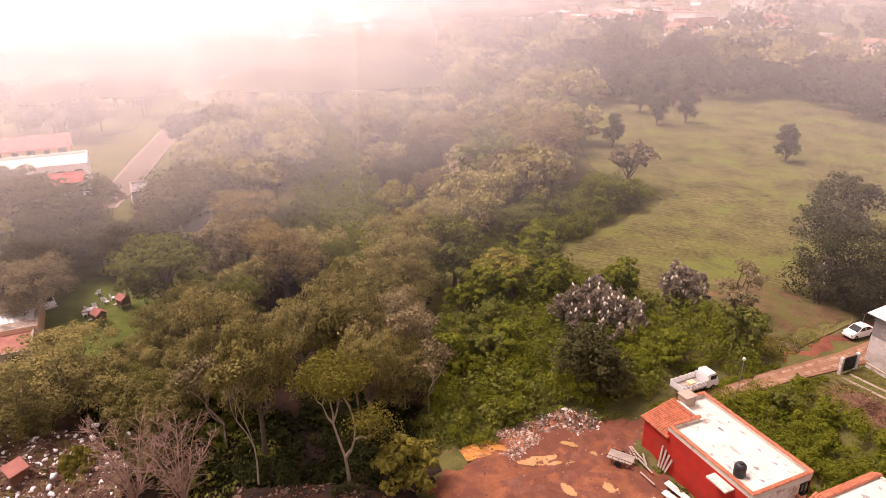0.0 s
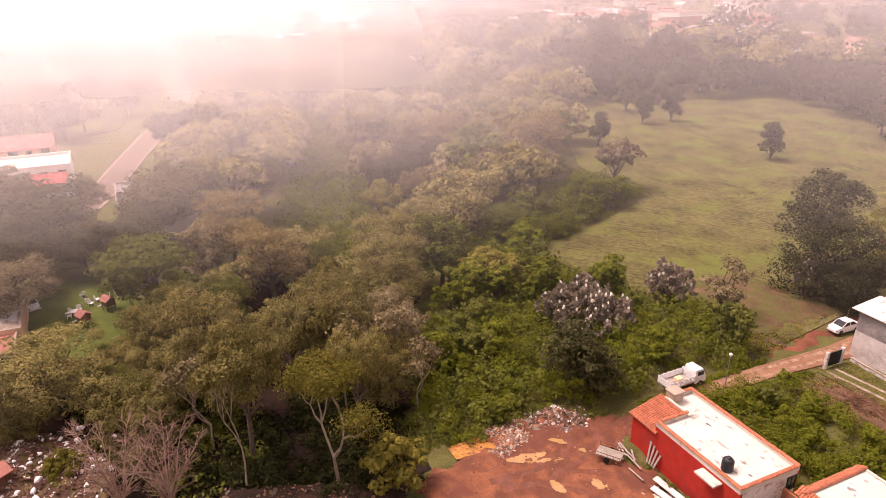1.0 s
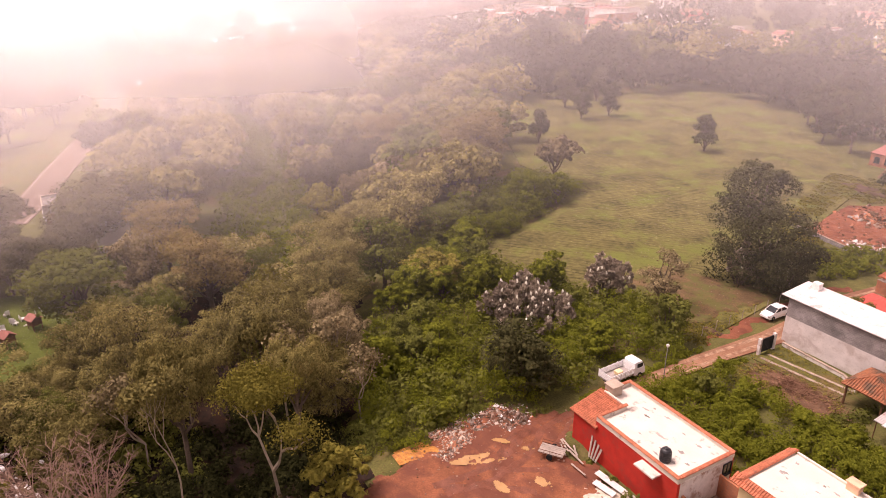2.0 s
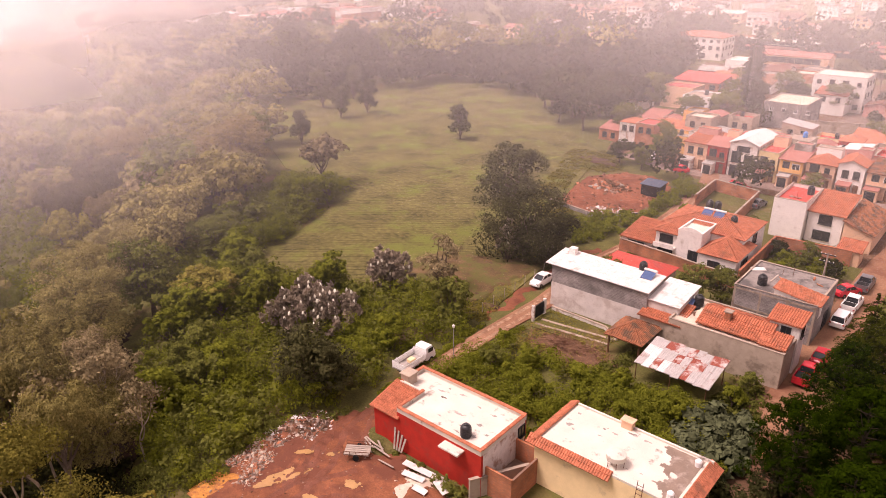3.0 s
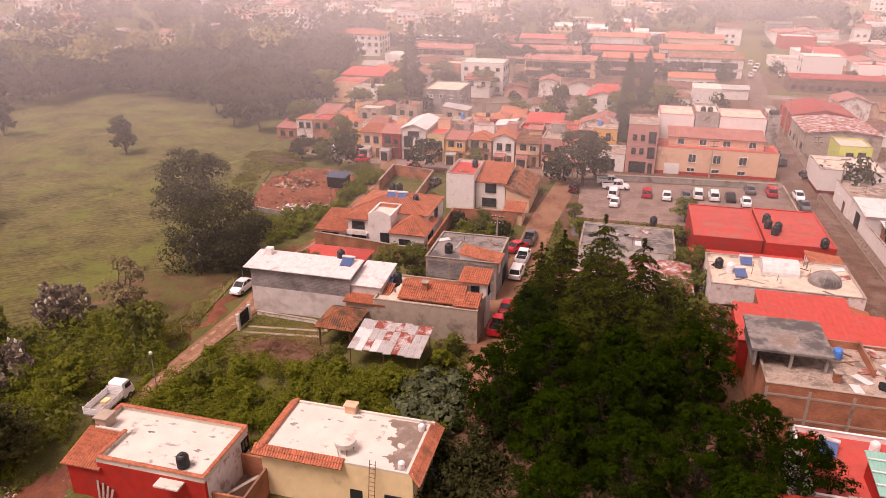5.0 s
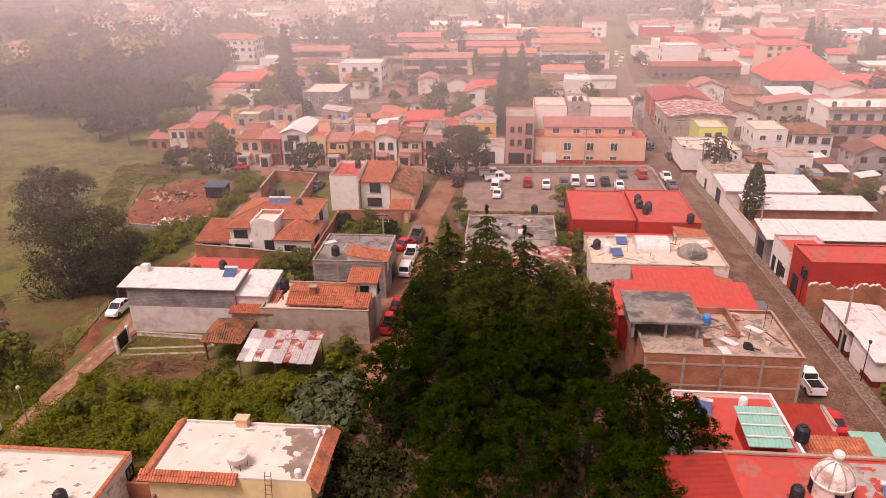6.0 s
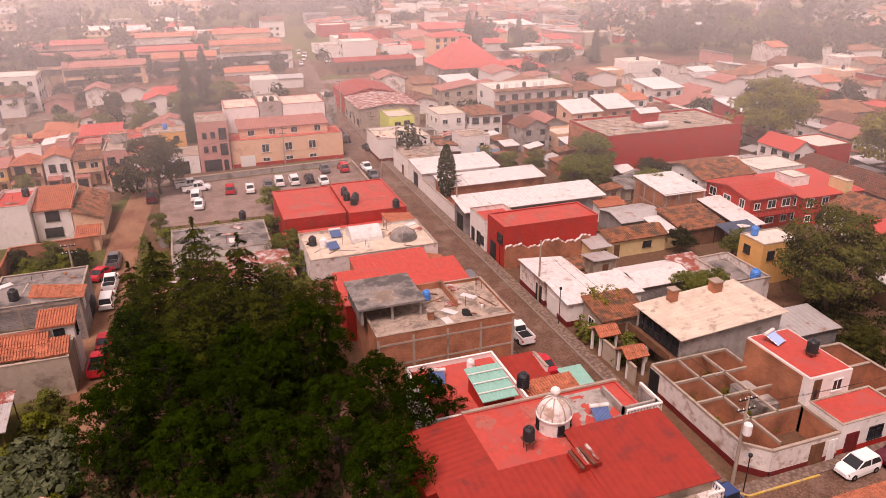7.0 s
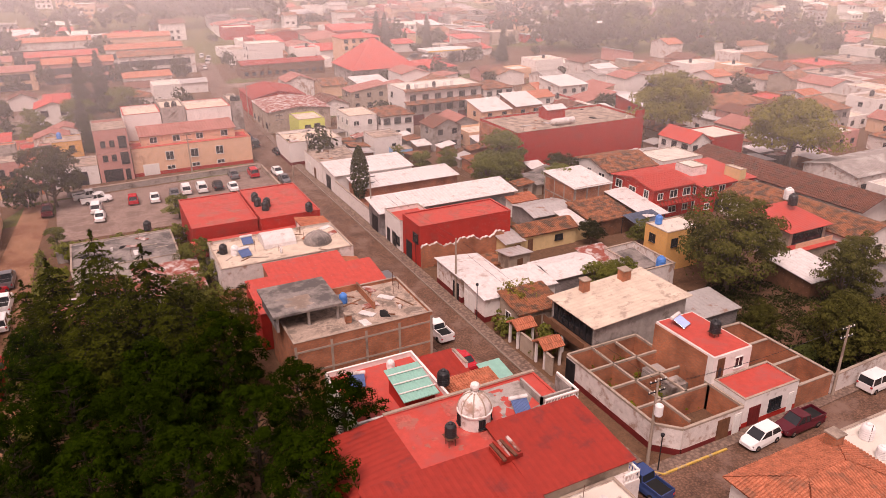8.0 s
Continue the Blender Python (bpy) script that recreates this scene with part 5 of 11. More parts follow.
wall_run("car_park_wall", "low grey wall beside the car park road", [(-6.5, 145.0), (10, 146.5), (28.8, 147.4)], 1.1, "concrete")
wall_run("car_park_wall", "low wall between car park and main street", [(29.6, 121), (29.6, 147)], 1.0, "beam")

# ---------------------------------------------------------------- behind the car park
B("pink_flats", "narrow pink four-level house with small arched windows", -0.4, 152.0, 5.6, 162.0, 9.8, "pink_wall", "flat", "roof_old", parapet=0.5,
  openings=[("S", 1.4, z, 0.7, 1.1, "dark") for z in (4.2, 7.0)] + [("S", 3.0, z, 0.7, 1.1, "dark") for z in (4.2, 7.0)] + [("S", 4.9, z, 1.3, 2.2, "dark") for z in (3.4, 6.6)] + [("S", 2.4, 0.1, 3.4, 2.4, "gate"), ("S", 5.0, 0.1, 0.9, 2.2, "gate")])
pf = B("peach_house", "long peach-coloured house with white arched windows and red base", 5.8, 153.0, 29.2, 160.0, 5.3, "peach_wall", "flat", "roof_red", base="red_wall", parapet=0.4, cap="tile",
  openings=[("S", u, z, 1.4, hh, "window") for u in (7.0, 11.8, 16.8) for z, hh in ((0.9, 0.7), (2.9, 1.6))] + [("S", 3.2, 0.1, 3.0, 2.3, "white_door")])
B("peach_upper", "set-back peach upper floor with red tiled eaves", 8.0, 156.0, 26.6, 162.0, 2.0, "peach_wall", "shed_n", "roof_pink", rise=0.9, tiles=False, z0=5.35, openings=[("S", u, 0.5, 1.3, 1.1, "window") for u in (2.4, 6.8, 11.4, 16.4)])
for i, (x0, x1, m) in enumerate(((5.8, 13.0, "white_wall"), (13.2, 18.0, "concrete"), (18.2, 27.4, "white_wall"), (27.6, 30.0, "concrete"))):
    B("party_block", "tall blank rear block behind the peach house" if m == "concrete" else "tall blank white rear block with a pink coping", x0, 162.2, x1, 172.0, 10.2 if m == "white_wall" else 11.0, m, "flat", "roof_sand", parapet=0.5, cap="roof_red" if m == "white_wall" else "beam", group="rear blocks")
for x, y in ((14.6, 163), (16.0, 163), (28.2, 163.4), (29.2, 163.2)):
    tank(x, y, 11.1, s=1.0)
B("gated_house", "low grey house front with a barred gate", -6.5, 152.0, -0.6, 160.0, 3.4, "white_wall", "flat", "roof_old", openings=(("S", 2.4, 0.1, 3.0, 2.6, "gate"),))

# ---------------------------------------------------------------- houses by the dirt road
red = thing("red_farmhouse", "red-walled house with a white flat roof and tile copings", "house", at=(-43.0, 41.0, 0))
bm = bmesh.new(); box(bm, 3.1, 0, -1.2, 13.0, 6.8, 4.3); part("wall", bm, "red_wall", red)
bm = bmesh.new(); box(bm, 0, 3.6, -1.2, 3.1, 6.8, 4.3); part("back_wall", bm, "red_wall", red)
bm = bmesh.new(); box(bm, 0, 0, -1.2, 3.1, 3.6, 3.62); part("porch_wall", bm, "red_wall", red)
bm = bmesh.new(); hull(bm, [[(x, 0.2, 3.6), (x, 3.6, 3.6), (x, 3.6, 4.55)] for x in (0.0, 0.2)]); part("gable", bm, "red_wall", red)
bm = bmesh.new(); box(bm, 13.0, 0.3, -0.5, 13.03, 6.6, 4.3); part("end_wall", bm, "old_white", red, "whitewashed end wall")
bm = bmesh.new(); box(bm, 3.3, 0.2, 4.3, 12.8, 6.6, 4.42); box(bm, 0.5, 3.6, 4.3, 3.3, 6.6, 4.42); part("roof", bm, "roof_white", red)
bm = bmesh.new()
for a in ((3.1, 0, 13, 0.2), (0.3, 6.6, 13, 6.8), (3.1, 0.2, 3.3, 3.6), (0.3, 3.4, 3.1, 3.6), (0.3, 3.6, 0.5, 6.6), (12.8, 0.2, 13, 6.6)):
    box(bm, a[0], a[1], 4.3, a[2], a[3], 4.85)
part("parapet", bm, "roof_white", red, "white inner parapet")


def coping(th, a, b, z, n_per=0.24):
    """A row of single clay tiles bedded across the top of a parapet."""
    a, b = Vector((*a, z)), Vector((*b, z))
    n = int((b - a).length / n_per)
    ang = math.atan2(b.y - a.y, b.x - a.x)
    half = lambda bm: hull(bm, [[(x, 0.21 * math.cos(t), 0.12 * math.sin(t)) for t in [k * math.pi / 5 for k in range(6)]] for x in (0, 0.27)])
    for i in range(n):
        piece("coping_tile", shared("coping_tile", half, "tile"), th, Matrix.Translation(a.lerp(b, i / n)) @ Matrix.Rotation(ang, 4, "Z") @ Matrix.Rotation(radians(4), 4, "Y"))


for a, b in (((3.1, 0.1), (13, 0.1)), ((0.3, 6.7), (13, 6.7)), ((3.2, 0.2), (3.2, 3.6)), ((12.9, 0.2), (12.9, 6.6)), ((0.4, 3.5), (0.4, 6.6))):
    coping(red, a, b, 4.86)
bm = bmesh.new(); ribbed(bm, (-0.35, -0.3, 3.7), (3.4, -0.3, 3.7), (3.1, 3.6, 4.7), (-0.35, 3.6, 4.7), 0.24, 0.07, 5, 0.015); part("tiled_roof", bm, "tile", red, "orange clay tile roof")
bm = bmesh.new(); box(bm, 0.2, 3.6, 4.3, 1.3, 4.8, 5.5); box(bm, 0.1, 3.5, 5.5, 1.4, 4.9, 5.62); part("chimney", bm, "render_tan", red)
bm = bmesh.new(); box(bm, 13.04, 0.6, -0.6, 15.8, 0.8, 2.9); box(bm, 13.04, 5.2, -0.6, 15.8, 5.4, 3.1); box(bm, 15.6, 0.8, -0.6, 15.8, 5.2, 2.7); part("annex", bm, "brick", red, "roofless brick annex")
bm = bmesh.new(); box(bm, 13.04, 0.8, -0.4, 15.6, 5.2, 0.9); part("annex_floor", bm, "rubble", red, "rubble-filled annex floor")
bm = bmesh.new(); box(bm, 9.0, -1.0, 3.9, 11.2, 0.0, 4.05); part("ledge", bm, "roof_white", red)
window(red, pose(13.04, 6.0, 2.9, 0, 0, 90), 0.9, 1.1, "dark")
tank(-32.6, 42.2, 4.45, s=0.9)
yel = thing("yellow_house", "cream-yellow house with a stained white roof and tiled edges", "house", at=(-27.6, 45.6, 0))
bm = bmesh.new(); box(bm, 0, 0, -0.8, 13.2, 6.8, 4.6); part("wall", bm, "cream_wall", yel)
bm = bmesh.new(); box(bm, 0.2, 0.2, 4.6, 13.0, 6.6, 4.75); part("roof", bm, "roof_white", yel)
for nm, q in (("tile_eave", ((-0.6, -0.6, 4.45), (7.4, -0.6, 4.45), (7.4, 0.25, 5.0), (-0.6, 0.25, 5.0))), ("tile_eave", ((-0.6, 7.2, 4.45), (-0.6, -0.6, 4.45), (0.3, -0.1, 5.0), (0.3, 7.0, 5.0))), ("tile_eave", ((13.9, -0.5, 4.1), (13.9, 7.2, 4.1), (12.9, 7.0, 4.9), (12.9, 0, 4.9)))):
    bm = bmesh.new(); ribbed(bm, *q, 0.24, 0.07, 2, 0.015); part(nm, bm, "tile" if nm else "tile", yel)
for a in ((0.4, 6.6, 13.2, 6.8, 4.95), (7.4, 0.0, 13.2, 0.15, 4.8)):
    bm = bmesh.new(); box(bm, a[0], a[1], 4.6, a[2], a[3], a[4]); part("parapet", bm, "roof_white", yel)
bm = bmesh.new()
for i in range(130):
    for j in range(104):
        x, y = 4.8 + i * 0.06, 0.25 + j * 0.06
        edge = 9.9 + 1.5 * noise.noise((3.1, y * 0.55, 0)) + 0.9 * noise.noise((x * 0.9, y * 0.9, 4)) + 0.5 * noise.noise((x * 3, y * 3, 6)) - 0.35 * y * (1 if y > 3.6 else 0.3) + 1.2
        if x > edge and x < 12.85 and noise.noise((x * 0.8, y * 0.8, 9)) < 0.42:
            bm.faces.new([bm.verts.new(p) for p in ((x, y, 4.757), (x + 0.06, y, 4.757), (x + 0.06, y + 0.06, 4.757), (x, y + 0.06, 4.757))])
bmesh.ops.remove_doubles(bm, verts=bm.verts[:], dist=0.001)
part("wet_stain", bm, "wet_roof", yel, "dark wet stain on the roof")
bm = bmesh.new(); box(bm, 5.0, 6.2, 4.7, 6.0, 6.9, 5.5); box(bm, 4.9, 6.1, 5.5, 6.1, 7.0, 5.62); part("chimney", bm, "peach_wall", yel)
for x, y in ((12.3, 5.6), (12.1, 0.6)):
    bm = bmesh.new(); hull(bm, [ring(x, y, 4.75 + zz, r, 10) for r, zz in ((0.28, 0), (0.3, 0.5), (0.2, 0.62))]); part("gas_bottle", bm, "plastic_white", yel)
bm = bmesh.new(); box(bm, 7.8, -0.02, 0.0, 8.9, 0.05, 2.2); part("doorway", bm, "glass", yel, "dark doorway")
window(yel, side_pose("S", 0, 0, 13.2, 6.8, 11.6, 1.0), 1.4, 1.2, "dark")
lad = thing("ladder", "rusty steel ladder leaning on a yellow wall", "ladder", at=(-17.9, 45.1, 0))
for x in (0, 0.5):
    bm = bmesh.new(); tube(bm, (x, -0.6, 0), (x, 0.35, 5.6), 0.03, 0.03, 5); part("rail", bm, "rust_metal", lad)
for i in range(14):
    piece("rung", shared("rung", lambda bm: tube(bm, (0, 0, 0), (0.5, 0, 0), 0.02, 0.02, 5), "rust_metal"), lad, pose(0, -0.6 + 0.95 * i / 14 + 0.03, 0.3 + 5.3 * i / 14))
dishst = thing("rooftop_basin", "round white tank on a wire stand", "tank", at=(-20.6, 47.0, 4.76))
bm = bmesh.new(); hull(bm, [ring(0, 0, z, r, 16) for r, z in ((0.75, 0.6), (0.85, 0.7), (0.85, 1.1), (0.4, 1.3))]); part("basin", bm, "roof_white", dishst)
for a in range(6):
    bm = bmesh.new(); tube(bm, (0.75 * math.cos(a * 1.05), 0.75 * math.sin(a * 1.05), 0), (0.75 * math.cos(a * 1.05), 0.75 * math.sin(a * 1.05), 0.65), 0.03, 0.03, 5); part("leg", bm, "rust_metal", dishst)
wall_run("yard_wall", "low plastered yard wall beside the red house", [(-30.6, 40.2), (-27.8, 45.2)], 2.0, "render_tan")
wh = thing("long_white_house", "long two-storey house, grey block above whitewash, pale roof", "house", at=(-45.0, 75.7, 0))
bm = bmesh.new(); box(bm, 0, 0, -0.5, 13.4, 4.4, 3.5); part("wall", bm, "whitewash", wh)
bm = bmesh.new(); box(bm, 0, 0.01, 3.5, 13.4, 4.4, 6.0); part("upper_wall", bm, "block", wh, "bare grey block upper wall")
bm = bmesh.new(); ribbed(bm, (-0.9, -0.3, 6.1), (13.6, -0.3, 6.1), (13.6, 4.6, 6.6), (-0.9, 4.6, 6.6), 0.5, 0.03, 2, 0.01); part("roof", bm, "white_sheet", wh)
bm = bmesh.new(); box(bm, 13.4, 0.3, -0.4, 17.2, 6.2, 5.2); part("wing", bm, "whitewash", wh)
bm = bmesh.new(); ribbed(bm, (13.3, 0.1, 5.2), (17.4, 0.1, 5.2), (17.4, 6.4, 5.8), (13.3, 6.4, 5.8), 0.5, 0.03, 2, 0.01); part("roof", bm, "white_sheet", wh)
bm = bmesh.new(); box(bm, 0.5, 3.2, 6.2, 1.4, 4.0, 7.4); part("chimney", bm, "white_wall", wh)
window(wh, pose(17.22, 3.0, 2.6, 0, 0, 90), 1.2, 1.3, "dark")
tank(-34.6, 80.4, 6.4, s=0.9); heater(-33.2, 79.0, 6.3, 0)
B("red_roofed_shed", "low building with a red sheet roof", -43.6, 85.6, -34.6, 91.6, 2.9, "render_tan", "hip", "roof_red", rise=1.4, tiles=False)
th = thing("tiled_shelter", "open shelter with an old tiled roof on posts", "shelter", at=(-33.4, 69.6, 0))
roof_over(th, "hip", "tile_old", 0, 0, 4.2, 5.0, 2.5, 1.3, 0.3)
for x in (0.1, 3.9):
    for y in (0.1, 4.7):
        bm = bmesh.new(); box(bm, x, y, -0.4, x + 0.18, y + 0.18, 2.5); part("post", bm, "wood", th)
B("tiled_house", "house wing with orange tiles behind the shelter", -31.8, 74.6, -27.0, 78.4, 3.6, "render_tan", "shed_n", "tile", rise=1.0)
th = thing("tin_shelter", "low shelter roofed with red-and-white rusty tin sheets", "shelter", at=(-28.2, 66.4, 0))
rs = random.Random(19)
for i in range(10):
    for j, (ya, yb) in enumerate(((-0.2, 2.1), (1.9, 3.9), (3.7, 5.4))):
        o, tl = rs.uniform(-0.15, 0.15), rs.uniform(-0.03, 0.03)
        za, zb = 2.3 + 0.13 * (ya + 0.2) + 0.02 * j, 2.3 + 0.13 * (yb + 0.2) + 0.02 * j
        bm = bmesh.new(); ribbed(bm, (i * 0.83 - 0.1, ya + o, za + tl), (i * 0.83 + 0.8, ya + o, za + 0.03), (i * 0.83 + 0.8, yb + o, zb + 0.03), (i * 0.83 - 0.1, yb + o, zb + tl), 0.2, 0.03, 2, 0.012)
        part("sheet", bm, rs.choice(("tin_rust", "tin_rust", "tin_rust", "tin")) if i > 4 - j else rs.choice(("tin", "tin", "white_sheet", "tin_rust")), th)
for x in (0.1, 4.0, 7.9):
    for y, hh in ((0.1, 2.25), (5.1, 2.9)):
        bm = bmesh.new(); tube(bm, (x, y, -0.5), (x, y, hh), 0.06, 0.06); part("post", bm, "wood", th)
tan = B("tan_house", "tan plastered house with a flat front roof", -28.2, 74.4, -15.4, 81.8, 4.1, "render_tan", "flat", "roof_sand", parapet=0.3)
roof_over(tan, "gable_x", "tile", 3.0, 1.0, 10.6, 6.4, 4.5, 1.1, 0.2)
roof_over(tan, "shed_n", "tile", 10.0, 0.6, 12.6, 3.0, 4.5, 0.7, 0.2)
B("tower_room", "small stair tower with an orange tiled roof", -18.4, 78.6, -15.2, 81.4, 6.0, "white_wall", "shed_n", "tile", rise=0.6, openings=(("E", 1.4, 4.2, 0.9, 1.3, "dark"), ("S", 1.8, 4.2, 0.9, 1.3, "dark")))
tank(-26.9, 80.0, 4.2, s=1.0); heater(-28.0, 79.4, 4.2, 0); chimney(-22.4, 77.0, 4.5, 1.6, 0.7)
blk = B("block_house", "unfinished grey block house with a wet flat roof", -25.0, 86.2, -15.4, 95.6, 5.2, "block", "flat", "roof_grey", parapet=0.2, pilasters=(("S", 3, (2.6, 5.0)),), openings=(("E", 2.0, 3.2, 1.2, 1.4, "white_door"), ("E", 6.0, 0.1, 2.2, 2.4, "gate")))
roof_over(blk, "shed_w", "tile", 4.6, 0.4, 9.8, 3.4, 5.3, 0.9, 0.2)
tank(-22.4, 88.4, 5.25, s=1.0)
vil = B("white_villa", "white villa with several orange hipped tile roofs", -41.6, 102.4, -29.4, 112.0, 5.0, "white_wall", "hip", "tile", rise=1.5, openings=(("E", 5.0, 3.0, 1.6, 1.4, "dark"),))
bay = B("villa_bay", "white villa centre with a curved parapet and a tall doorway", -37.8, 98.8, -34.2, 104.4, 5.4, "white_wall", "flat", "roof_white", parapet=0.35, cap="white_wall", openings=(("S", 2.6, 0.3, 1.3, 2.5, "dark"),), group="villa blocks")
bm = bmesh.new(); hull(bm, [[(x, -0.02, 5.4), (x, 0.16, 5.4), (x, 0.16, 5.8 + 0.55 * math.sin(math.pi * x / 3.6)), (x, -0.02, 5.8 + 0.55 * math.sin(math.pi * x / 3.6))] for x in [k * 0.3 for k in range(13)]]); part("curved_parapet", bm, "white_wall", bay)
wing = B("villa_wing", "villa wing with a steep orange tiled roof", -34.0, 97.8, -28.6, 105.4, 3.4, "white_wall", "hip", "tile", rise=1.9, openings=(("S", 2.3, 1.0, 1.6, 1.5, "dark"), ("E", 3.5, 0.2, 2.4, 2.4, "dark")), group="villa blocks")
side = B("villa_wing", "villa side bay with a balcony below orange tiles", -41.4, 99.4, -38.0, 103.6, 4.6, "white_wall", "hip", "tile", rise=1.0, over=0.45, openings=(("S", 1.7, 3.0, 1.9, 1.1, "dark"), ("S", 1.7, 0.7, 2.2, 1.3, "dark")), group="villa blocks")
bm = bmesh.new(); box(bm, 0.1, -1.0, 2.3, 3.3, 0, 2.5); box(bm, 0.1, -1.0, 2.5, 3.3, -0.88, 3.0); part("balcony", bm, "white_wall", side)
B("villa_garage", "low villa garage under a broad orange tiled roof", -46.6, 98.8, -41.8, 105.6, 2.5, "white_wall", "shed_n", "tile", rise=1.1, openings=(("S", 2.4, 0.1, 2.6, 2.0, "dark"),), group="villa blocks")
heater(-36.6, 106.6, 6.0, 0); heater(-34.8, 106.6, 6.0, 0)
tank(-37.4, 109.4, 6.1, s=1.0); tank(-36.2, 109.6, 6.1, s=1.0); tank(-32.4, 106.4, 5.6, s=0.9)
wall_run("brick_wall", "brick garden wall of the villa with pilasters", [(-46.8, 98.6), (-38.4, 97.6), (-33, 96.6), (-28.0, 96.4)], 2.0, "brick")
wall_run("brick_wall", "tall brick garden wall with orange tile coping", [(-27.8, 97), (-28.0, 113.6), (-17.4, 114.6)], 2.5, "brick", cap="tile")
wall_run("brick_wall", "brick walls of an empty grassy lot", [(-45.8, 126.0), (-46.6, 137.4), (-37.6, 135.4), (-36.6, 119.0)], 2.3, "brick")
B("white_house", "tall white house with a red roof terrace", -31.0, 120.4, -26.0, 130.0, 6.0, "white_wall", "flat", "roof_red", parapet=0.6, openings=(("E", 3.0, 3.6, 1.2, 1.2, "dark"),))
B("white_house", "white two-storey house with orange tiles and balcony", -25.8, 121.8, -20.6, 130.4, 5.0, "white_wall", "shed_n", "tile", rise=1.4, openings=(("S", 2.6, 3.2, 1.8, 1.5, "dark"), ("S", 2.4, 0.6, 2.4, 1.4, "dark"), ("E", 3, 3, 1.2, 1.2, "dark")))
B("tiled_house", "low pink house with a wide brown tiled roof", -20.4, 121.4, -16.2, 134.6, 3.0, "peach_wall", "shed_w", "tile_old", rise=1.7, openings=(("S", 2.2, 0.8, 1.0, 1.2, "dark"),))
B("garage", "small garage with an orange tiled roof", -19.4, 114.8, -16.4, 118.0, 2.4, "peach_wall", "shed_n", "tile", rise=0.7)
tank(-27.2, 127.0, 6.1, s=1.0)
# terraces of small houses along the gravel street
row = [(-58.4, 149.6, 5.0, "peach_wall", "shed_n", "tile", 5.6, 8.5, "shutters"), (-53.2, 149.2, 4.2, "red_wall", "gable_x", "roof_pink", 5.8, 9.0, "balcony"), (-48.8, 149.6, 5.6, "old_white", "gable_y", "white_sheet", 7.0, 12.0, "big"), (-43.0, 149.8, 3.9, "yellow_wall", "flat", "roof_red", 5.8, 9.0, "balcony"),
       (-38.8, 149.8, 4.4, "orange_wall", "shed_n", "roof_pink", 5.2, 8.5, "arch"), (-34.0, 150.6, 5.2, "peach_wall", "hip", "tile", 5.2, 7.5, "balcony"), (-28.4, 150.8, 4.6, "white_wall", "gable_y", "tile", 5.8, 8.0, "shutters"), (-23.4, 151.0, 5.0, "peach_wall", "shed_n", "tile_old", 5.0, 8.0, "arch"), (-18.0, 151.2, 4.4, "pink_wall", "flat", "roof_old", 6.0, 9.0, "balcony"), (-13.2, 151.4, 5.6, "white_wall", "shed_n", "tile", 5.2, 8.5, "shutters")]
rq0 = random.Random(31)
for x, y, w, wall, rf, rm, h, d, style in row:
    ops = [("S", w * 0.3, 0.05, w * 0.42, 2.3, "gate")]
    if style != "big":
        ops += [("S", w * 0.78, 0.05, 0.9, 2.1, "door")]
    ops += {"balcony": [("S", w * 0.3, 3.0, w * 0.3, 2.0, "dark"), ("S", w * 0.74, 3.3, 0.8, 1.2, "dark")], "arch": [("S", w * 0.3, 3.2, 1.1, 1.5, "dark"), ("S", w * 0.72, 3.2, 1.3, 1.3, "window")], "big": [("S", w * 0.28, 3.0, 1.8, 2.2, "dark"), ("S", w * 0.72, 3.0, 1.6, 1.6, "dark"), ("S", w * 0.5, 5.4, 2.4, 1.0, "dark")], "shutters": [("S", w * 0.3, 3.3, 1.0, 1.4, "dark"), ("S", w * 0.72, 3.3, 1.0, 1.4, "dark")]}[style]
    th = B("terrace_house", {"balcony": "two-storey terrace house with a shaded upper balcony", "arch": "small two-storey terrace house with arched windows", "big": "tall white terrace house with a pale metal gable roof", "shutters": "plain two-storey terrace house with a garage gate"}[style], x, y, x + w, y + d, h, wall, rf, rm, rise=1.1, tiles=rm.startswith("tile"),
           openings=tuple(ops) + (("E", 4, 3.4, 1.0, 1.2, "dark"),), group="terrace houses")
    if style != "big":
        ww = rq0.uniform(1.8, 2.6)
        B("roof_room", "small service room on a terrace roof", x + rq0.uniform(0.2, w - ww - 0.2), y + d - 2.8, x + w - 0.3, y + d - 0.4, 2.0, rq0.choice(("white_wall", "peach_wall", "concrete", "pink_wall")), rq0.choice(("flat", "shed_n")), rq0.choice(("roof_pink", "roof_old", "tile")), rise=0.4, tiles=False, z0=h, group="roof rooms", parapet=0.15, category="room")
        xo = rq0.uniform(0, 0.6)
        B("front_yard_roof", "small porch roof before a terrace house", x + xo, y - 2.2, x + xo + w * 0.5, y - 0.1, 2.3, rq0.choice(("old_white", "peach_wall", "brick")), "shed_n", rq0.choice(("tile", "roof_pink", "tin")), rise=0.3, over=0.1, tiles=False, group="porch roofs", category="porch", openings=(("S", w * 0.25, 0.1, w * 0.36, 1.9, "gate"),))
    if style in ("balcony", "arch"):
        bm = bmesh.new(); box(bm, 0.2, -0.7, 2.7, w - 0.2, 0, 2.85); part("balcony_slab", bm, "beam", th)
        bm = bmesh.new(); box(bm, 0.2, -0.7, 2.85, w - 0.2, -0.62, 3.6); part("balcony_rail", bm, wall if style == "arch" else "rust_metal", th)
    if rf == "flat":
        tank(x + w * 0.5, y + d - 1.4, h + 0.06, s=0.9)
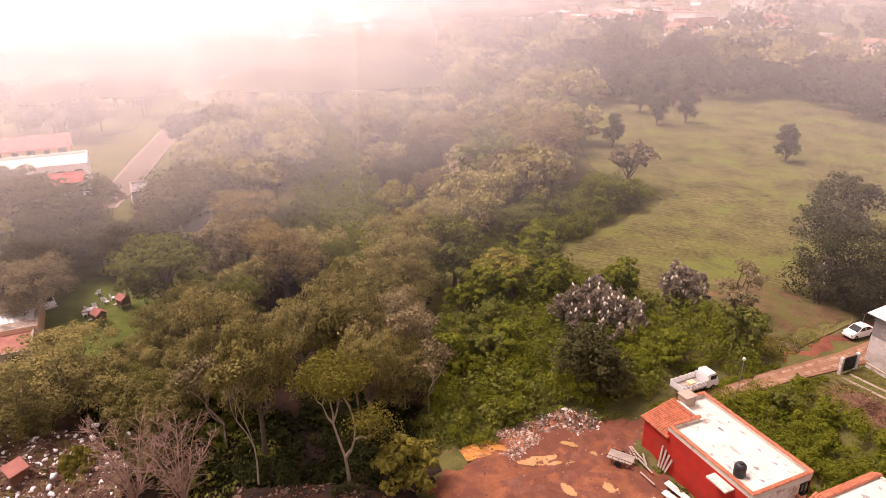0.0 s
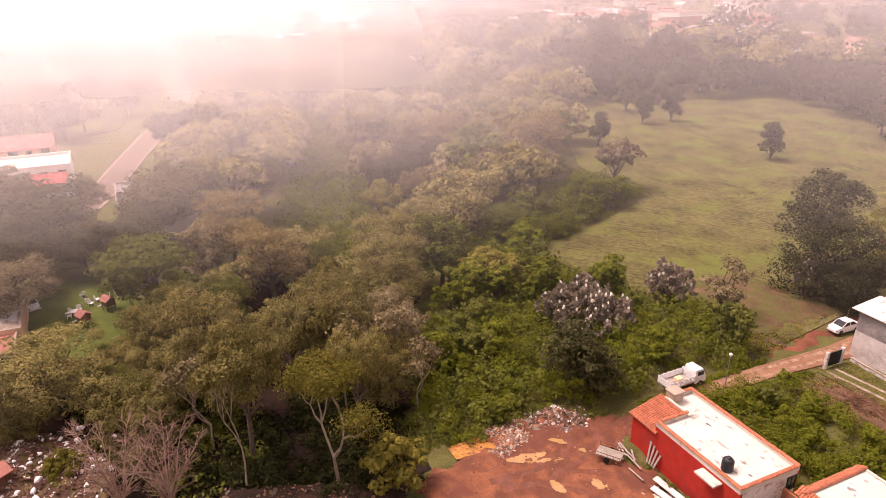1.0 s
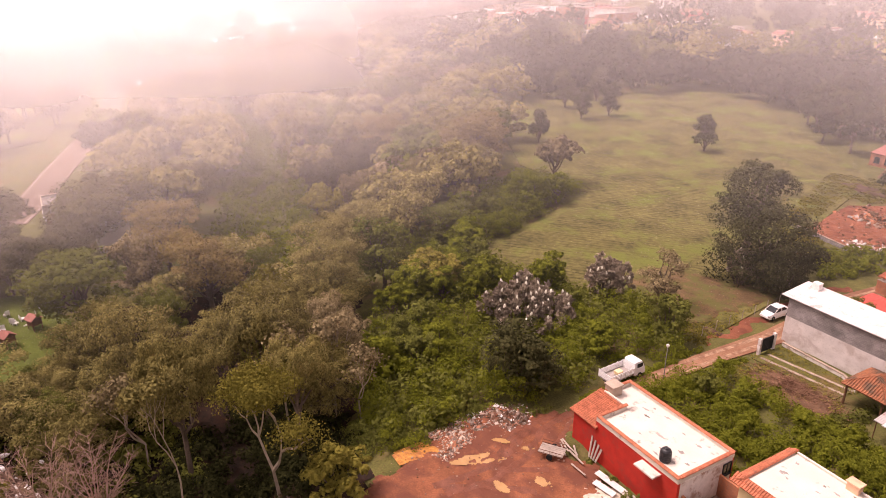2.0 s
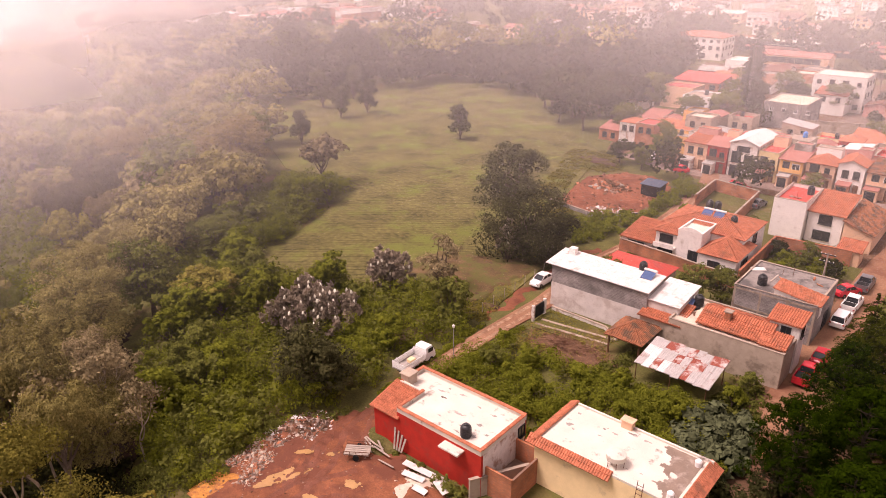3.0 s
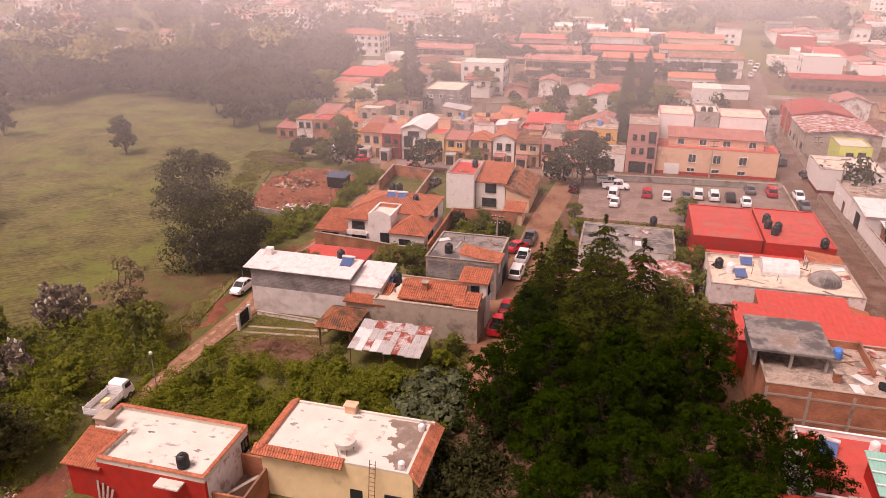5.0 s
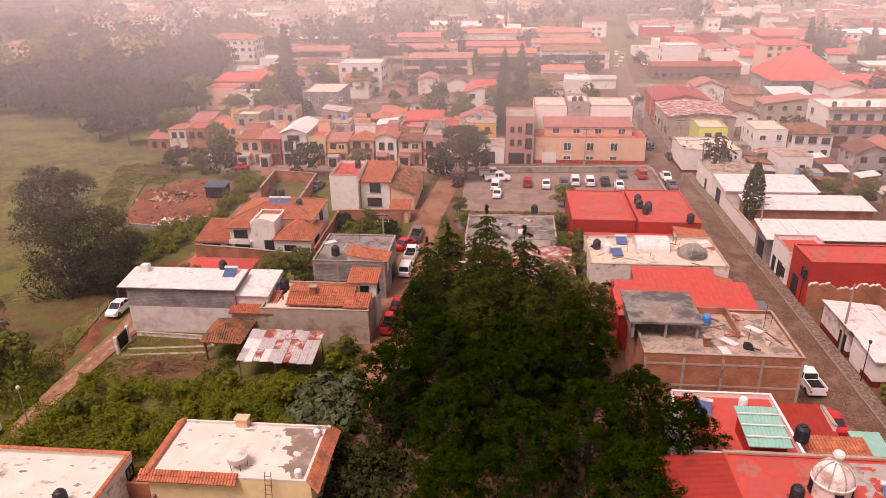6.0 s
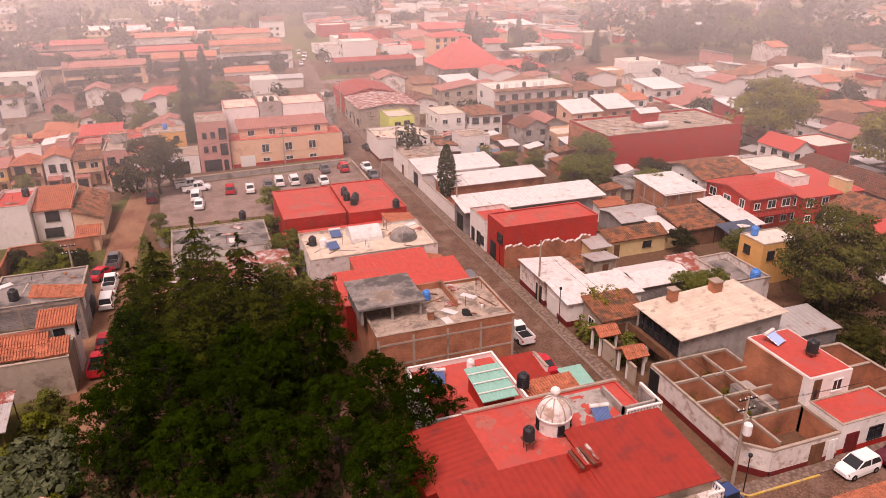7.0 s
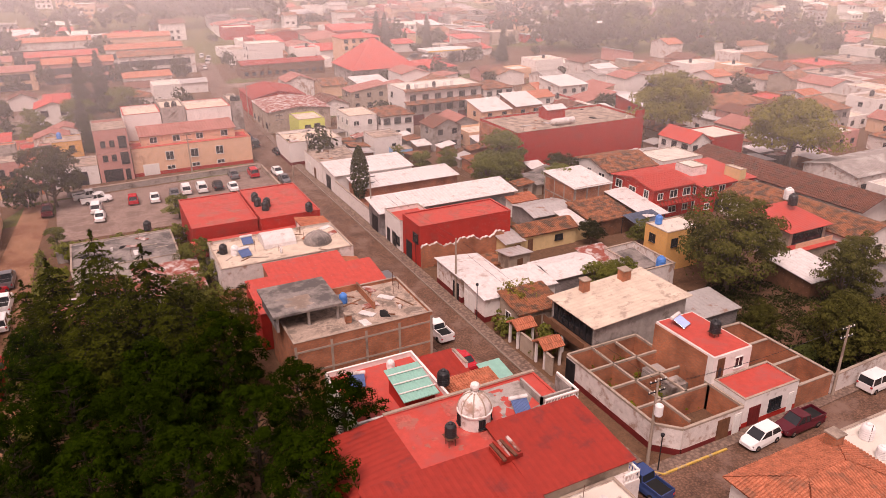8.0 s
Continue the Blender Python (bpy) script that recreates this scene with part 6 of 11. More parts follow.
# packed small homes of the quarter behind them: flat roofs, tiles and sheds pushed together
rq = random.Random(64)
yq = 159.5
while yq < 182:
    xq = -86.0 + (yq - 159) * 0.1 + rq.uniform(0, 3)
    dq = rq.uniform(5.0, 6.6)
    while xq < -9:
        wq = rq.uniform(4.2, 7.0)
        hq = rq.choice((2.8, 3.0, 3.2, 5.2, 5.4))
        rfq, rmq = rq.choice((("flat", "roof_red"), ("flat", "roof_pink"), ("flat", "roof_old"), ("shed_n", "roof_pink"), ("shed_n", "tile"), ("gable_x", "tile"), ("gable_y", "roof_pink"), ("hip", "tile"), ("shed_e", "white_sheet"), ("flat", "roof_sand"), ("shed_w", "tin")))
        wl = rq.choice(("red_wall", "peach_wall", "white_wall", "old_white", "brick", "pink_wall", "cream_wall", "render_tan", "orange_wall"))
        y0 = yq + rq.uniform(-0.5, 0.6)
        if y0 > 159.6 or not (-60 < xq < -8):
            words = {"roof_red": "red", "roof_pink": "faded red", "roof_old": "weathered grey", "tile": "orange tiled", "white_sheet": "pale metal", "roof_sand": "sand-coloured", "tin": "grey metal"}[rmq]
            B("quarter_house", f"small {'two-storey' if hq > 4 else 'low'} home with a {words} roof in a packed quarter", xq, y0, xq + wq, y0 + dq, hq, wl, rfq, rmq, rise=rq.uniform(0.6, 1.2), over=0.15, tiles=False, parapet=rq.choice((0.2, 0.5, 0.8)),
              openings=(("S", wq * 0.3, hq - 2.0, 1.0, 1.2, "dark"), ("S", wq * 0.72, hq - 2.0, 0.9, 1.2, "dark")), group="quarter houses")
            if rq.random() < 0.45 and rfq == "flat":
                tank(xq + wq * rq.uniform(0.3, 0.7), y0 + dq * 0.7, hq + 0.06, rq.choice(("black_plastic", "black_plastic", "blue_plastic")), 0.9)
        xq += wq + rq.choice((0.05, 0.1, 0.6, 1.6))
    yq += dq + rq.uniform(0.1, 0.9)
B("school_wall_block", "windowless grey block hall", -58.0, 199.5, -47.5, 214.0, 6.4, "block", "flat", "roof_sand", parapet=0.3, openings=[("S", 2 + i * 3, 4.4, 0.8, 0.8, "window") for i in range(4)], category="hall")
wall_run("yard_wall", "long tan wall of a walled schoolyard", [(-47.4, 199.6), (-34, 204), (-16, 206)], 3.0, "render_tan")
patch("school_yard", "pale bare concrete court behind a long wall", [(-47, 201), (-16, 207.5), (-14, 230), (-41, 231)], 0.1, "pavement", "court")
B("white_villa", "white three-storey house with roof terraces", -55.0, 232.0, -41.0, 243.0, 9.6, "white_wall", "flat", "roof_white", auto=("SE", 3, 3, "dark"))
B("villa_annex", "white annex with an orange tiled roof", -52.0, 225.0, -44.0, 231.6, 5.6, "white_wall", "shed_n", "tile", rise=1.2, auto=("S", 2, 3, "dark"))
B("brick_house", "two-storey brick house with a red roof", -92.0, 220.0, -78.0, 231.0, 6.2, "brick", "shed_n", "roof_red", rise=1.2, tiles=False, auto=("SE", 2, 3, "dark"))
B("hill_villa", "white three-storey villa with a pink tiled roof", -132.0, 308.0, -110.0, 322.0, 8.6, "white_wall", "hip", "tile", rise=2.0, auto=("SE", 3, 3, "dark"), z0=0.6)
B("pavilion", "white open rooftop pavilion with a red roof", -23.5, 166.0, -15.5, 172.5, 6.4, "white_wall", "shed_n", "roof_red", rise=1.0, tiles=False, auto=("S", 2, 2.4, "dark"))
B("house", "white gabled house with a red roof", -12.6, 206.0, -4.0, 216.0, 5.6, "white_wall", "gable_y", "roof_red", rise=1.6, tiles=False, auto=("SE", 2, 3, "dark"))
# far shopping rows with long red roofs; wide dark panes stand in for shaded galleries
for i, (x, y, w, d, h, rm) in enumerate(((-40, 272, 26, 9, 6.2, "roof_red"), (-12, 280, 22, 9, 6.8, "tile"), (12, 286, 26, 10, 7.0, "roof_red"), (-52, 300, 30, 9, 6.2, "roof_red"), (-18, 304, 24, 9, 6.6, "roof_red"), (9, 310, 28, 10, 7.0, "tile"),
                                        (-90, 296, 24, 9, 6.0, "roof_red"), (-60, 330, 30, 10, 7.5, "roof_red"), (-25, 336, 30, 10, 8.5, "tile"), (10, 338, 26, 10, 8.5, "tile"), (-120, 345, 60, 8, 4.0, "roof_white"))):
    B("gallery_row", "long two-storey shop row with galleries and a reddish roof", x, y, x + w, y + d, h, ("peach_wall", "pink_wall", "old_white")[i % 3], "gable_x" if rm != "roof_white" else "shed_n", ("roof_pink", "roof_faded", "tile_old")[i % 3] if rm == "roof_red" else rm, rise=1.5, tiles=False, group="shop rows", category="shops",
      openings=[("S", 1.8 + k * 3.0, z, 2.7, 1.9, "dark") for k in range(int((w - 1) / 3.0)) for z in (0.3, 3.5)])
B("orange_roofed_shop", "low white shop with a bright orange roof", 11.5, 262.0, 26.5, 269.0, 3.2, "white_wall", "shed_n", "tile", rise=1.0, tiles=False, auto=("S", 1, 3, "dark"))
B("white_shed", "low shed with a pale grey roof", 20.0, 243.0, 35.0, 251.0, 3.2, "white_wall", "gable_x", "tin", rise=0.8, tiles=False)
B("arcade", "long market arcade with a curved brown roof edge", 50.0, 262.0, 80.0, 272.0, 4.6, "wood", "gable_x", "roof_dark_red", rise=1.0, tiles=False, category="shops", auto=("S", 1, 2.6, "dark"))
B("white_block", "plain white three-storey block", 57.0, 282.0, 70.0, 292.0, 9.0, "white_wall", "flat", "roof_white", auto=("W", 3, 4, "dark"))
B("flats", "four-storey pinkish flats with window bands", 92.0, 276.0, 108.0, 288.0, 10.0, "peach_wall", "hip", "roof_red", rise=1.5, tiles=False, auto=("S", 4, 3, "dark"))

# worn and mended patches on the roofs
worn_patch(dome_house, 8.2, 1.9, 13.2, 7.2, 5.262, "concrete", "bare grey cement where the red coat is worn off", 3, 0.0)
worn_patch(dome_house, 0.4, 0.5, 8.2, 7.2, 5.263, "roof_faded", "faded patches of the red coat", 5, 0.42)

for th, rx0, ry0, rx1, ry1, z, key in ((red, 3.6, 0.5, 12.4, 6.2, 4.426, 21), (yel, 1.0, 1.0, 9.5, 6.0, 4.756, 22)):
    rq3 = random.Random(key)
    for _ in range(14):
        cx, cy, sz = rq3.uniform(rx0, rx1), rq3.uniform(ry0, ry1), rq3.uniform(0.12, 0.42)
        bm = bmesh.new()
        ring_pts = [(cx + sz * (1 + 0.5 * math.sin(2 * t + cx * 9)) * rq3.uniform(0.6, 1.3) * math.cos(t), cy + 0.5 * sz * rq3.uniform(0.5, 1.3) * math.sin(t), z) for t in [k * 0.57 for k in range(11)]]
        bm.faces.new([bm.verts.new(q) for q in ring_pts]); part("bare_spot", bm, "concrete", th, "spot where the white coat has flaked off")

# things round the vacant lot
B("dark_shed", "dark boxy shed at the edge of the vacant lot", -56.4, 125.6, -52.8, 128.6, 2.4, "dark_metal", "shed_n", "tarp", rise=0.3, tiles=False, category="shed")
wall_run("block_wall", "low concrete block wall along the vacant lot", [(-68.2, 111.4), (-56.9, 109.2), (-51.6, 114.6)], 0.6, "block")
wall_run("red_wall_run", "sloping red boundary wall below the dark trees", [(-84.5, 172.5), (-79, 166.5), (-72, 160)], 3.0, "red_wall", cap="red_wall")
for x, y, z, mx, seed in ((10.2, 105.2, 4.66, (9.0, 14.0), 11), (19.8, 103.6, 5.06, (8.6, 15.0), 12), (38.2, 87.6, 6.06, (14.4, 5.6), 13)):
    th = thing("roof_patch", "pale sun-bleached patches on a red flat roof", "roof coat", "roof patches", at=(x, y, 0))
    worn_patch(th, 0.5, 0.5, mx[0] - 0.4, mx[1] - 0.4, z, "roof_faded", "", seed, 0.3, "faded_coat")
# ---------------------------------------------------------------- plants
def leaves_mesh(name, centres, normals, sizes, material, rng, fold=0.25, stretch=1.0, jit=0.45, wide=0.62, along=None):
    """Many small leaf clumps, each a bent blade of two triangles that leans about its outward direction."""
    n = len(centres)
    c, nn, s = np.asarray(centres, float), np.asarray(normals, float), np.asarray(sizes, float)[:, None]
    nn = nn + rng.normal(0, jit, (n, 3))
    nn /= np.linalg.norm(nn, axis=1, keepdims=True) + 1e-9
    t = np.cross(nn, rng.normal(0, 1, (n, 3))) if along is None else np.asarray(along, float)
    t /= np.linalg.norm(t, axis=1, keepdims=True) + 1e-9
    b = np.cross(nn, t)
    b /= np.linalg.norm(b, axis=1, keepdims=True) + 1e-9
    k = rng.uniform(0.7, 1.3, (n, 4, 1))
    a = c + t * s * k[:, 0] * stretch
    d = c - t * s * k[:, 1] * stretch
    e = c + b * s * wide * k[:, 2] - nn * s * fold
    f = c - b * s * wide * k[:, 3] - nn * s * fold
    verts = np.stack([a, e, d, f], 1).reshape(-1, 3)
    i = np.arange(n)[:, None] * 4
    faces = np.concatenate([i + [0, 1, 2], i + [0, 2, 3]], 1).reshape(-1, 3)
    me = bpy.data.meshes.new(name)
    me.vertices.add(len(verts)); me.vertices.foreach_set("co", verts.ravel())
    me.loops.add(faces.size); me.loops.foreach_set("vertex_index", faces.ravel().astype(np.int32))
    me.polygons.add(len(faces)); me.polygons.foreach_set("loop_start", np.arange(0, faces.size, 3, dtype=np.int32))
    me.update(); me.validate()
    me.materials.append(M[material])
    return me


def on_blob(rng, n, centre, radii, low=-0.35, fill=0.25):
    """Points in the skin of a lumpy ellipsoid, and their outward directions."""
    v = rng.normal(0, 1, (n * 2, 3))
    v /= np.linalg.norm(v, axis=1, keepdims=True)
    v = v[v[:, 2] > low][:n]
    ph = rng.uniform(0, 6.28, 6)
    lump = 1 + 0.13 * np.sin(5 * v[:, 0] + ph[0]) * np.sin(4 * v[:, 1] + ph[1]) + 0.12 * np.sin(7 * v[:, 2] + ph[2] + 3 * v[:, 0]) + 0.06 * np.sin(11 * v[:, 1] + ph[3])
    r = (1 - fill * rng.random(len(v)) ** 2) * lump
    return np.asarray(centre) + v * r[:, None] * np.asarray(radii), v


def limb(bm, a, b, ra, rb, rnd, bend=0.12, n=6, segs=3):
    a, b = Vector(a), Vector(b)
    pts = [a.lerp(b, i / segs) + (Vector((rnd.uniform(-1, 1), rnd.uniform(-1, 1), rnd.uniform(-1, 1))) * bend * (b - a).length / segs if 0 < i < segs else Vector()) for i in range(segs + 1)]
    for i in range(segs):
        tube(bm, pts[i], pts[i + 1], ra + (rb - ra) * i / segs, ra + (rb - ra) * (i + 1) / segs, n)
    return pts


def broad_tree(seed, h, r, leaf, n=2600, size=0.42, blobs=8, trunk="bark", flat=0.75, gap=0.3, lift=0.42, low=0.5, sub=9, dense=1.0):
    """Meshes of a broad-leaved tree: a tapered trunk with limbs, and a crown of leafy clumps that sit on several lumps, with dark hollows between."""
    rng, rnd = np.random.default_rng(seed), random.Random(seed)
    bm = bmesh.new()
    limb(bm, (0, 0, -1.0), (0, 0, h * lift), 0.035 * h, 0.022 * h, rnd, 0.06)
    lumps = []
    for i in range(blobs):
        a = 2 * math.pi * i / max(1, blobs - 1) * (1.0 if blobs < 9 else 2.4) + rnd.uniform(-0.3, 0.3)
        rad = 0 if i == blobs - 1 else r * rnd.uniform(0.36, 0.7)
        br = r * rnd.uniform(0.32, 0.5) * dense
        cz = h * (0.8 if i == blobs - 1 else rnd.uniform(low, 0.8))
        c = (rad * math.cos(a), rad * math.sin(a), min(cz, h - br * flat))
        lumps.append((np.array(c), np.array((br, br, br * flat))))
        limb(bm, (0, 0, h * lift * rnd.uniform(0.6, 1.0)), (c[0] * 0.85, c[1] * 0.85, c[2]), 0.016 * h, 0.004 * h, rnd, 0.2, 5)
    clumps = []
    for k, (c, rad) in enumerate(lumps):
        p, v = on_blob(rng, sub, c, rad, low=-0.25, fill=0.12)
        for q, d in zip(p, v):
            if not any(m != k and (((q - c2) / r2) ** 2).sum() < 0.6 for m, (c2, r2) in enumerate(lumps)):
                clumps.append((q, d, rad[0] * rng.uniform(0.3, 0.54)))
    pts, nor, sz = [], [], []
    per = max(6, int(n * 0.82 / len(clumps)))
    for q, d, cr in clumps:
        p, v = on_blob(rng, per, q, (cr, cr, cr * 0.8), low=-0.3, fill=gap)
        pts.append(p); nor.append(v + d * 0.35); sz.append(rng.uniform(0.6, 1.25, len(p)) * size)
    for c, rad in lumps:
        p, v = on_blob(rng, int(n * 0.18 / blobs), c, rad * 0.74, low=-0.6, fill=0.5)
        pts.append(p); nor.append(v); sz.append(rng.uniform(0.9, 1.6, len(p)) * size)
    p, v = np.concatenate(pts), np.concatenate(nor)
    crown = leaves_mesh("crown", p, v + [0, 0, 0.3], np.concatenate(sz), leaf, rng, jit=0.32)
    return mesh_of("trunk", bm, trunk), crown


def sparse_tree(seed, h, r, leaf, n=1100, trunk="bark_pale", size=0.3, fork=0.24, wide_by=0.95, thick=0.015, depth=4, leaf_low=0.0):
    """A tree whose pale forking limbs show through a thin crown."""
    rng, rnd = np.random.default_rng(seed), random.Random(seed)
    bm = bmesh.new()
    tips = []

    def grow(p, d, L, rad, depth):
        q = p + d * L
        limb(bm, p, q, rad, rad * 0.68, rnd, 0.2, 4, 2)
        if depth == 0:
            tips.append(q)
            return
        for _ in range(rnd.choice((2, 3))):
            nd = (d + Vector((rnd.uniform(-1, 1), rnd.uniform(-1, 1), rnd.uniform(-0.1, 0.6))) * wide_by).normalized()
            grow(q, nd, L * rnd.uniform(0.62, 0.8), rad * 0.62, depth - 1)

    grow(Vector((0, 0, -1)), Vector((0.05, 0, 1)), h * fork, thick * h, depth)
    hi = max(t.z for t in tips)
    wide = max(math.hypot(t.x, t.y) for t in tips)
    for v in bm.verts:
        v.co = Vector((v.co.x * r / wide * 0.9, v.co.y * r / wide * 0.9, v.co.z * (h * 0.95) / hi if v.co.z > 0 else v.co.z))
    tips = [Vector((t.x * r / wide * 0.9, t.y * r / wide * 0.9, t.z * h * 0.95 / hi)) for t in tips]
    crown = None
    if leaf:
        pts, nor = [], []
        leafy = [t for t in tips if t.z > leaf_low * h]
        for t in leafy:
            p, v = on_blob(rng, max(4, n // len(leafy)), t, (r * 0.27, r * 0.27, r * 0.2), low=-0.6, fill=0.7)
            pts.append(p); nor.append(v)
        p, v = np.concatenate(pts), np.concatenate(nor)
        crown = leaves_mesh("crown", p, v, rng.uniform(0.6, 1.2, len(p)) * size, leaf, rng)
    else:
        for t in tips:
            for _ in range(3):
                e = t + Vector((rnd.uniform(-1, 1), rnd.uniform(-1, 1), rnd.uniform(0.1, 1.2))) * r * 0.24
                tube(bm, t, e, 0.011, 0.005, 3)
                for _ in range(2):
                    s = t.lerp(e, rnd.uniform(0.3, 0.9))
                    tube(bm, s, s + Vector((rnd.uniform(-1, 1), rnd.uniform(-1, 1), rnd.uniform(0, 1))) * r * 0.12, 0.008, 0.005, 3)
    return mesh_of("trunk", bm, trunk), crown


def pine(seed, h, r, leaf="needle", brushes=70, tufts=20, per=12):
    """A pine: a dense rounded dome of upturned branch ends, each a cushion of needle tufts, with dark clefts between them."""
    rng, rnd = np.random.default_rng(seed), random.Random(seed)
    bm = bmesh.new()
    limb(bm, (0, 0, -1), (0, 0, h * 0.9), 0.25, 0.06, rnd, 0.03)
    pts, nor, sz = [], [], []
    lean = rnd.uniform(0, 6.28)
    for i in range(brushes):
        s = (i + 0.5) / brushes
        a = i * 2.39996 + rnd.uniform(-0.4, 0.4)
        rad = r * max(0.02, 1 - s ** 2.2) ** 0.55 * (0.84 + 0.16 * math.sin(3 * a + lean + 4 * s)) * rnd.uniform(0.6, 1.12)
        c = np.array((rad * math.cos(a), rad * math.sin(a), h * (0.28 + 0.68 * s) + rnd.uniform(-0.5, 0.4)))
        cr = rnd.uniform(0.6, 0.98) * (1.0 - 0.15 * s)
        tube(bm, (0, 0, max(0.5, c[2] - 0.4 * rad - 0.3)), c * [0.6, 0.6, 1] - [0, 0, 0.5], 0.07, 0.03, 4)
        t, d = on_blob(rng, tufts, c, (cr, cr, cr), low=-0.3, fill=0.1)
        for q, e in zip(t, d):
            tr = rng.uniform(0.2, 0.34)
            p, v = on_blob(rng, per, q, (tr, tr, tr), low=-0.2, fill=0.15)
            pts.append(p); nor.append(v * 0.7 + e * 0.7 + [0, 0, 0.25]); sz.append(rng.uniform(0.10, 0.17, len(p)))
    crown = leaves_mesh("crown", np.concatenate(pts), np.concatenate(nor), np.concatenate(sz), leaf, rng, fold=0.15, stretch=1.2, jit=0.2, wide=0.4)
    return mesh_of("trunk", bm, "bark_dark"), crown


def fir(seed, h, r, leaf="needle_yellow", layers=24, size=0.28):
    """A tall conifer of drooping layered boughs, each a flat spray with a paler hanging tip."""
    rng, rnd = np.random.default_rng(seed), random.Random(seed)
    bm = bmesh.new()
    limb(bm, (0, 0, -1), (0, 0, h * 0.97), 0.28, 0.03, rnd, 0.01, 6, 4)
    pts, nor, sz = [], [], []
    for i in range(layers):
        s = i / (layers - 1)
        z = h * (0.08 + 0.9 * s)
        L = r * (1 - s) ** 0.62 * rnd.uniform(0.85, 1.1) + 0.15
        m = int(7 * (1 - s)) + 6
        a0 = rnd.uniform(0, 6.28)
        for j in range(m):
            a = a0 + 2 * math.pi * (j + rnd.uniform(-0.3, 0.3)) / m
            ln = L * rnd.uniform(0.6, 1.2)
            zj = z + rnd.uniform(-0.5, 0.5) * h * 0.9 / layers
            k = 16 + int(120 * ln / r)
            u = rng.random(k) ** 0.75
            side = rng.uniform(-1, 1, k) * (0.12 + 0.30 * np.sin(np.pi * np.clip(u, 0.05, 0.95))) * ln
            x = u * ln
            px, py = x * math.cos(a) - side * math.sin(a), x * math.sin(a) + side * math.cos(a)
            pz = zj + 0.24 * ln * u - 0.46 * ln * u ** 2.2 - np.abs(side) * 0.45 + rng.normal(0, 0.05, k)
            pts.append(np.stack([px, py, pz], 1))
            nor.append(np.stack([np.full(k, math.cos(a)) * 0.5, np.full(k, math.sin(a)) * 0.5, np.ones(k)], 1))
            sz.append(rng.uniform(0.6, 1.2, k) * size)
            tube(bm, (0, 0, zj), (ln * 0.8 * math.cos(a), ln * 0.8 * math.sin(a), zj - 0.1 * ln), 0.04, 0.012, 3)
    p, v = np.concatenate(pts), np.concatenate(nor)
    crown = leaves_mesh("crown", p, v, np.concatenate(sz), leaf, rng, fold=0.1, stretch=1.4, jit=0.25, wide=0.5)
    return mesh_of("trunk", bm, "bark_dark"), crown


def cypress(seed, h, r, leaf="leaf_dark", n=1500, size=0.3):
    rng = np.random.default_rng(seed)
    u = rng.random(n)
    a = rng.uniform(0, 6.28, n)
    rr = r * (np.sin(np.pi * np.clip(u * 0.86 + 0.12, 0, 1)) ** 0.7) * rng.uniform(0.75, 1.1, n)
    p = np.stack([rr * np.cos(a), rr * np.sin(a), 0.5 + u * (h - 0.5)], 1)
    v = np.stack([np.cos(a), np.sin(a), np.full(n, 0.5)], 1)
    crown = leaves_mesh("crown", p, v, rng.uniform(0.6, 1.2, n) * size, leaf, rng)
    bm = bmesh.new(); tube(bm, (0, 0, -0.8), (0, 0, h * 0.85), 0.2, 0.04)
    return mesh_of("trunk", bm, "bark"), crown


def plant(name, meshes, label, category, x, y, z=None, s=1.0, rz=0.0, group="", sz=1.0, thin=1.0):
    th = thing(name, label, category, group)
    th.matrix_basis = Matrix.LocRotScale((x, y, height(x, y) if z is None else z), Euler((0, 0, rz)), (s * thin, s * thin, s * sz))
    for nm, me in zip(("trunk", "crown"), meshes):
        if me:
            ob = new(nm, me)
            ob.parent = th
    return th


rr = random.Random(7)
KINDS = {}
for i, (leaf, h, r) in enumerate((("leaf_olive", 11, 5.0), ("leaf_green", 11, 5.0), ("leaf_grey", 10.5, 4.6), ("leaf_olive", 12.5, 4.8), ("leaf_dark", 10, 4.8), ("leaf_green", 12, 4.4), ("leaf_yellow", 10, 4.0))):
    KINDS[i] = (broad_tree(20 + i, h, r, leaf, 5600, 0.245, 16, flat=0.85, low=0.3, lift=0.3), leaf)
FINE = {i: (broad_tree(80 + i, h, r, leaf, 17000, 0.115, 17, flat=0.85, low=0.3, lift=0.3, gap=0.4), leaf) for i, (leaf, h, r) in enumerate((("leaf_olive", 11.5, 5.0), ("leaf_olive", 10.5, 4.8), ("leaf_grey", 11, 4.8), ("leaf_green", 10, 4.6)))}
YOUNG = {i: (broad_tree(90 + i, 6.0, 2.6, leaf, 2600, 0.2, 9, flat=0.95, low=0.3, lift=0.2, gap=0.4), leaf) for i, leaf in enumerate(("leaf_bright", "leaf_yellow", "leaf_green"))}
FARK = {i: (broad_tree(60 + i, 11, 5.0, leaf, 1500, 0.55, 9, flat=0.85, low=0.35, lift=0.3), leaf) for i, leaf in enumerate(("leaf_olive", "leaf_green", "leaf_dark", "leaf_grey"))}
WORDS = {"leaf_olive": "broad-leaved tree with dull olive foliage", "leaf_green": "dense green broad-leaved tree in the wood", "leaf_grey": "greyish thin-leaved tree with brown twigs", "leaf_dark": "dark dense evergreen tree", "leaf_yellow": "tree with yellowish green foliage"}
ROAD_W = [(-140, -7), (-152, -2.6), (-171, 2.6), (-195, 9.8), (-222, 18.6), (-262, 25), (-330, 34), (-420, 40)]
FIELD = [(-50, 70), (-62, 68.5), (-70, 62), (-87, 58.5), (-101, 93), (-124, 93), (-151, 107), (-178, 109), (-179, 147), (-172, 172), (-163, 196), (-134, 190), (-92, 160), (-77, 148), (-66, 112), (-58, 96), (-52, 84)]
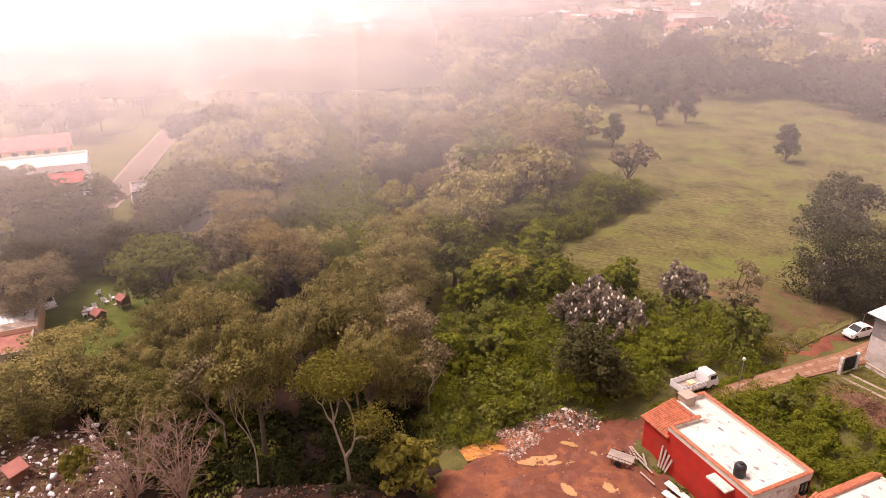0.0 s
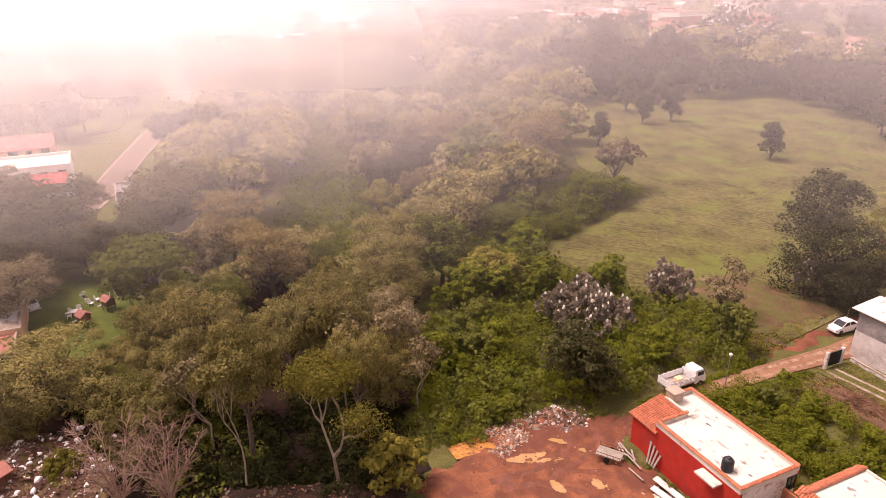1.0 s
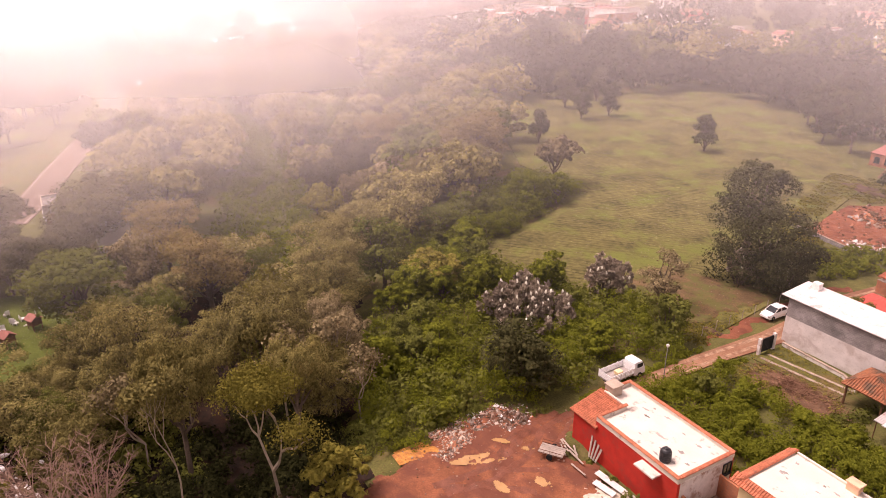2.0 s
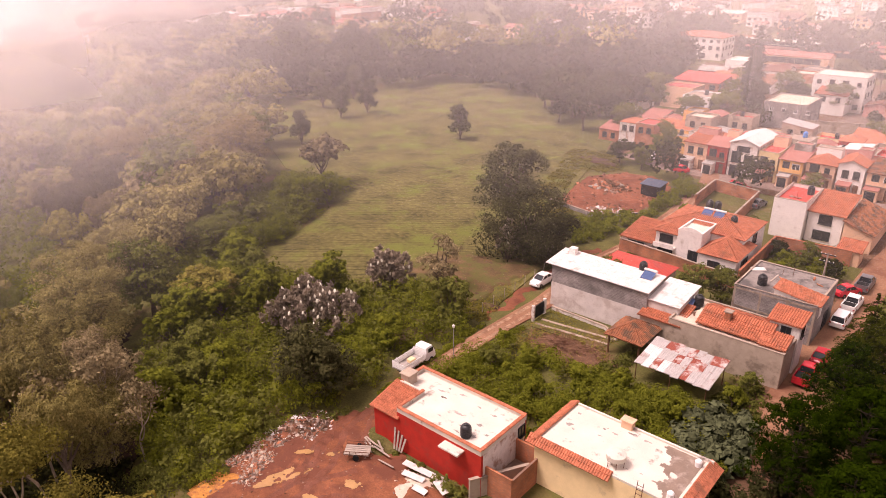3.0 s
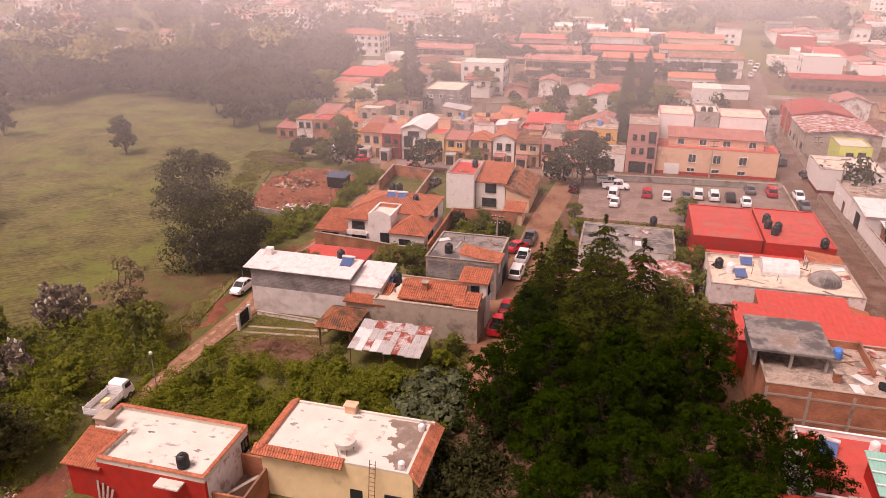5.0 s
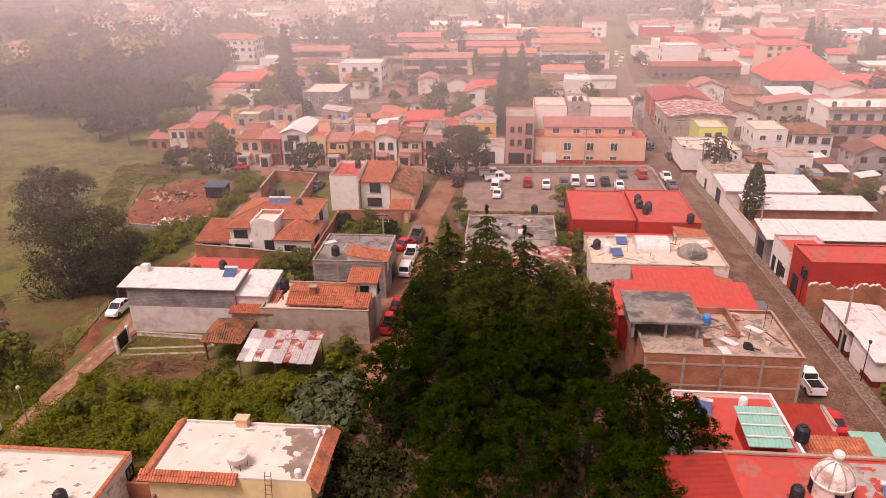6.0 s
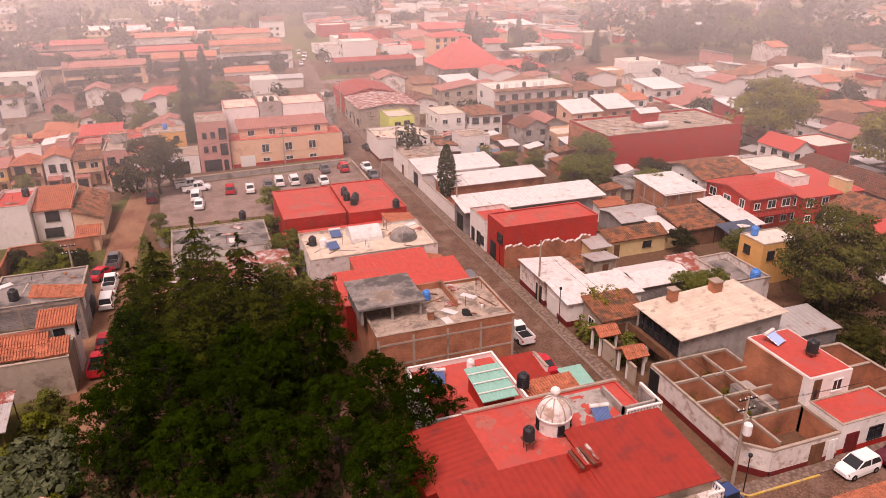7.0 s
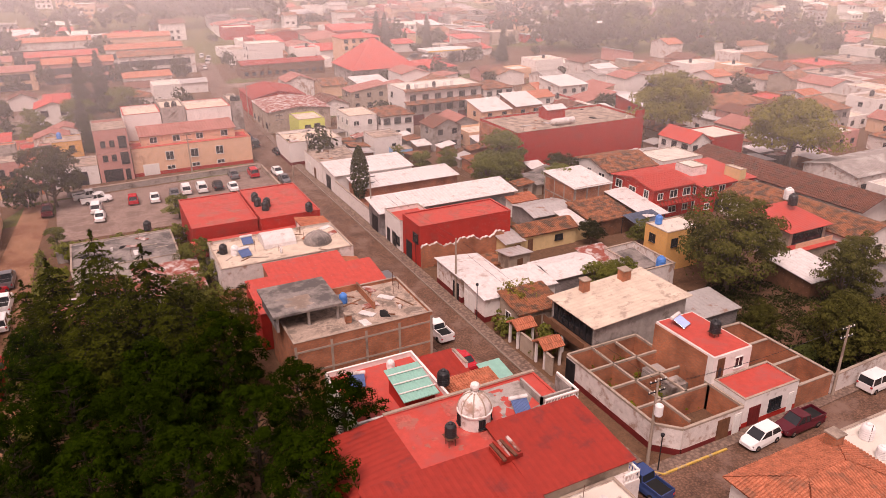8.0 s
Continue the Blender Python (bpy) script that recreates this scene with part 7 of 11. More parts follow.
GARDEN = [(-104, -16), (-82, -16), (-80, -4), (-98, 1), (-106, -6)]
THICKET = [(-49.5, 24), (-50.8, 32), (-51, 38), (-49.6, 43), (-49.4, 48), (-51.6, 52), (-50.6, 57), (-48.8, 63), (-50, 66), (-61, 66), (-70, 60), (-87, 56.5), (-102, 92), (-116, 88), (-104, 60), (-92, 46), (-74, 33), (-62, 26)]
VALLEY = [(-104, 34), (-119, 30.5), (-133, 38.5), (-146, 41.5), (-160, 46), (-184, 45.5), (-212, 42)]


def inside(x, y, poly):
    c = False
    for (ax, ay), (bx, by) in zip(poly, poly[1:] + poly[:1]):
        if (ay > y) != (by > y) and x < (bx - ax) * (y - ay) / (by - ay) + ax:
            c = not c
    return c


def woods():
    pts = []
    n = 0
    for step, x0, x1, y0, y1 in ((6.6, -132, -54, -42, 100), (8.2, -300, -132, -60, 230), (8.5, -150, -60, 150, 330)):
        gx = x0
        while gx < x1:
            gy = y0
            while gy < y1:
                x, y = gx + rr.uniform(-0.42, 0.42) * step, gy + rr.uniform(-0.42, 0.42) * step
                gy += step
                bear = math.degrees(math.atan2(-x, y))
                if bear > 108 or (x > -100 and y < -26):
                    continue
                if inside(x, y, FIELD) or inside(x, y, GARDEN) or inside(x, y, THICKET) or seg_dist(x, y, ROAD_W) < 9.5 or seg_dist(x, y, VALLEY) < 6.5:
                    continue
                if (-74 < x < -52 and -26 < y < -6) or (x > -52 and y < 30) or (x > -76 and y > 56 and y < 150):
                    continue
                if -172 < x < -140 and -34 < y < -2 or (-260 < x < -170 and y < 14 and y > -60 and rr.random() < 0.72):
                    continue
                if y > 150 and x > -150 and not (inside(x, y, [(-152, 200), (-140, 196), (-92, 160), (-86, 158), (-84, 180), (-98, 212), (-98, 240), (-120, 300), (-150, 330)])):
                    continue
                if x > -112 and -0.178 * -x < y < 0.02 * -x and x < -71:
                    continue
                if min(math.hypot(x - a, y - b) for a, b in ((-50.4, 13), (-55.5, -2), (-47, 18), (-55.4, 6), (-60, 12))) < 6.5:
                    continue
                if any(math.hypot(x - c[0], y - c[1]) < 0.72 * c[2] + 2.6 for c in CROWNS):
                    continue
                # the slope towards the road and the meadow beyond it lie open
                if inside(x, y, [(-120, -12), (-120, 4), (-150, 13), (-215, 32), (-240, 26), (-152, -12)]) or seg_dist(x + 8, y - 2, VALLEY) < 7.5 or (-300 < x < -170 and -60 < y < 12):
                    continue
                pts.append((x, y))
            gx += step
    return pts


# the crowns that stand out in the wood: place, radius, height and kind
CROWNS = [(-74.5, -10, 6.2, 9, "olive"), (-65.5, -2.3, 4.6, 8.5, "olive"), (-72, 6.0, 5.2, 13, "olive"), (-61.8, 7.8, 4.2, 14.5, "high"), (-58.6, 18.4, 3.6, 12.5, "high"), (-92.5, 1.6, 6.4, 11, "green"), (-86.6, 10.4, 3.2, 9.5, "green"), (-107, 14.7, 6.0, 11, "brown"), (-96, 18, 6.0, 11, "brown"),
          (-84.5, 23.8, 4.0, 10.5, "yellow"), (-67.5, 17.6, 5.6, 14.5, "high"), (-92.5, 36.2, 6.6, 12, "olive"), (-113.2, 42.4, 4.7, 11, "yellow"), (-69.5, 26.8, 4.4, 10, "grey"), (-116, 49.6, 4.4, 10, "grey"), (-119, 7, 8.2, 12, "dark"), (-119, -11.5, 8.6, 12, "dark"),
          (-96, -14.4, 5.6, 9, "grey"), (-126, 81, 9.4, 13, "brown"), (-147, 70.5, 6.6, 12, "brown"), (-93, 56, 5.2, 8, "green"), (-78, 45, 4.8, 7.5, "yellow"), (-110, 58.8, 5.0, 10, "olive"), (-128.5, 49, 5.0, 10, "dark"), (-71, -14, 4.0, 7.5, "olive"), (-62.6, -9.2, 2.4, 5.5, "yellow"), (-94.5, 26, 3.0, 9.5, "green"),
          (-103, 45, 5.0, 10, "olive"), (-84, 32.5, 4.4, 9.5, "olive"), (-136, 60, 6.0, 11, "dark"), (-133, -20, 7.0, 11, "dark"), (-128, 22, 6.0, 10, "dark"), (-106, -3, 5.0, 9, "dark"), (-112, 2, 4.4, 9, "dark")]
HIGH = broad_tree(97, 11, 5.0, "leaf_olive", 15000, 0.115, 13, flat=0.8, low=0.58, lift=0.5, gap=0.4)
DIM = broad_tree(99, 11, 5.0, "leaf_dim", 8000, 0.2, 16, flat=0.85, low=0.3, lift=0.3, gap=0.35)
BROWN = broad_tree(98, 11, 5.0, "leaf_brown", 12000, 0.145, 16, flat=0.85, low=0.34, lift=0.3, gap=0.35)
SHAPES = {"olive": (FINE[0][0], FINE[1][0]), "green": (FINE[3][0], KINDS[1][0]), "grey": (FINE[2][0],), "yellow": (KINDS[6][0],), "dark": (DIM,), "brown": (BROWN,), "high": (HIGH,)}
on_house = lambda x, y: -92.5 < x < -78.5 and -24 < y < -13.4  # the garden house
SAY = {"olive": WORDS["leaf_olive"], "green": WORDS["leaf_green"], "grey": WORDS["leaf_grey"], "yellow": WORDS["leaf_yellow"], "dark": "big dark grey-green tree above the road", "brown": "large tree with brownish olive foliage", "high": "tall tree whose olive crown overhangs a dark hollow"}
for k, (x, y, r, h, kind) in enumerate(CROWNS):
    if on_house(x, y):
        continue
    ms = SHAPES[kind][k % len(SHAPES[kind])]
    plant("tree", ms, SAY[kind], "tree", x, y, None, r / 5.0, k * 2.1, "woodland trees", (h + max(0, -height(x, y)) * 0.5) / 11 * 5.0 / r)
WOOD = woods()
NEAR_WOOD = sorted(WOOD, key=lambda p: math.hypot(*p))[:175]
FAR_WOOD = [p for p in WOOD if p not in set(NEAR_WOOD)]
for x, y in NEAR_WOOD:
    far = math.hypot(x, y)
    s = rr.uniform(0.75, 1.15) * (1.0 if far > 80 else 0.85)
    if far < 86 and x < -50:
        ms, leaf = FINE[rr.choice((0, 0, 1, 1, 2, 3))]
    elif far < 118:
        k = rr.choice((0, 0, 0, 3, 3, 3, 1, 2, 6, 5) if x < -70 or y < 20 else (0, 1, 1, 5, 6, 6))
        ms, leaf = KINDS[k]
    else:
        ms, leaf = FARK[2 if y > 140 else rr.choice((0, 0, 0, 1, 3))]
    turn, tall = rr.uniform(0, 6.28), rr.uniform(0.85, 1.2)
    if not on_house(x, y):
        plant("tree", ms, WORDS[leaf], "tree", x, y, None, s, turn, "woodland trees", tall)

for x, y, s in ((-103.5, -13.6, 0.85), (-108, -6.5, 0.8), (-100.5, -17.5, 0.7), (-110, -13, 0.9)):
    plant("tree", DIM, "dull grey-green tree at the edge of the garden lawn", "tree", x, y, None, s, x, "woodland trees")
for x, y, s in ((-75, -17, 0.62), (-77.5, -4.0, 0.6), (-72.5, -3.6, 0.75), (-80.5, -0.8, 0.6), (-79.0, -16.8, 0.32), (-81, -5.2, 0.38), (-74, 1.2, 0.85), (-84, 3.6, 0.7), (-72, -19, 0.62)):
    ms, leaf = FINE[rr.choice((0, 1, 1, 3))]
    plant("tree", ms, WORDS[leaf], "tree", x, y, None, s, x * 1.3, "woodland trees")

# trees that stand by themselves
ytree = sparse_tree(8, 13.0, 6.4, "leaf_yellow", 15000, size=0.125, fork=0.15, wide_by=1.1, thick=0.011, depth=5, leaf_low=0.3)
plant("yellow_tree", ytree, "tall tree with pale forking limbs and yellowing leaves", "tree", -51.6, 13.6, -1.0, 1.0)
plant("yellow_tree", YOUNG[1][0], "small bushy yellowish tree at the wood's edge", "tree", -47.8, 18.0, -1.5, 1.15)


def bare_tree(seed, h, r):
    """A leafless tree of several leaning stems, feathered with fine twigs along their whole length."""
    rnd = random.Random(seed)
    bm = bmesh.new()
    jig = lambda k: Vector((rnd.uniform(-k, k), rnd.uniform(-k, k), rnd.uniform(-k, k)))
    for i in range(8):
        a = i * 0.785 + rnd.uniform(-0.3, 0.3)
        out = Vector((math.cos(a), math.sin(a), 0)) * r * rnd.uniform(0.35, 0.95)
        top = h * rnd.uniform(0.75, 1.0) * (1 - 0.25 * out.length / r)
        path = [Vector((0, 0, -0.8)) + Vector((0, 0, top + 0.8)) * u + out * u ** 1.3 + jig(0.12) for u in (0, 0.2, 0.4, 0.6, 0.8, 1.0)]
        for k in range(5):
            tube(bm, path[k], path[k + 1], 0.10 - 0.018 * k, 0.082 - 0.015 * k, 5)
        for _ in range(26):
            u = rnd.uniform(0.9, 4.95)
            p = path[int(u)].lerp(path[int(u) + 1], u % 1)
            b = rnd.uniform(0, 6.28)
            d = (Vector((math.cos(b), math.sin(b), rnd.uniform(0.35, 1.1))) + out.normalized() * 0.5).normalized() * rnd.uniform(0.9, 2.3) * (1.15 - 0.12 * u)
            q = p + d
            tube(bm, p, q, 0.032, 0.013, 3)
            for _ in range(5):
                w = p.lerp(q, rnd.uniform(0.35, 1.0))
                e = w + (d.normalized() + jig(0.7)) * rnd.uniform(0.35, 0.9)
                tube(bm, w, e, 0.014, 0.007, 3)
    return mesh_of("trunk", bm, "twig"), None


bare = bare_tree(11, 10.2, 4.4)
plant("bare_tree", bare, "leafless tree with fine pinkish twigs", "tree", -56.2, -4.6, -0.6)
plant("bare_tree", bare, "leafless tree with fine pinkish twigs", "tree", -54.8, -0.6, -0.6, 1.0, 2.0)
lean = sparse_tree(14, 12.5, 3.6, "leaf_olive", 3000, size=0.2, fork=0.42, wide_by=0.8, leaf_low=0.5)
plant("slender_tree", lean, "slender tree with a bare pale trunk and olive crown", "tree", -55.4, 6.1, -0.8)
grey_bare = sparse_tree(12, 11, 4.4, "leaf_grey", 900, size=0.2, fork=0.3, wide_by=1.0)
for x, y, s in ((-66.0, 4.5, 1.05), (-64.5, 19, 1.25), (-62.0, 23.5, 1.1), (-58.2, 25.0, 0.9), (-72, 10, 1.1)):
    plant("bare_tree", grey_bare, "thin half-bare tree with grey limbs", "tree", x, y, None, s, x, "half-bare trees")
plant("dark_tree", broad_tree(31, 9.3, 3.9, "leaf_mid", 8000, 0.17, 15, flat=1.0, lift=0.2, low=0.2), "dark round-crowned evergreen beside the lane", "tree", -52.6, 41.6)
twin = broad_tree(33, 11.0, 6.4, "leaf_mid", 13000, 0.18, 22, flat=0.9, lift=0.2, low=0.1, gap=0.35, dense=1.3)
plant("field_oak", twin, "broad dark evergreen standing at the field's edge", "tree", -57.0, 87.0, None, 1.0)
plant("field_oak", twin, "lower bushy evergreen beside a taller one at the field's edge", "tree", -52.8, 86.4, None, 0.55, 2.2)
plant("field_oak", broad_tree(34, 15.5, 5.0, "leaf_mid", 9000, 0.19, 17, flat=0.9, lift=0.3, low=0.35, gap=0.35, dense=1.25), "taller dark evergreen behind another at the field's edge", "tree", -64.6, 93.2)
plant("thorn_tree", broad_tree(35, 8.6, 3.0, "leaf_grey", 3200, 0.15, 11, gap=0.75, flat=1.0, low=0.18, lift=0.15), "brownish open-crowned tree at the field's edge", "tree", -59.4, 69.6)
lone = broad_tree(36, 8.6, 2.7, "leaf_mid", 4200, 0.22, 14, flat=1.15, lift=0.12, low=0.2, gap=0.3)
for x, y, s in ((-137.6, 108.4, 1.0), (-152.5, 134.7, 1.05), (-167.5, 141.0, 1.3), (-151.5, 144.0, 1.1), (-110.7, 137.0, 1.05), (-170.0, 155.6, 1.25)):
    plant("field_tree", lone, "small dark tree standing alone in the field", "tree", x, y, None, s, x, "trees in the field")
plant("big_tree", broad_tree(37, 12.4, 5.2, "leaf_oak", 20000, 0.17, 24, flat=1.0, lift=0.2, low=0.2, gap=0.25, dense=1.35), "large dense dark-leaved tree in a back garden", "tree", 71.2, 62.8)
garden = broad_tree(39, 11, 5.0, "leaf_oak", 9000, 0.2, 18, flat=0.95, lift=0.25, low=0.25, gap=0.4)
for x, y, s in ((79.8, 52.6, 0.72), (66.6, 44.2, 0.72), (64.6, 51.6, 0.42), (89, 57, 0.6), (74.0, 47.6, 0.5), (71.4, 44.0, 0.6)):
    plant("garden_tree", garden, "dark green tree in a back garden", "tree", x, y, None, s, x, "garden trees")
spread = broad_tree(38, 17.5, 9.0, "leaf_spread", 15000, 0.28, 24, flat=0.5, lift=0.5, low=0.4, gap=0.35)
plant("spreading_tree", spread, "tall spreading tree with tiered yellow-green crown", "tree", 118.6, 124.0)
plant("spreading_tree", spread, "tall spreading tree with tiered yellow-green crown", "tree", 121.5, 95.0, None, 0.95, 2.0)
cyp = cypress(41, 9.6, 1.5, n=1600)
plant("cypress", cyp, "narrow dark cypress by the street wall", "tree", 40.9, 119.0, None, 1.05)
plant("street_tree", broad_tree(42, 11.4, 5.0, "leaf_mid", 5200, 0.27, 13, flat=0.95, lift=0.25, low=0.3), "street tree beside the car park", "tree", -8.2, 140.0)
for x, y, s in ((54.5, 134.5, 0.42), (58, 130, 0.42), (63.5, 113, 0.6), (68, 112, 0.62), (66, 117, 0.6), (72, 118, 0.6), (62.0, 126, 0.5), (64.6, 83.0, 0.42), (70.5, 79.0, 0.4), (71.6, 120.5, 0.85), (73.6, 103.8, 0.6), (76.5, 107.5, 0.7), (54.6, 68.4, 0.45), (58, 68.5, 0.45),
                (-41, 83, 0.5), (-30.5, 86, 0.55), (-27.5, 90, 0.5), (-26.5, 111, 0.3), (-22, 110, 0.35), (-18.5, 107, 0.35), (9.5, 99, 0.5), (6.5, 86, 0.55), (-8.0, 119.5, 0.3), (10.4, 124, 0.4), (-62.6, 148.9, 0.8), (-66.5, 145, 0.5), (-70, 143, 0.55), (-64, 141.5, 0.45), (-30.5, 141, 0.5), (-20, 180, 0.7), (-80, 166, 0.8), (-72, 186, 0.8), (-64, 190, 0.9), (-88, 196, 1.0), (-70, 200, 0.7), (-92, 208, 0.9), (-71, 210, 0.8), (-66, 216, 0.9), (-46, 228, 0.8), (-28, 184, 0.7), (-12, 186, 0.8), (-75, 234, 0.9), (-62, 236, 0.9), (-57, 226, 0.8), (-3, 200, 0.8), (8, 212, 0.8)):
    k = rr.choice((1, 1, 4, 5, 5))
    plant("yard_tree", KINDS[k][0], WORDS[KINDS[k][1]].replace(" in the wood", ""), "tree", x, y, None, s, x * 3.1, "yard trees")
# conifers in the town's distance
tallfir = fir(43, 23, 4.2, "leaf_dark", 22, 0.55)
for x, y, s in ((-69.2, 223.2, 1.0), (-1.5, 222, 0.68), (3.7, 227, 0.72), (-2, 180, 0.55), (112, 290, 0.8), (118, 296, 0.75), (152, 255, 0.6), (135, 290, 0.7)):
    plant("tall_conifer", tallfir, "tall dark conifer standing among houses", "tree", x, y, None, s, x, "town conifers")
palm3 = sparse_tree(44, 15, 3.6, "leaf_dark", 900, "bark", 0.5)
for x, y in ((-37.9, 237.0), (-34.5, 240), (-40.5, 241)):
    plant("tall_pine", palm3, "tall bare-trunked pine with a high crown", "tree", x, y, None, 1.0, x, "tall pines")

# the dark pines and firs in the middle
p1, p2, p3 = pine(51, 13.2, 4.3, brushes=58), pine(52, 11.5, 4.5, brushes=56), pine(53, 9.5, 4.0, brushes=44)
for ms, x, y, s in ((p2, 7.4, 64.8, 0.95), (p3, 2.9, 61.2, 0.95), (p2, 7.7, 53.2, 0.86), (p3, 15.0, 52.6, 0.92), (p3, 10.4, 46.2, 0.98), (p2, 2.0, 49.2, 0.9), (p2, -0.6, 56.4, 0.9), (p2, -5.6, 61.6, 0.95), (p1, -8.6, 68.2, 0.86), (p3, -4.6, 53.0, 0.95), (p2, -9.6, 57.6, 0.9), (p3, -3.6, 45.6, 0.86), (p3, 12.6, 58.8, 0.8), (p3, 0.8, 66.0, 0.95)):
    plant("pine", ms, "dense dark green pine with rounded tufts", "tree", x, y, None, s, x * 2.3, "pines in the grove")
f1, f2 = fir(54, 16.0, 5.8, layers=14, size=0.19), fir(55, 14.6, 5.2, layers=13, size=0.19)
for ms, x, y, s in ((f1, -2.0, 78.5, 1.0), (f2, -6.2, 76.5, 1.0), (f2, 2.2, 74.6, 1.04), (f1, -3.0, 71.5, 0.92), (f2, -9.0, 79.5, 0.8), (f2, 3.6, 69.8, 0.78)):
    plant("fir", ms, "tall fir with drooping yellowish-green boughs", "tree", x, y, None, s, x * 1.7, "firs in the grove")
open_pine = pine(56, 12, 3.4, "needle_yellow", brushes=46, tufts=10)
for x, y, s in ((7.2, 66.2, 1.0), (10.2, 71.5, 0.85), (5.4, 76, 0.8)):
    plant("open_pine", open_pine, "open-crowned pine with thin needles", "tree", x, y, None, s, x, "open pines")


def soft_patch(name, label, poly, z, material, category, seed=1, bumps=0.12, step=0.8, warp=0.9, lowest=-0.3):
    """Uneven ground on an irregular outline, thinning out towards its edge."""
    rnd = random.Random(seed)
    xs, ys = [p[0] for p in poly], [p[1] for p in poly]
    nx, ny = int((max(xs) - min(xs)) / step) + 1, int((max(ys) - min(ys)) / step) + 1
    bm = bmesh.new()
    grid = {}
    for j in range(ny + 1):
        for i in range(nx + 1):
            x, y = min(xs) + i * step, min(ys) + j * step
            wx, wy = x + warp * noise.noise((x * 0.4, y * 0.4, seed)), y + warp * noise.noise((x * 0.4, y * 0.4, seed + 9))
            if inside(wx, wy, poly):
                e = min(1.0, seg_dist(wx, wy, poly + poly[:1]) / 1.2)
                grid[i, j] = bm.verts.new((x, y, max(height(x, y), lowest) + z * e - 0.12 * (1 - e) + bumps * e * noise.noise((x * 0.7, y * 0.7, seed + 3))))
    for (i, j), v in grid.items():
        q = [grid.get(k) for k in ((i + 1, j), (i + 1, j + 1), (i, j + 1))]
        if all(q):
            bm.faces.new((v, *q))
    return tagged(new(name, mesh_of(name, bm, material)), label, category, kind="structure")


soft_patch("garden_lawn", "rough green grass in the back garden", [(60.6, 43.0), (70, 43.0), (71, 48), (65, 50), (61.2, 48)], 0.3, "lawn", "lawn", 44, 0.1, 0.5)


# ---------------------------------------------------------------- thickets and low plants
def thicket(name, label, poly, count, size, leaf, hmin, hmax, seed, lump=2.6, category="shrubs"):
    rng, rnd = np.random.default_rng(seed), random.Random(seed)
    xs, ys = [p[0] for p in poly], [p[1] for p in poly]
    pts, nor = [], []
    area = abs(sum(a[0] * b[1] - b[0] * a[1] for a, b in zip(poly, poly[1:] + poly[:1]))) / 2
    n = int(area / (lump * lump * 0.55))
    made = 0
    while made < n:
        x, y = rnd.uniform(min(xs), max(xs)), rnd.uniform(min(ys), max(ys))
        if not inside(x, y, poly):
            continue
        made += 1
        r = lump * rnd.uniform(0.45, 1.0)
        hh = rnd.uniform(hmin, hmax)
        few = max(20, int(count / n))
        c, rad = np.array((x, y, height(x, y) + hh * 0.35)), np.array((r, r, hh * 0.7))
        if hmax < 1.3:
            p, v = on_blob(rng, few, c, rad, low=-0.25, fill=0.3)
            pts.append(p); nor.append(v)
            continue
        for q, d in zip(*on_blob(rng, 7, c, rad * 0.8, low=-0.1, fill=0.15)):
            cr = r * rng.uniform(0.3, 0.52)
            p, v = on_blob(rng, int(few * 0.125), q, (cr, cr, cr * 0.8), low=-0.3, fill=0.2)
            pts.append(p); nor.append(v + d * 0.3)
        p, v = on_blob(rng, max(6, few // 8), c, rad * 0.7, low=-0.25, fill=0.4)
        pts.append(p); nor.append(v)
    p, v = np.concatenate(pts), np.concatenate(nor)
    me = leaves_mesh(name, p, v + [0, 0, 0.3], rng.uniform(0.55, 1.3, len(p)) * size, leaf, rng, jit=0.3)
    tagged(new(name, me), label, category, kind="stuff")


thicket("thicket", "dense bright green thicket of shrubs and creepers", THICKET, 270000, 0.11, "leaf_bright", 0.7, 4.2, 3, 2.0)
thicket("thicket", "darker green shrubs within the thicket", THICKET, 22000, 0.24, "leaf_green", 1.6, 4.2, 4, 1.9)
thicket("thicket", "bright green shrubs between the houses and the lane", [(-46, 54), (-44.5, 49.5), (-30, 49.2), (-27.5, 54.0), (-15, 54), (-14.8, 63), (-20, 65), (-28, 65), (-34, 64), (-44, 61)], 80000, 0.115, "leaf_bright", 0.4, 2.9, 5, 1.9)
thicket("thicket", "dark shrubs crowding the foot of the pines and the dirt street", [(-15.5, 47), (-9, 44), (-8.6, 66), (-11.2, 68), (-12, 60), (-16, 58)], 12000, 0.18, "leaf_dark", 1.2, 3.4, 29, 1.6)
thicket("thicket", "grey-green large-leaved shrubs behind the yellow house", [(-21, 56), (-14.5, 55), (-13.6, 64), (-19, 65.5)], 5200, 0.42, "leaf_big", 1.6, 2.8, 6, 1.8)
thicket("thicket", "low scrub along the lane and vacant lots", [(-61, 102), (-52, 95.5), (-49.5, 112), (-48.6, 137), (-56, 142), (-51.2, 128), (-51, 115), (-56.4, 108.4)], 20000, 0.2, "leaf_bright", 0.5, 2.2, 8, 1.5)
thicket("thicket", "brown weeds round the vacant lot and field corner", [(-70, 108), (-60, 100), (-57, 107.6), (-69, 110.6), (-72.4, 131), (-67, 139), (-76, 150), (-84, 146)], 12000, 0.2, "leaf_yellow", 0.1, 0.7, 28, 1.6, "weeds")
thicket("thicket", "undergrowth on the valley floor", [(-98, 30), (-119, 23), (-136, 30), (-162, 37), (-186, 36), (-216, 34), (-216, 52), (-184, 55), (-158, 54), (-128, 45), (-104, 40)], 26000, 0.34, "leaf_bright", 0.8, 2.6, 9, 2.6)
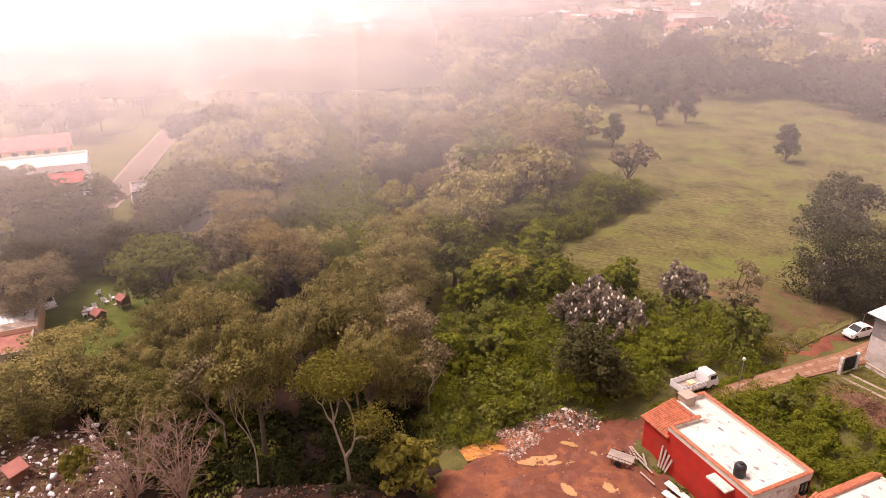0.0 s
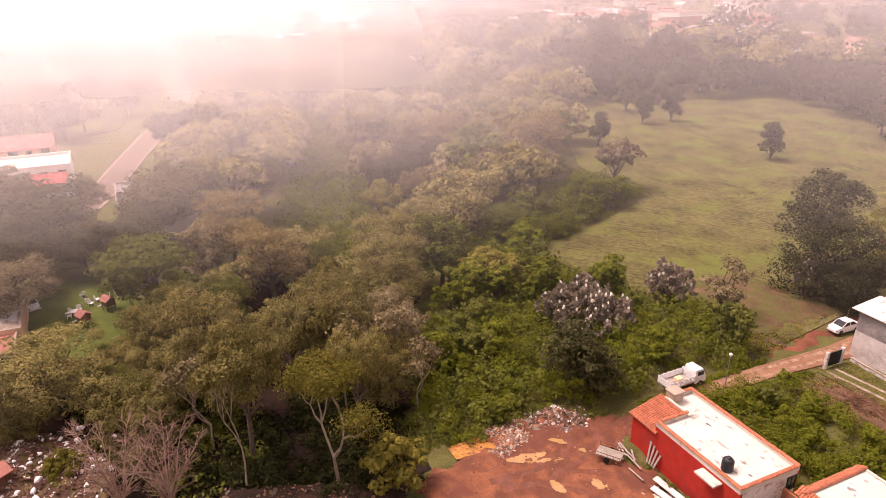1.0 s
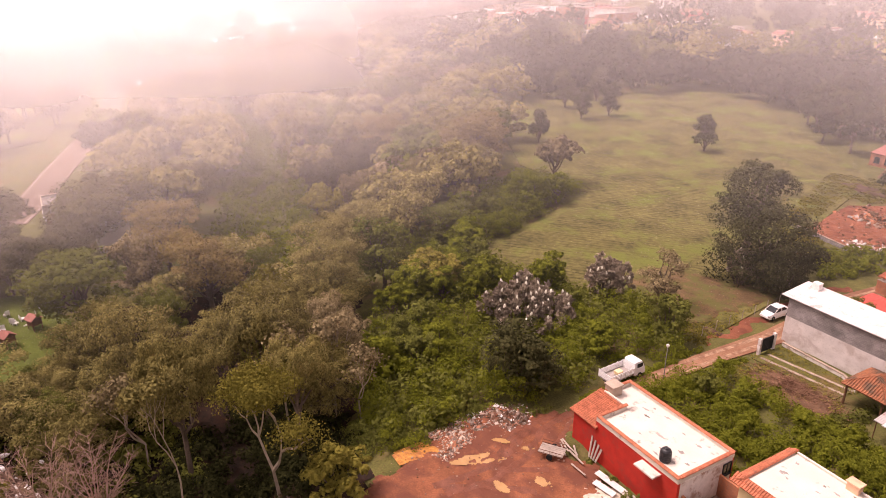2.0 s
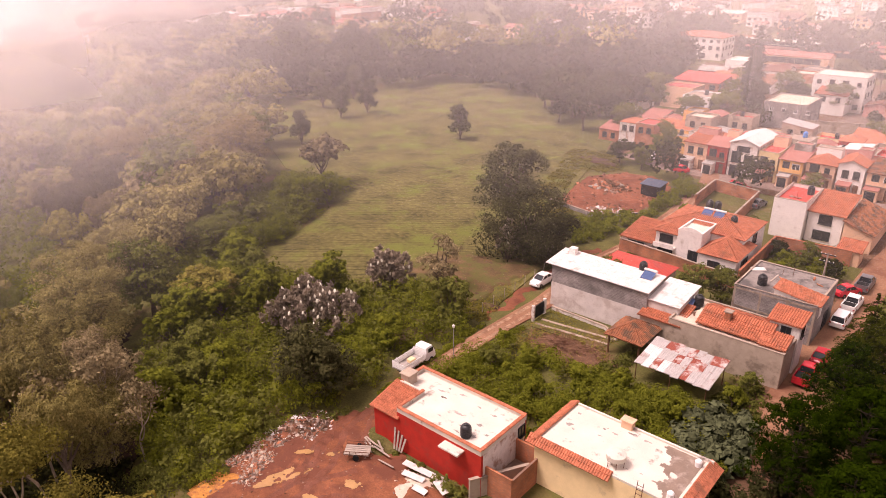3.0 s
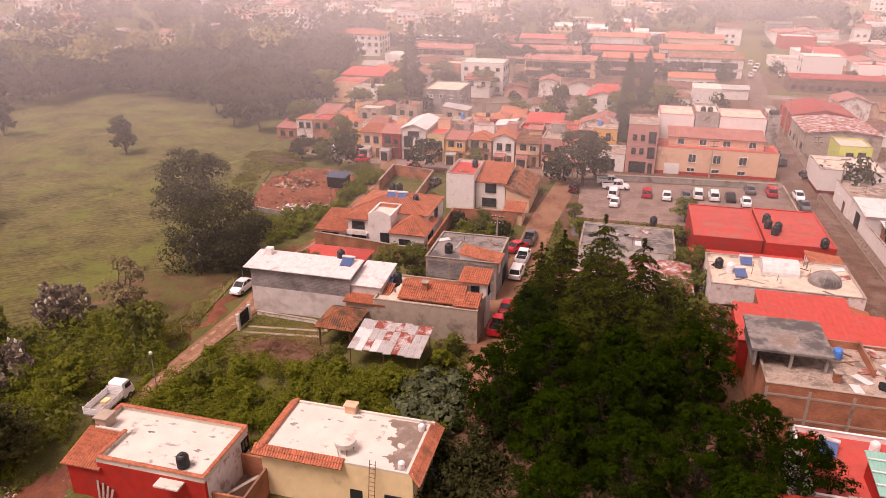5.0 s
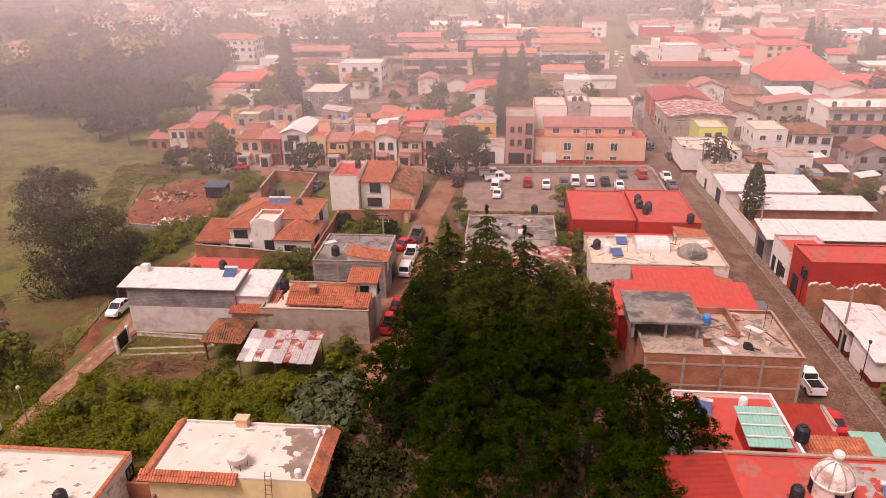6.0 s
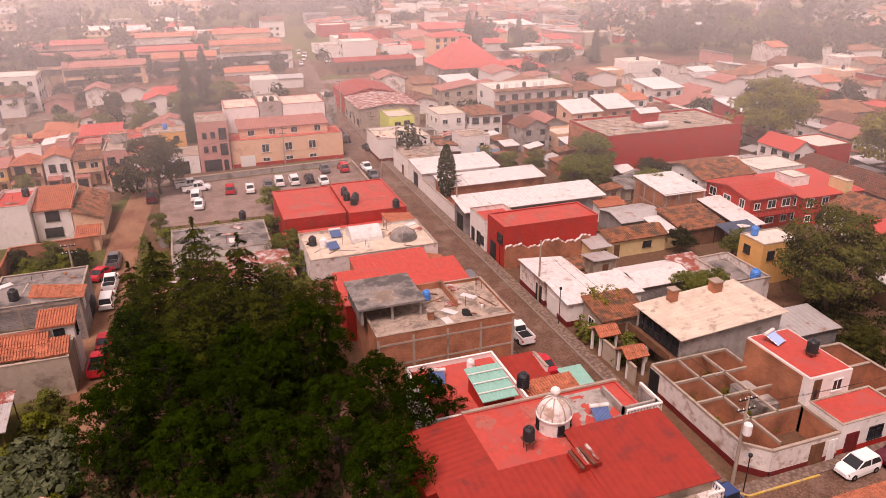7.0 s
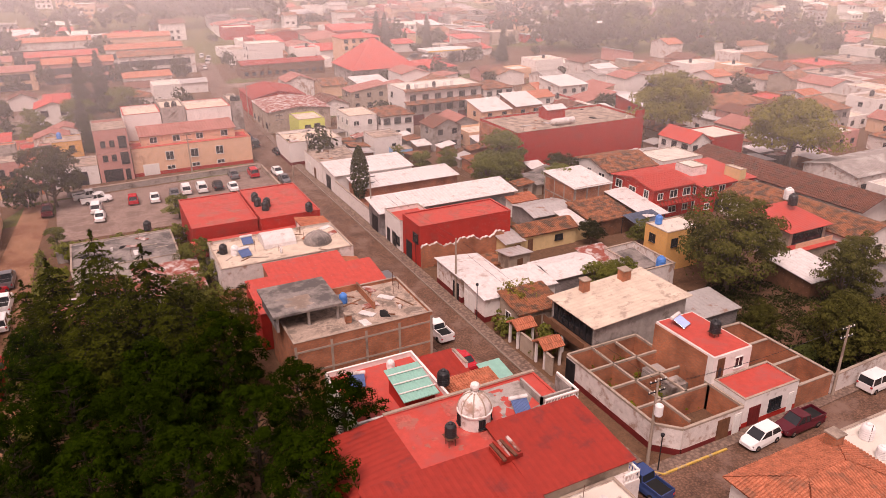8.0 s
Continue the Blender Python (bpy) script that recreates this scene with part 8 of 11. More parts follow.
# dark leaf colour here stands in for the deep shade of the hollow
thicket("thicket", "undergrowth below the woodland edge, leaves darkened in place of shade", [(-46, 20), (-52, 20), (-62, 24), (-72, 20), (-64, -2), (-56, 4), (-50, 9)], 40000, 0.17, "leaf_dark", 0.8, 2.8, 10, 2.2)
thicket("thicket", "weeds and undergrowth below the pines", [(-11, 40), (14, 40), (13, 62), (8, 86), (-9, 86), (-11.5, 66)], 12000, 0.26, "leaf_dark", 0.2, 0.9, 11, 1.7)
thicket("thicket", "overgrown garden behind the street houses", [(56, 56), (64, 60), (66, 64), (80, 64), (98, 60), (96, 42), (64, 42.5), (62, 54)], 20000, 0.2, "leaf_dark", 0.2, 0.9, 12, 1.7)
thicket("thicket", "creeper with yellow-green leaves over a tiled roof", [(40.6, 67), (44.6, 67), (45.2, 70), (41, 70.2)], 2200, 0.16, "leaf_yellow", 4.0, 5.2, 13, 1.1, "creeper")
thicket("thicket", "garden shrubs beside the house gateways", [(39.6, 59.6), (43.0, 59.6), (43.0, 63.2), (41.0, 64.4), (38.4, 68.8), (38.6, 65), (40.2, 62)], 4200, 0.18, "leaf_green", 1.0, 2.8, 14, 1.0)
thicket("thicket", "rough hedge along the car park", [(-8, 113.5), (10, 114.2), (10, 118), (-8, 117.5)], 5000, 0.26, "leaf_green", 0.8, 1.9, 15, 1.2)
thicket("thicket", "weeds round the villa's empty plot", [(-27.4, 98.5), (-17, 98.5), (-17.2, 113.8), (-27.5, 112.8)], 6500, 0.24, "leaf_green", 0.4, 1.6, 16, 1.3)


thicket("thicket", "dim undergrowth between the woodland trees", [(-57, 3), (-66, -5), (-73, -9), (-82, -8), (-83, 1), (-74, 10), (-62, 9)], 11000, 0.24, "leaf_green", 0.8, 2.6, 17, 2.2)
thicket("thicket", "rough weeds along the dirt street", [(-11, 66), (-9.4, 66), (-8.4, 110), (-10.6, 118)], 3500, 0.24, "leaf_green", 0.4, 1.6, 18, 1.0)


for x, y, s in ((-41, 57.5, 0.55), (-38.5, 60.5, 0.5), (-34.5, 56, 0.55), (-31.5, 60, 0.6), (-28, 63, 0.55), (-25, 57.5, 0.6), (-21.5, 62, 0.6), (-43, 62.5, 0.45), (-36, 52.5, 0.4), (-18, 68, 0.5), (-17.5, 71.5, 0.45), (-24, 102, 0.6), (-20, 106.5, 0.6), (-25, 108, 0.5), (-44, 117, 0.6), (-41, 122, 0.5), (-37, 116.5, 0.6), (-33, 117.5, 0.55), (8.6, 100.5, 0.6), (-7, 96, 0.6), (10, 93, 0.7), (9, 85.6, 0.7), (-6.5, 111.5, 0.6), (3, 112, 0.55), (9, 111.5, 0.55), (-7.4, 104, 0.5), (0, 97.8, 0.5), (-0.5, 87, 0.8), (4.5, 86, 0.7)):
    plant("young_tree", YOUNG[rr.choice((0, 0, 2))][0], "young bushy tree with light green leaves behind the houses", "tree", x, y, None, s, x, "young trees")
rnd = random.Random(61)
k = 0
while k < 44:
    x, y = rnd.uniform(-104, -50), rnd.uniform(28, 88)
    if inside(x, y, THICKET) and min(math.hypot(x + 63.6, y - 50.2), math.hypot(x + 64.4, y - 65.2), math.hypot(x + 52.6, y - 41.6)) > 7 and (x < -56 or rnd.random() < 0.3):
        ms, leaf = YOUNG[rnd.choice((0, 0, 0, 0, 2))]
        plant("young_tree", ms, "young bushy tree with light green leaves in the thicket", "tree", x, y, None, rnd.uniform(0.6, 1.25), rnd.uniform(0, 6), "young trees")
        k += 1
thicket("thicket", "weeds and grass tufts along the lane", [(-47.8, 46), (-48.6, 54), (-48.8, 63), (-48.2, 66), (-47.9, 63), (-47.9, 54), (-47.0, 47)], 5200, 0.11, "leaf_bright", 0.2, 0.7, 21, 0.6, "weeds")
thicket("thicket", "weeds and grass tufts along the lane", [(-44.2, 50), (-45.0, 56), (-45.2, 63), (-44.4, 69), (-43.6, 68), (-44.2, 60), (-43.2, 50)], 4200, 0.11, "leaf_bright", 0.2, 0.6, 22, 0.6, "weeds")
thicket("thicket", "rough weeds between the lane and the field", [(-48.6, 66), (-51.5, 66), (-62, 68.5), (-63, 84), (-54, 92), (-52, 80), (-50, 70)], 16000, 0.12, "leaf_yellow", 0.1, 0.4, 23, 1.0, "weeds")
thicket("thicket", "low shrubs between the yard and the wood", [(-51.6, 23), (-56, 21), (-60, 27), (-57, 34), (-52.6, 36), (-51.8, 30)], 16000, 0.13, "leaf_green", 0.6, 2.2, 36, 1.4)
thicket("thicket", "weeds round the yard and heaps", [(-51.5, 24), (-52.5, 36), (-48.0, 42.5), (-47.6, 40.6), (-51, 36), (-50.5, 25)], 3500, 0.12, "leaf_green", 0.2, 0.8, 24, 0.7, "weeds")
thicket("thicket", "weeds along the red wall", [(-40, 40.2), (-31, 40.4), (-31, 39.2), (-36, 40.0)], 1800, 0.13, "leaf_green", 0.3, 1.2, 25, 0.6, "weeds")


thicket("thicket", "weeds on the rough ground round the tin shelter", [(-33, 62.5), (-15.5, 62), (-15.2, 73.5), (-19.4, 74), (-19.5, 66), (-29, 65.8), (-30.5, 73)], 9000, 0.16, "leaf_green", 0.15, 0.9, 26, 1.1, "weeds")
thicket("thicket", "weeds and saplings growing inside the roofless building", [(40.5, 45), (48.5, 45), (48.5, 54.5), (40.5, 54.5)], 3600, 0.14, "leaf_bright", 0.2, 1.5, 27, 1.0, "weeds")


thicket("thicket", "dry weeds and grass tufts on the rough plot before the white house", [(-45, 62), (-30, 62.5), (-30, 66), (-33.6, 69.4), (-33.8, 74), (-44, 74.3), (-44.4, 67)], 7000, 0.1, "leaf_yellow", 0.05, 0.35, 33, 0.8, "weeds")
thicket("thicket", "rough grass and weeds at the lane's edge by the houses", [(-46, 78), (-43, 82), (-43.5, 98), (-45, 98), (-44.8, 84)], 3000, 0.12, "leaf_green", 0.1, 0.6, 34, 0.8, "weeds")


# the canopy's shade is put into this floor's near-black colour
soft_patch("wood_floor", "leaf litter under the woodland trees, darkened for canopy shade", [(-47, 22), (-44, 16), (-54, -16), (-70, -24), (-80, -20), (-83, -2), (-98, 4), (-104, 20), (-90, 40), (-72, 32), (-60, 26)], 0.12, "litter", "ground", 51, 0.15, 1.5, 1.5, -9.0)


def candle_shrub(name, x, y, r, h, n, seed):
    """A big clump of spiky rosettes on bare stems, with pale flower candles standing on top."""
    rng, rnd = np.random.default_rng(seed), random.Random(seed)
    th = thing(name, "clump of spiky grey rosettes with pale flower candles", "shrub", "candle shrubs", at=(x, y, height(x, y)))
    pts, nor = [], []
    stems, flowers = bmesh.new(), []
    heads, v = on_blob(rng, n, (0, 0, h * 0.4), (r, r, h * 0.52), low=-0.1, fill=0.3)
    for c, d in zip(heads, v):
        tube(stems, (c[0] * 0.25, c[1] * 0.25, -0.3), c, 0.06, 0.04, 4)
        k = 34
        u = rng.normal(0, 1, (k, 3)) + d * 0.7 + [0, 0, 0.3]
        u /= np.linalg.norm(u, axis=1, keepdims=True)
        pts.append(c + u * 0.42 * rng.uniform(0.5, 1, (k, 1))); nor.append(np.cross(u, rng.normal(0, 1, (k, 3))))
        if d[2] > 0.1 and rnd.random() < 0.42:
            flowers.append(c)
    p, q = np.concatenate(pts), np.concatenate(nor)
    ob = new("foliage", leaves_mesh("foliage", p, q, rng.uniform(0.16, 0.3, len(p)), "rosette", rng, stretch=1.6)); ob.parent = th
    part("stem_clump", stems, "bark", th)
    for c in flowers:
        piece("flower_candle", shared("flower_candle", lambda bm: hull(bm, [ring(0, 0, z, rad, 7) for rad, z in ((0.05, 0.1), (0.15, 0.25), (0.16, 0.42), (0.1, 0.62), (0.03, 0.75))]), "flower"), th, Matrix.Translation(c) @ pose(0, 0, 0.05, rnd.uniform(-14, 14), rnd.uniform(-14, 14), 0))


candle_shrub("candle_shrub", -63.6, 50.2, 5.2, 6.6, 210, 1)
candle_shrub("candle_shrub", -64.4, 65.2, 3.2, 6.4, 80, 2)
candle_shrub("candle_shrub", -58.0, 84.0, 1.6, 6.5, 26, 3)


# ---------------------------------------------------------------- the field
def field():
    """Ploughed rows with low plants, one joined sheet of ridges over the field's soil."""
    bm = sheet(bmesh.new(), [(x, y, 0.16) for x, y in FIELD], 0.6)
    tagged(new("field", mesh_of("field", bm, "field_row")), "ploughed field under low green crops", "field", kind="structure")
    rng, rnd = np.random.default_rng(5), random.Random(5)
    side = lambda x, y: x < -101 + (y - 93.5) * 0.45
    verts, faces, pts = [], [], []
    for deg, upper in ((168, True), (40, False)):
        ang = radians(deg)
        d, s = Vector((math.cos(ang), math.sin(ang), 0)), Vector((-math.sin(ang), math.cos(ang), 0))
        for k in range(-110, 130):
            o = Vector((-110, 110, 0)) + s * k * 0.95
            run = []
            for j in range(-70, 71):
                p = o + d * j * 1.8
                if inside(p.x, p.y, FIELD) and side(p.x, p.y) == upper and seg_dist(p.x, p.y, FIELD + FIELD[:1]) > 1.0:
                    run.append(p)
                    for _ in range(2):
                        q = p + d * rnd.uniform(0, 1.8) + s * rnd.uniform(-0.2, 0.2)
                        pts.append((q.x, q.y, 0.26 + 0.16 * rnd.random()))
                else:
                    if len(run) > 2:
                        base = len(verts)
                        for p in run:
                            w, hh = 0.32 + 0.12 * rnd.random(), 0.165 + 0.03 * rnd.random()
                            verts.extend(((p - s * w).to_tuple()[:2] + (0.12,), p.to_tuple()[:2] + (hh,), (p + s * w).to_tuple()[:2] + (0.12,)))
                        for i in range(len(run) - 1):
                            a = base + 3 * i
                            faces.extend(((a, a + 1, a + 4, a + 3), (a + 1, a + 2, a + 5, a + 4)))
                    run = []
    me = bpy.data.meshes.new("crop_rows")
    me.from_pydata(verts, [], faces)
    me.materials.append(M["field_row"])
    tagged(new("crop_rows", me), "low earth ridges of the ploughed field", "furrows", kind="stuff")
    pts = np.array(pts)
    me = leaves_mesh("crop", pts, np.tile([0, 0, 1.0], (len(pts), 1)), rng.uniform(0.05, 0.10, len(pts)), "leaf_crop", rng)
    tagged(new("crop", me), "young green crop plants in rows", "crop", kind="stuff")


field()
soft_patch("path", "pale grassy path across the field", [(-101.8, 93), (-96.8, 107), (-91.8, 119), (-82.8, 141), (-74.6, 152), (-73.4, 151.6), (-81.2, 140.6), (-90.2, 118.6), (-95.2, 106.6), (-100.2, 92.8)], 0.32, "path_grass", "path", 41, 0.05, 0.5, 0.7)
# ---------------------------------------------------------------- lane, yard and field edge
LANE = [(-45.5, 46), (-46.4, 53), (-46.6, 63), (-45.9, 75), (-47.0, 92), (-46.2, 101), (-46.8, 120), (-48.7, 140), (-52, 150), (-70, 153)]


for k in (-1, 1):
    strip("wheel_track", "pale worn wheel track on the dirt lane", [(x + 0.62 * k + 0.15 * math.sin(y), y) for x, y in LANE[:8]], [0.5, 0.4, 0.45, 0.6, 0.5, 0.45, 0.5, 0.5], 0.136, "dirt_pale", "track")
strip("dirt_lane", "pale rutted dirt lane past the houses", LANE, [2.9, 2.5, 2.4, 3.0, 3.4, 3.0, 3.2, 4, 4, 5], 0.13, "dirt_road", "road")
soft_patch("lane_verge", "red earth verge beside the lane", [(-48.2, 64), (-48.0, 76), (-48.6, 90), (-48.4, 98), (-50.8, 98), (-52.8, 87), (-51.4, 76), (-50.0, 66)], 0.1, "red_dirt", "verge", 14, 0.06, 0.5, 1.6)
YARD = [(-48.6, 21.5), (-50.6, 29), (-51.2, 34), (-50, 38.5), (-47.6, 42), (-47.6, 47.5), (-43.8, 47.5), (-43.2, 41.2), (-38, 40.0), (-31, 40), (-30, 36), (-36, 24), (-42, 18)]
soft_patch("yard", "muddy red earth yard with tyre ruts", YARD, 0.22, "yard_mud", "yard", 2, 0.2, 0.4, 2.2)


def yard_z(x, y):
    return max(height(x, y), -0.3) + 0.22 + 0.2 * noise.noise((x * 0.7, y * 0.7, 5))


def rut(pts, w, seed):
    """A wet wheel track pressed into the yard."""
    bm = bmesh.new()
    last = None
    for (ax, ay), (bx, by) in zip(pts, pts[1:]):
        d = Vector((bx - ax, by - ay, 0))
        n = max(2, int(d.length / 0.35))
        s = Vector((-d.y, d.x, 0)).normalized()
        for i in range(n):
            p = Vector((ax, ay, 0)) + d * i / n + s * 0.25 * noise.noise((ax + i * 0.3, ay, seed))
            ww = w * (0.6 + 0.7 * abs(noise.noise((p.x * 0.9, p.y * 0.9, seed))))
            row = []
            for k in (-1, 0, 1):
                q = p + s * ww * k
                row.append(bm.verts.new((q.x, q.y, yard_z(q.x, q.y) + (0.03 if k == 0 else 0.012))))
            if last:
                for k in (0, 1):
                    bm.faces.new((last[k], last[k + 1], row[k + 1], row[k]))
            last = row
    tagged(new("rut", mesh_of("rut", bm, "wet_mud")), "wet tyre rut in the red earth", "rut", kind="structure")


for k, line in enumerate((((-46.4, 43.5), (-45.6, 39.5), (-43.0, 35.5), (-42.0, 31), (-42.6, 26)), ((-47.2, 42.5), (-46.6, 38.5), (-44.6, 35.0), (-43.6, 31), (-44.0, 25.5)), ((-46.5, 36.6), (-44.6, 33.2), (-45.4, 28.6)),
                          ((-40.5, 36.2), (-42.4, 33.0), (-44.6, 30.4)), ((-38.6, 33.4), (-41.4, 30.4), (-43.6, 26.2)), ((-46.0, 46.5), (-45.0, 42.2), (-42.6, 38.6)))):
    rut(line, (0.5, 0.5, 0.4, 0.5, 0.45, 0.4)[k], k)
soft_patch("grass_patch", "rough grass growing along the red wall", [(-45.0, 41.6), (-42.6, 38.6), (-41, 39.6), (-36, 40.2), (-43, 43)], 0.42, "grass", "grass", 31, 0.1, 0.4, 0.8)
for i, (x, y, a, b, rz) in enumerate(((-45.0, 31.4, 2.4, 0.8, 66), (-45.5, 29.4, 0.9, 0.4, 55), (-46.2, 34.6, 0.9, 0.3, 50), (-43.9, 36.2, 0.7, 0.25, 60), (-39.4, 34.6, 0.9, 0.5, 20), (-41.0, 31.0, 1.1, 0.5, 10))):
    bm = bmesh.new()
    c, sn = math.cos(radians(rz)), math.sin(radians(rz))
    zz = yard_z(x, y) + 0.04
    st = 0.14
    for u in range(int(-a * 1.4 / st), int(a * 1.4 / st)):
        for v in range(int(-b * 1.6 / st), int(b * 1.6 / st)):
            pu, pv = u * st, v * st
            if (pu / a) ** 2 + (pv / b) ** 2 + 0.9 * noise.noise((pu * 1.1 + i * 7, pv * 1.6, 2)) + 0.5 * noise.noise((pu * 2.7, pv * 2.7, i)) < 0.85:
                q = [(x + (pu + e) * c - (pv + f) * sn, y + (pu + e) * sn + (pv + f) * c) for e, f in ((0, 0), (st, 0), (st, st), (0, st))]
                bm.faces.new([bm.verts.new((px, py, max(zz, yard_z(px, py) + 0.02))) for px, py in q])
    bmesh.ops.remove_doubles(bm, verts=bm.verts[:], dist=0.001)
    tagged(new("puddle", mesh_of("puddle", bm, "puddle")), "muddy yellow-brown puddle in the yard", "puddle", kind="structure")
rnd = random.Random(5)
bm = bmesh.new()
for k in range(900):
    x, y = rnd.uniform(-50, -31), rnd.uniform(20, 45)
    if inside(x, y, YARD) and (x < -43.4 or y < 40):
        q = rnd.choice((0.015, 0.02, 0.03, 0.04, 0.07))
        box(bm, -q, -q, -q, q * rnd.uniform(0.8, 1.8), q, q * 0.6, Matrix.Translation((x, y, yard_z(x, y) + 0.01)) @ Euler((rnd.uniform(-0.5, 0.5), rnd.uniform(-0.5, 0.5), rnd.uniform(0, 6))).to_matrix().to_4x4())
tagged(new("clods", mesh_of("clods", bm, "litter_soil")), "loose stones and clods over the muddy yard", "stones", kind="stuff")


def heap(name, label, category, poly, zmax, material, n, seed, bits=("rubble", "plastic_white"), size=0.22, z0=0.0):
    """A mound with loose bits of rubbish and rubble lying on it."""
    th = thing(name, label, category)
    rnd = random.Random(seed)
    cx, cy = sum(p[0] for p in poly) / len(poly), sum(p[1] for p in poly) / len(poly)
    top = lambda x, y: z0 + zmax * min(1, seg_dist(x, y, poly + poly[:1]) / 2.2) * (0.55 + 0.75 * noise.noise((x * 0.5, y * 0.5, seed)) + 0.25 * noise.noise((x * 1.4, y * 1.4, seed)))
    xs, ys = [p[0] for p in poly], [p[1] for p in poly]
    bm = bmesh.new()
    g = {}
    st = 0.35
    for j in range(int((max(ys) - min(ys)) / st) + 1):
        for i in range(int((max(xs) - min(xs)) / st) + 1):
            x, y = min(xs) + i * st, min(ys) + j * st
            if inside(x, y, poly):
                g[i, j] = bm.verts.new((x, y, top(x, y) + 0.1 * rnd.random()))
    for (i, j), v in g.items():
        q = [g.get(k) for k in ((i + 1, j), (i + 1, j + 1), (i, j + 1))]
        if all(q):
            bm.faces.new((v, *q))
    part("mound", bm, material, th)
    lots = {b: bmesh.new() for b in bits}
    made = 0
    while made < n:
        x, y = rnd.uniform(min(xs), max(xs)), rnd.uniform(min(ys), max(ys))
        if inside(x, y, poly):
            made += 1
            b = rnd.choice(bits)
            s = size * rnd.choice((0.25, 0.35, 0.5, 0.5, 0.7, 1.0, 1.5))
            m = Matrix.Translation((x, y, top(x, y) + 0.1)) @ Euler((rnd.uniform(-1, 1), rnd.uniform(-1, 1), rnd.uniform(0, 6))).to_matrix().to_4x4()
            box(lots[b], -s * rnd.uniform(0.6, 1.8), -s, -s * 0.35, s * rnd.uniform(0.6, 1.6), s * rnd.uniform(0.5, 1), s * 0.35, m)
    for b, bm in lots.items():
        ob = part("litter", bm, b, th)
        ob["kind"] = "stuff"
    return th


heap("rubble_heap", "heap of rubble, rags and rubbish at the yard's edge", "heap", [(-52, 33), (-51.6, 38), (-49.6, 40.4), (-46.8, 39.6), (-46.6, 36.6), (-49, 33)], 1.2, "litter_soil", 900, 3, ("rubble", "plastic_white", "rust_metal", "bark", "soil", "plank", "brick", "rubble"), 0.12)
heap("gravel_heap", "heap of pale broken bricks and gravel", "heap", [(-51.0, 28.8), (-51.2, 33.5), (-48.0, 33), (-46.8, 30.4), (-46.2, 28.0), (-47.8, 27.6), (-49.0, 29.4)], 0.7, "litter_soil", 1500, 4, ("rubble", "roof_sand", "rubble", "brick"), 0.1)
heap("clay_heap", "heap of orange-yellow clay", "heap", [(-50.4, 24.6), (-50.6, 27.8), (-48.2, 29.6), (-46.6, 29.6), (-47.4, 27.4), (-48.0, 24.2)], 0.6, "clay", 20, 5, ("rubble",), 0.1)
heap("sand_heap", "low heap of pale brown sand", "heap", [(-37.6, 36.0), (-37.0, 39.4), (-34.4, 40.4), (-33.0, 38.0), (-34.6, 35.6)], 0.7, "roof_sand", 30, 6, ("rubble",), 0.1)
heap("rubbish_tip", "slope strewn with white and brown household rubbish", "heap", [(-74, -22), (-72.4, -14), (-67, -7), (-62, -5), (-57, -5.6), (-55.6, -9), (-58, -16), (-61, -24), (-68, -27)], 1.0, "ash_soil", 2600, 7, ("rubble", "rust_metal", "soil", "soil", "plank", "bark", "litter_soil", "plastic_white"), 0.12, -0.6)
rnd = random.Random(77)
for k in range(40):
    x, y = -64.0 + rnd.gauss(0, 2.8), -10.8 + rnd.gauss(0, 2.6)
    s = rnd.choice((0.1, 0.13, 0.17, 0.22, 0.3, 0.4))
    th = thing("rubbish_bag", "torn white plastic bag on the rubbish slope", "bag", "rubbish bags", at=(x, y, 0.1 + 0.2 * rnd.random()), rz=rnd.uniform(0, 360))
    bm = bmesh.new()
    hull(bm, [[(s * q * (1 + 0.35 * math.sin(3 * t + k)) * math.cos(t), 0.7 * s * q * (1 + 0.3 * math.sin(2 * t + k)) * math.sin(t), zz * s) for t in [j * math.pi / 5 for j in range(10)]] for q, zz in ((0.8, -0.5), (1.0, -0.1), (0.75, 0.25), (0.25, 0.4))])
    part("bag", bm, "plastic_white", th)
th = thing("rusty_hut", "small rusty sheet-metal hut on the rubbish slope", "hut", at=(-63.1, -14.2, -0.3), rz=25)
bm = bmesh.new(); box(bm, -0.9, -0.7, 0, 0.9, 0.7, 1.5); part("wall", bm, "rust_metal", th)
bm = bmesh.new(); ribbed(bm, (-1.1, -0.9, 1.5), (1.1, -0.9, 1.5), (1.1, 0.9, 1.8), (-1.1, 0.9, 1.8), 0.2, 0.03, 1, 0.01); part("roof", bm, "roof_pink", th)
soft_patch("earth_patch", "bare brown earth strewn with cut branches", [(-42.5, 66.2), (-42.0, 69.6), (-34, 69.4), (-31.6, 66), (-35, 64.2)], 0.2, "soil", "earth", 41, 0.1, 0.4, 1.4)
rnd = random.Random(88)
bm = bmesh.new()
for k in range(950):
    x, y = -37.2 + rnd.gauss(0, 2.5), 67.4 + rnd.gauss(0, 1.35)
    z = 0.15 + max(0, 0.9 - 0.14 * (x + 37.2) ** 2 - 0.4 * (y - 67.4) ** 2) * rnd.random()
    a, L = rnd.uniform(0, 3.14), rnd.uniform(0.3, 1.1)
    d = Vector((math.cos(a) * L, math.sin(a) * L, rnd.uniform(-0.1, 0.25)))
    tube(bm, Vector((x, y, z)) - d, Vector((x, y, z)) + d, 0.03, 0.012, 3)
tagged(new("brush_heap", mesh_of("brush_heap", bm, "twig_brown")), "wide heap of brown cut branches and dry stalks", "heap", kind="stuff")
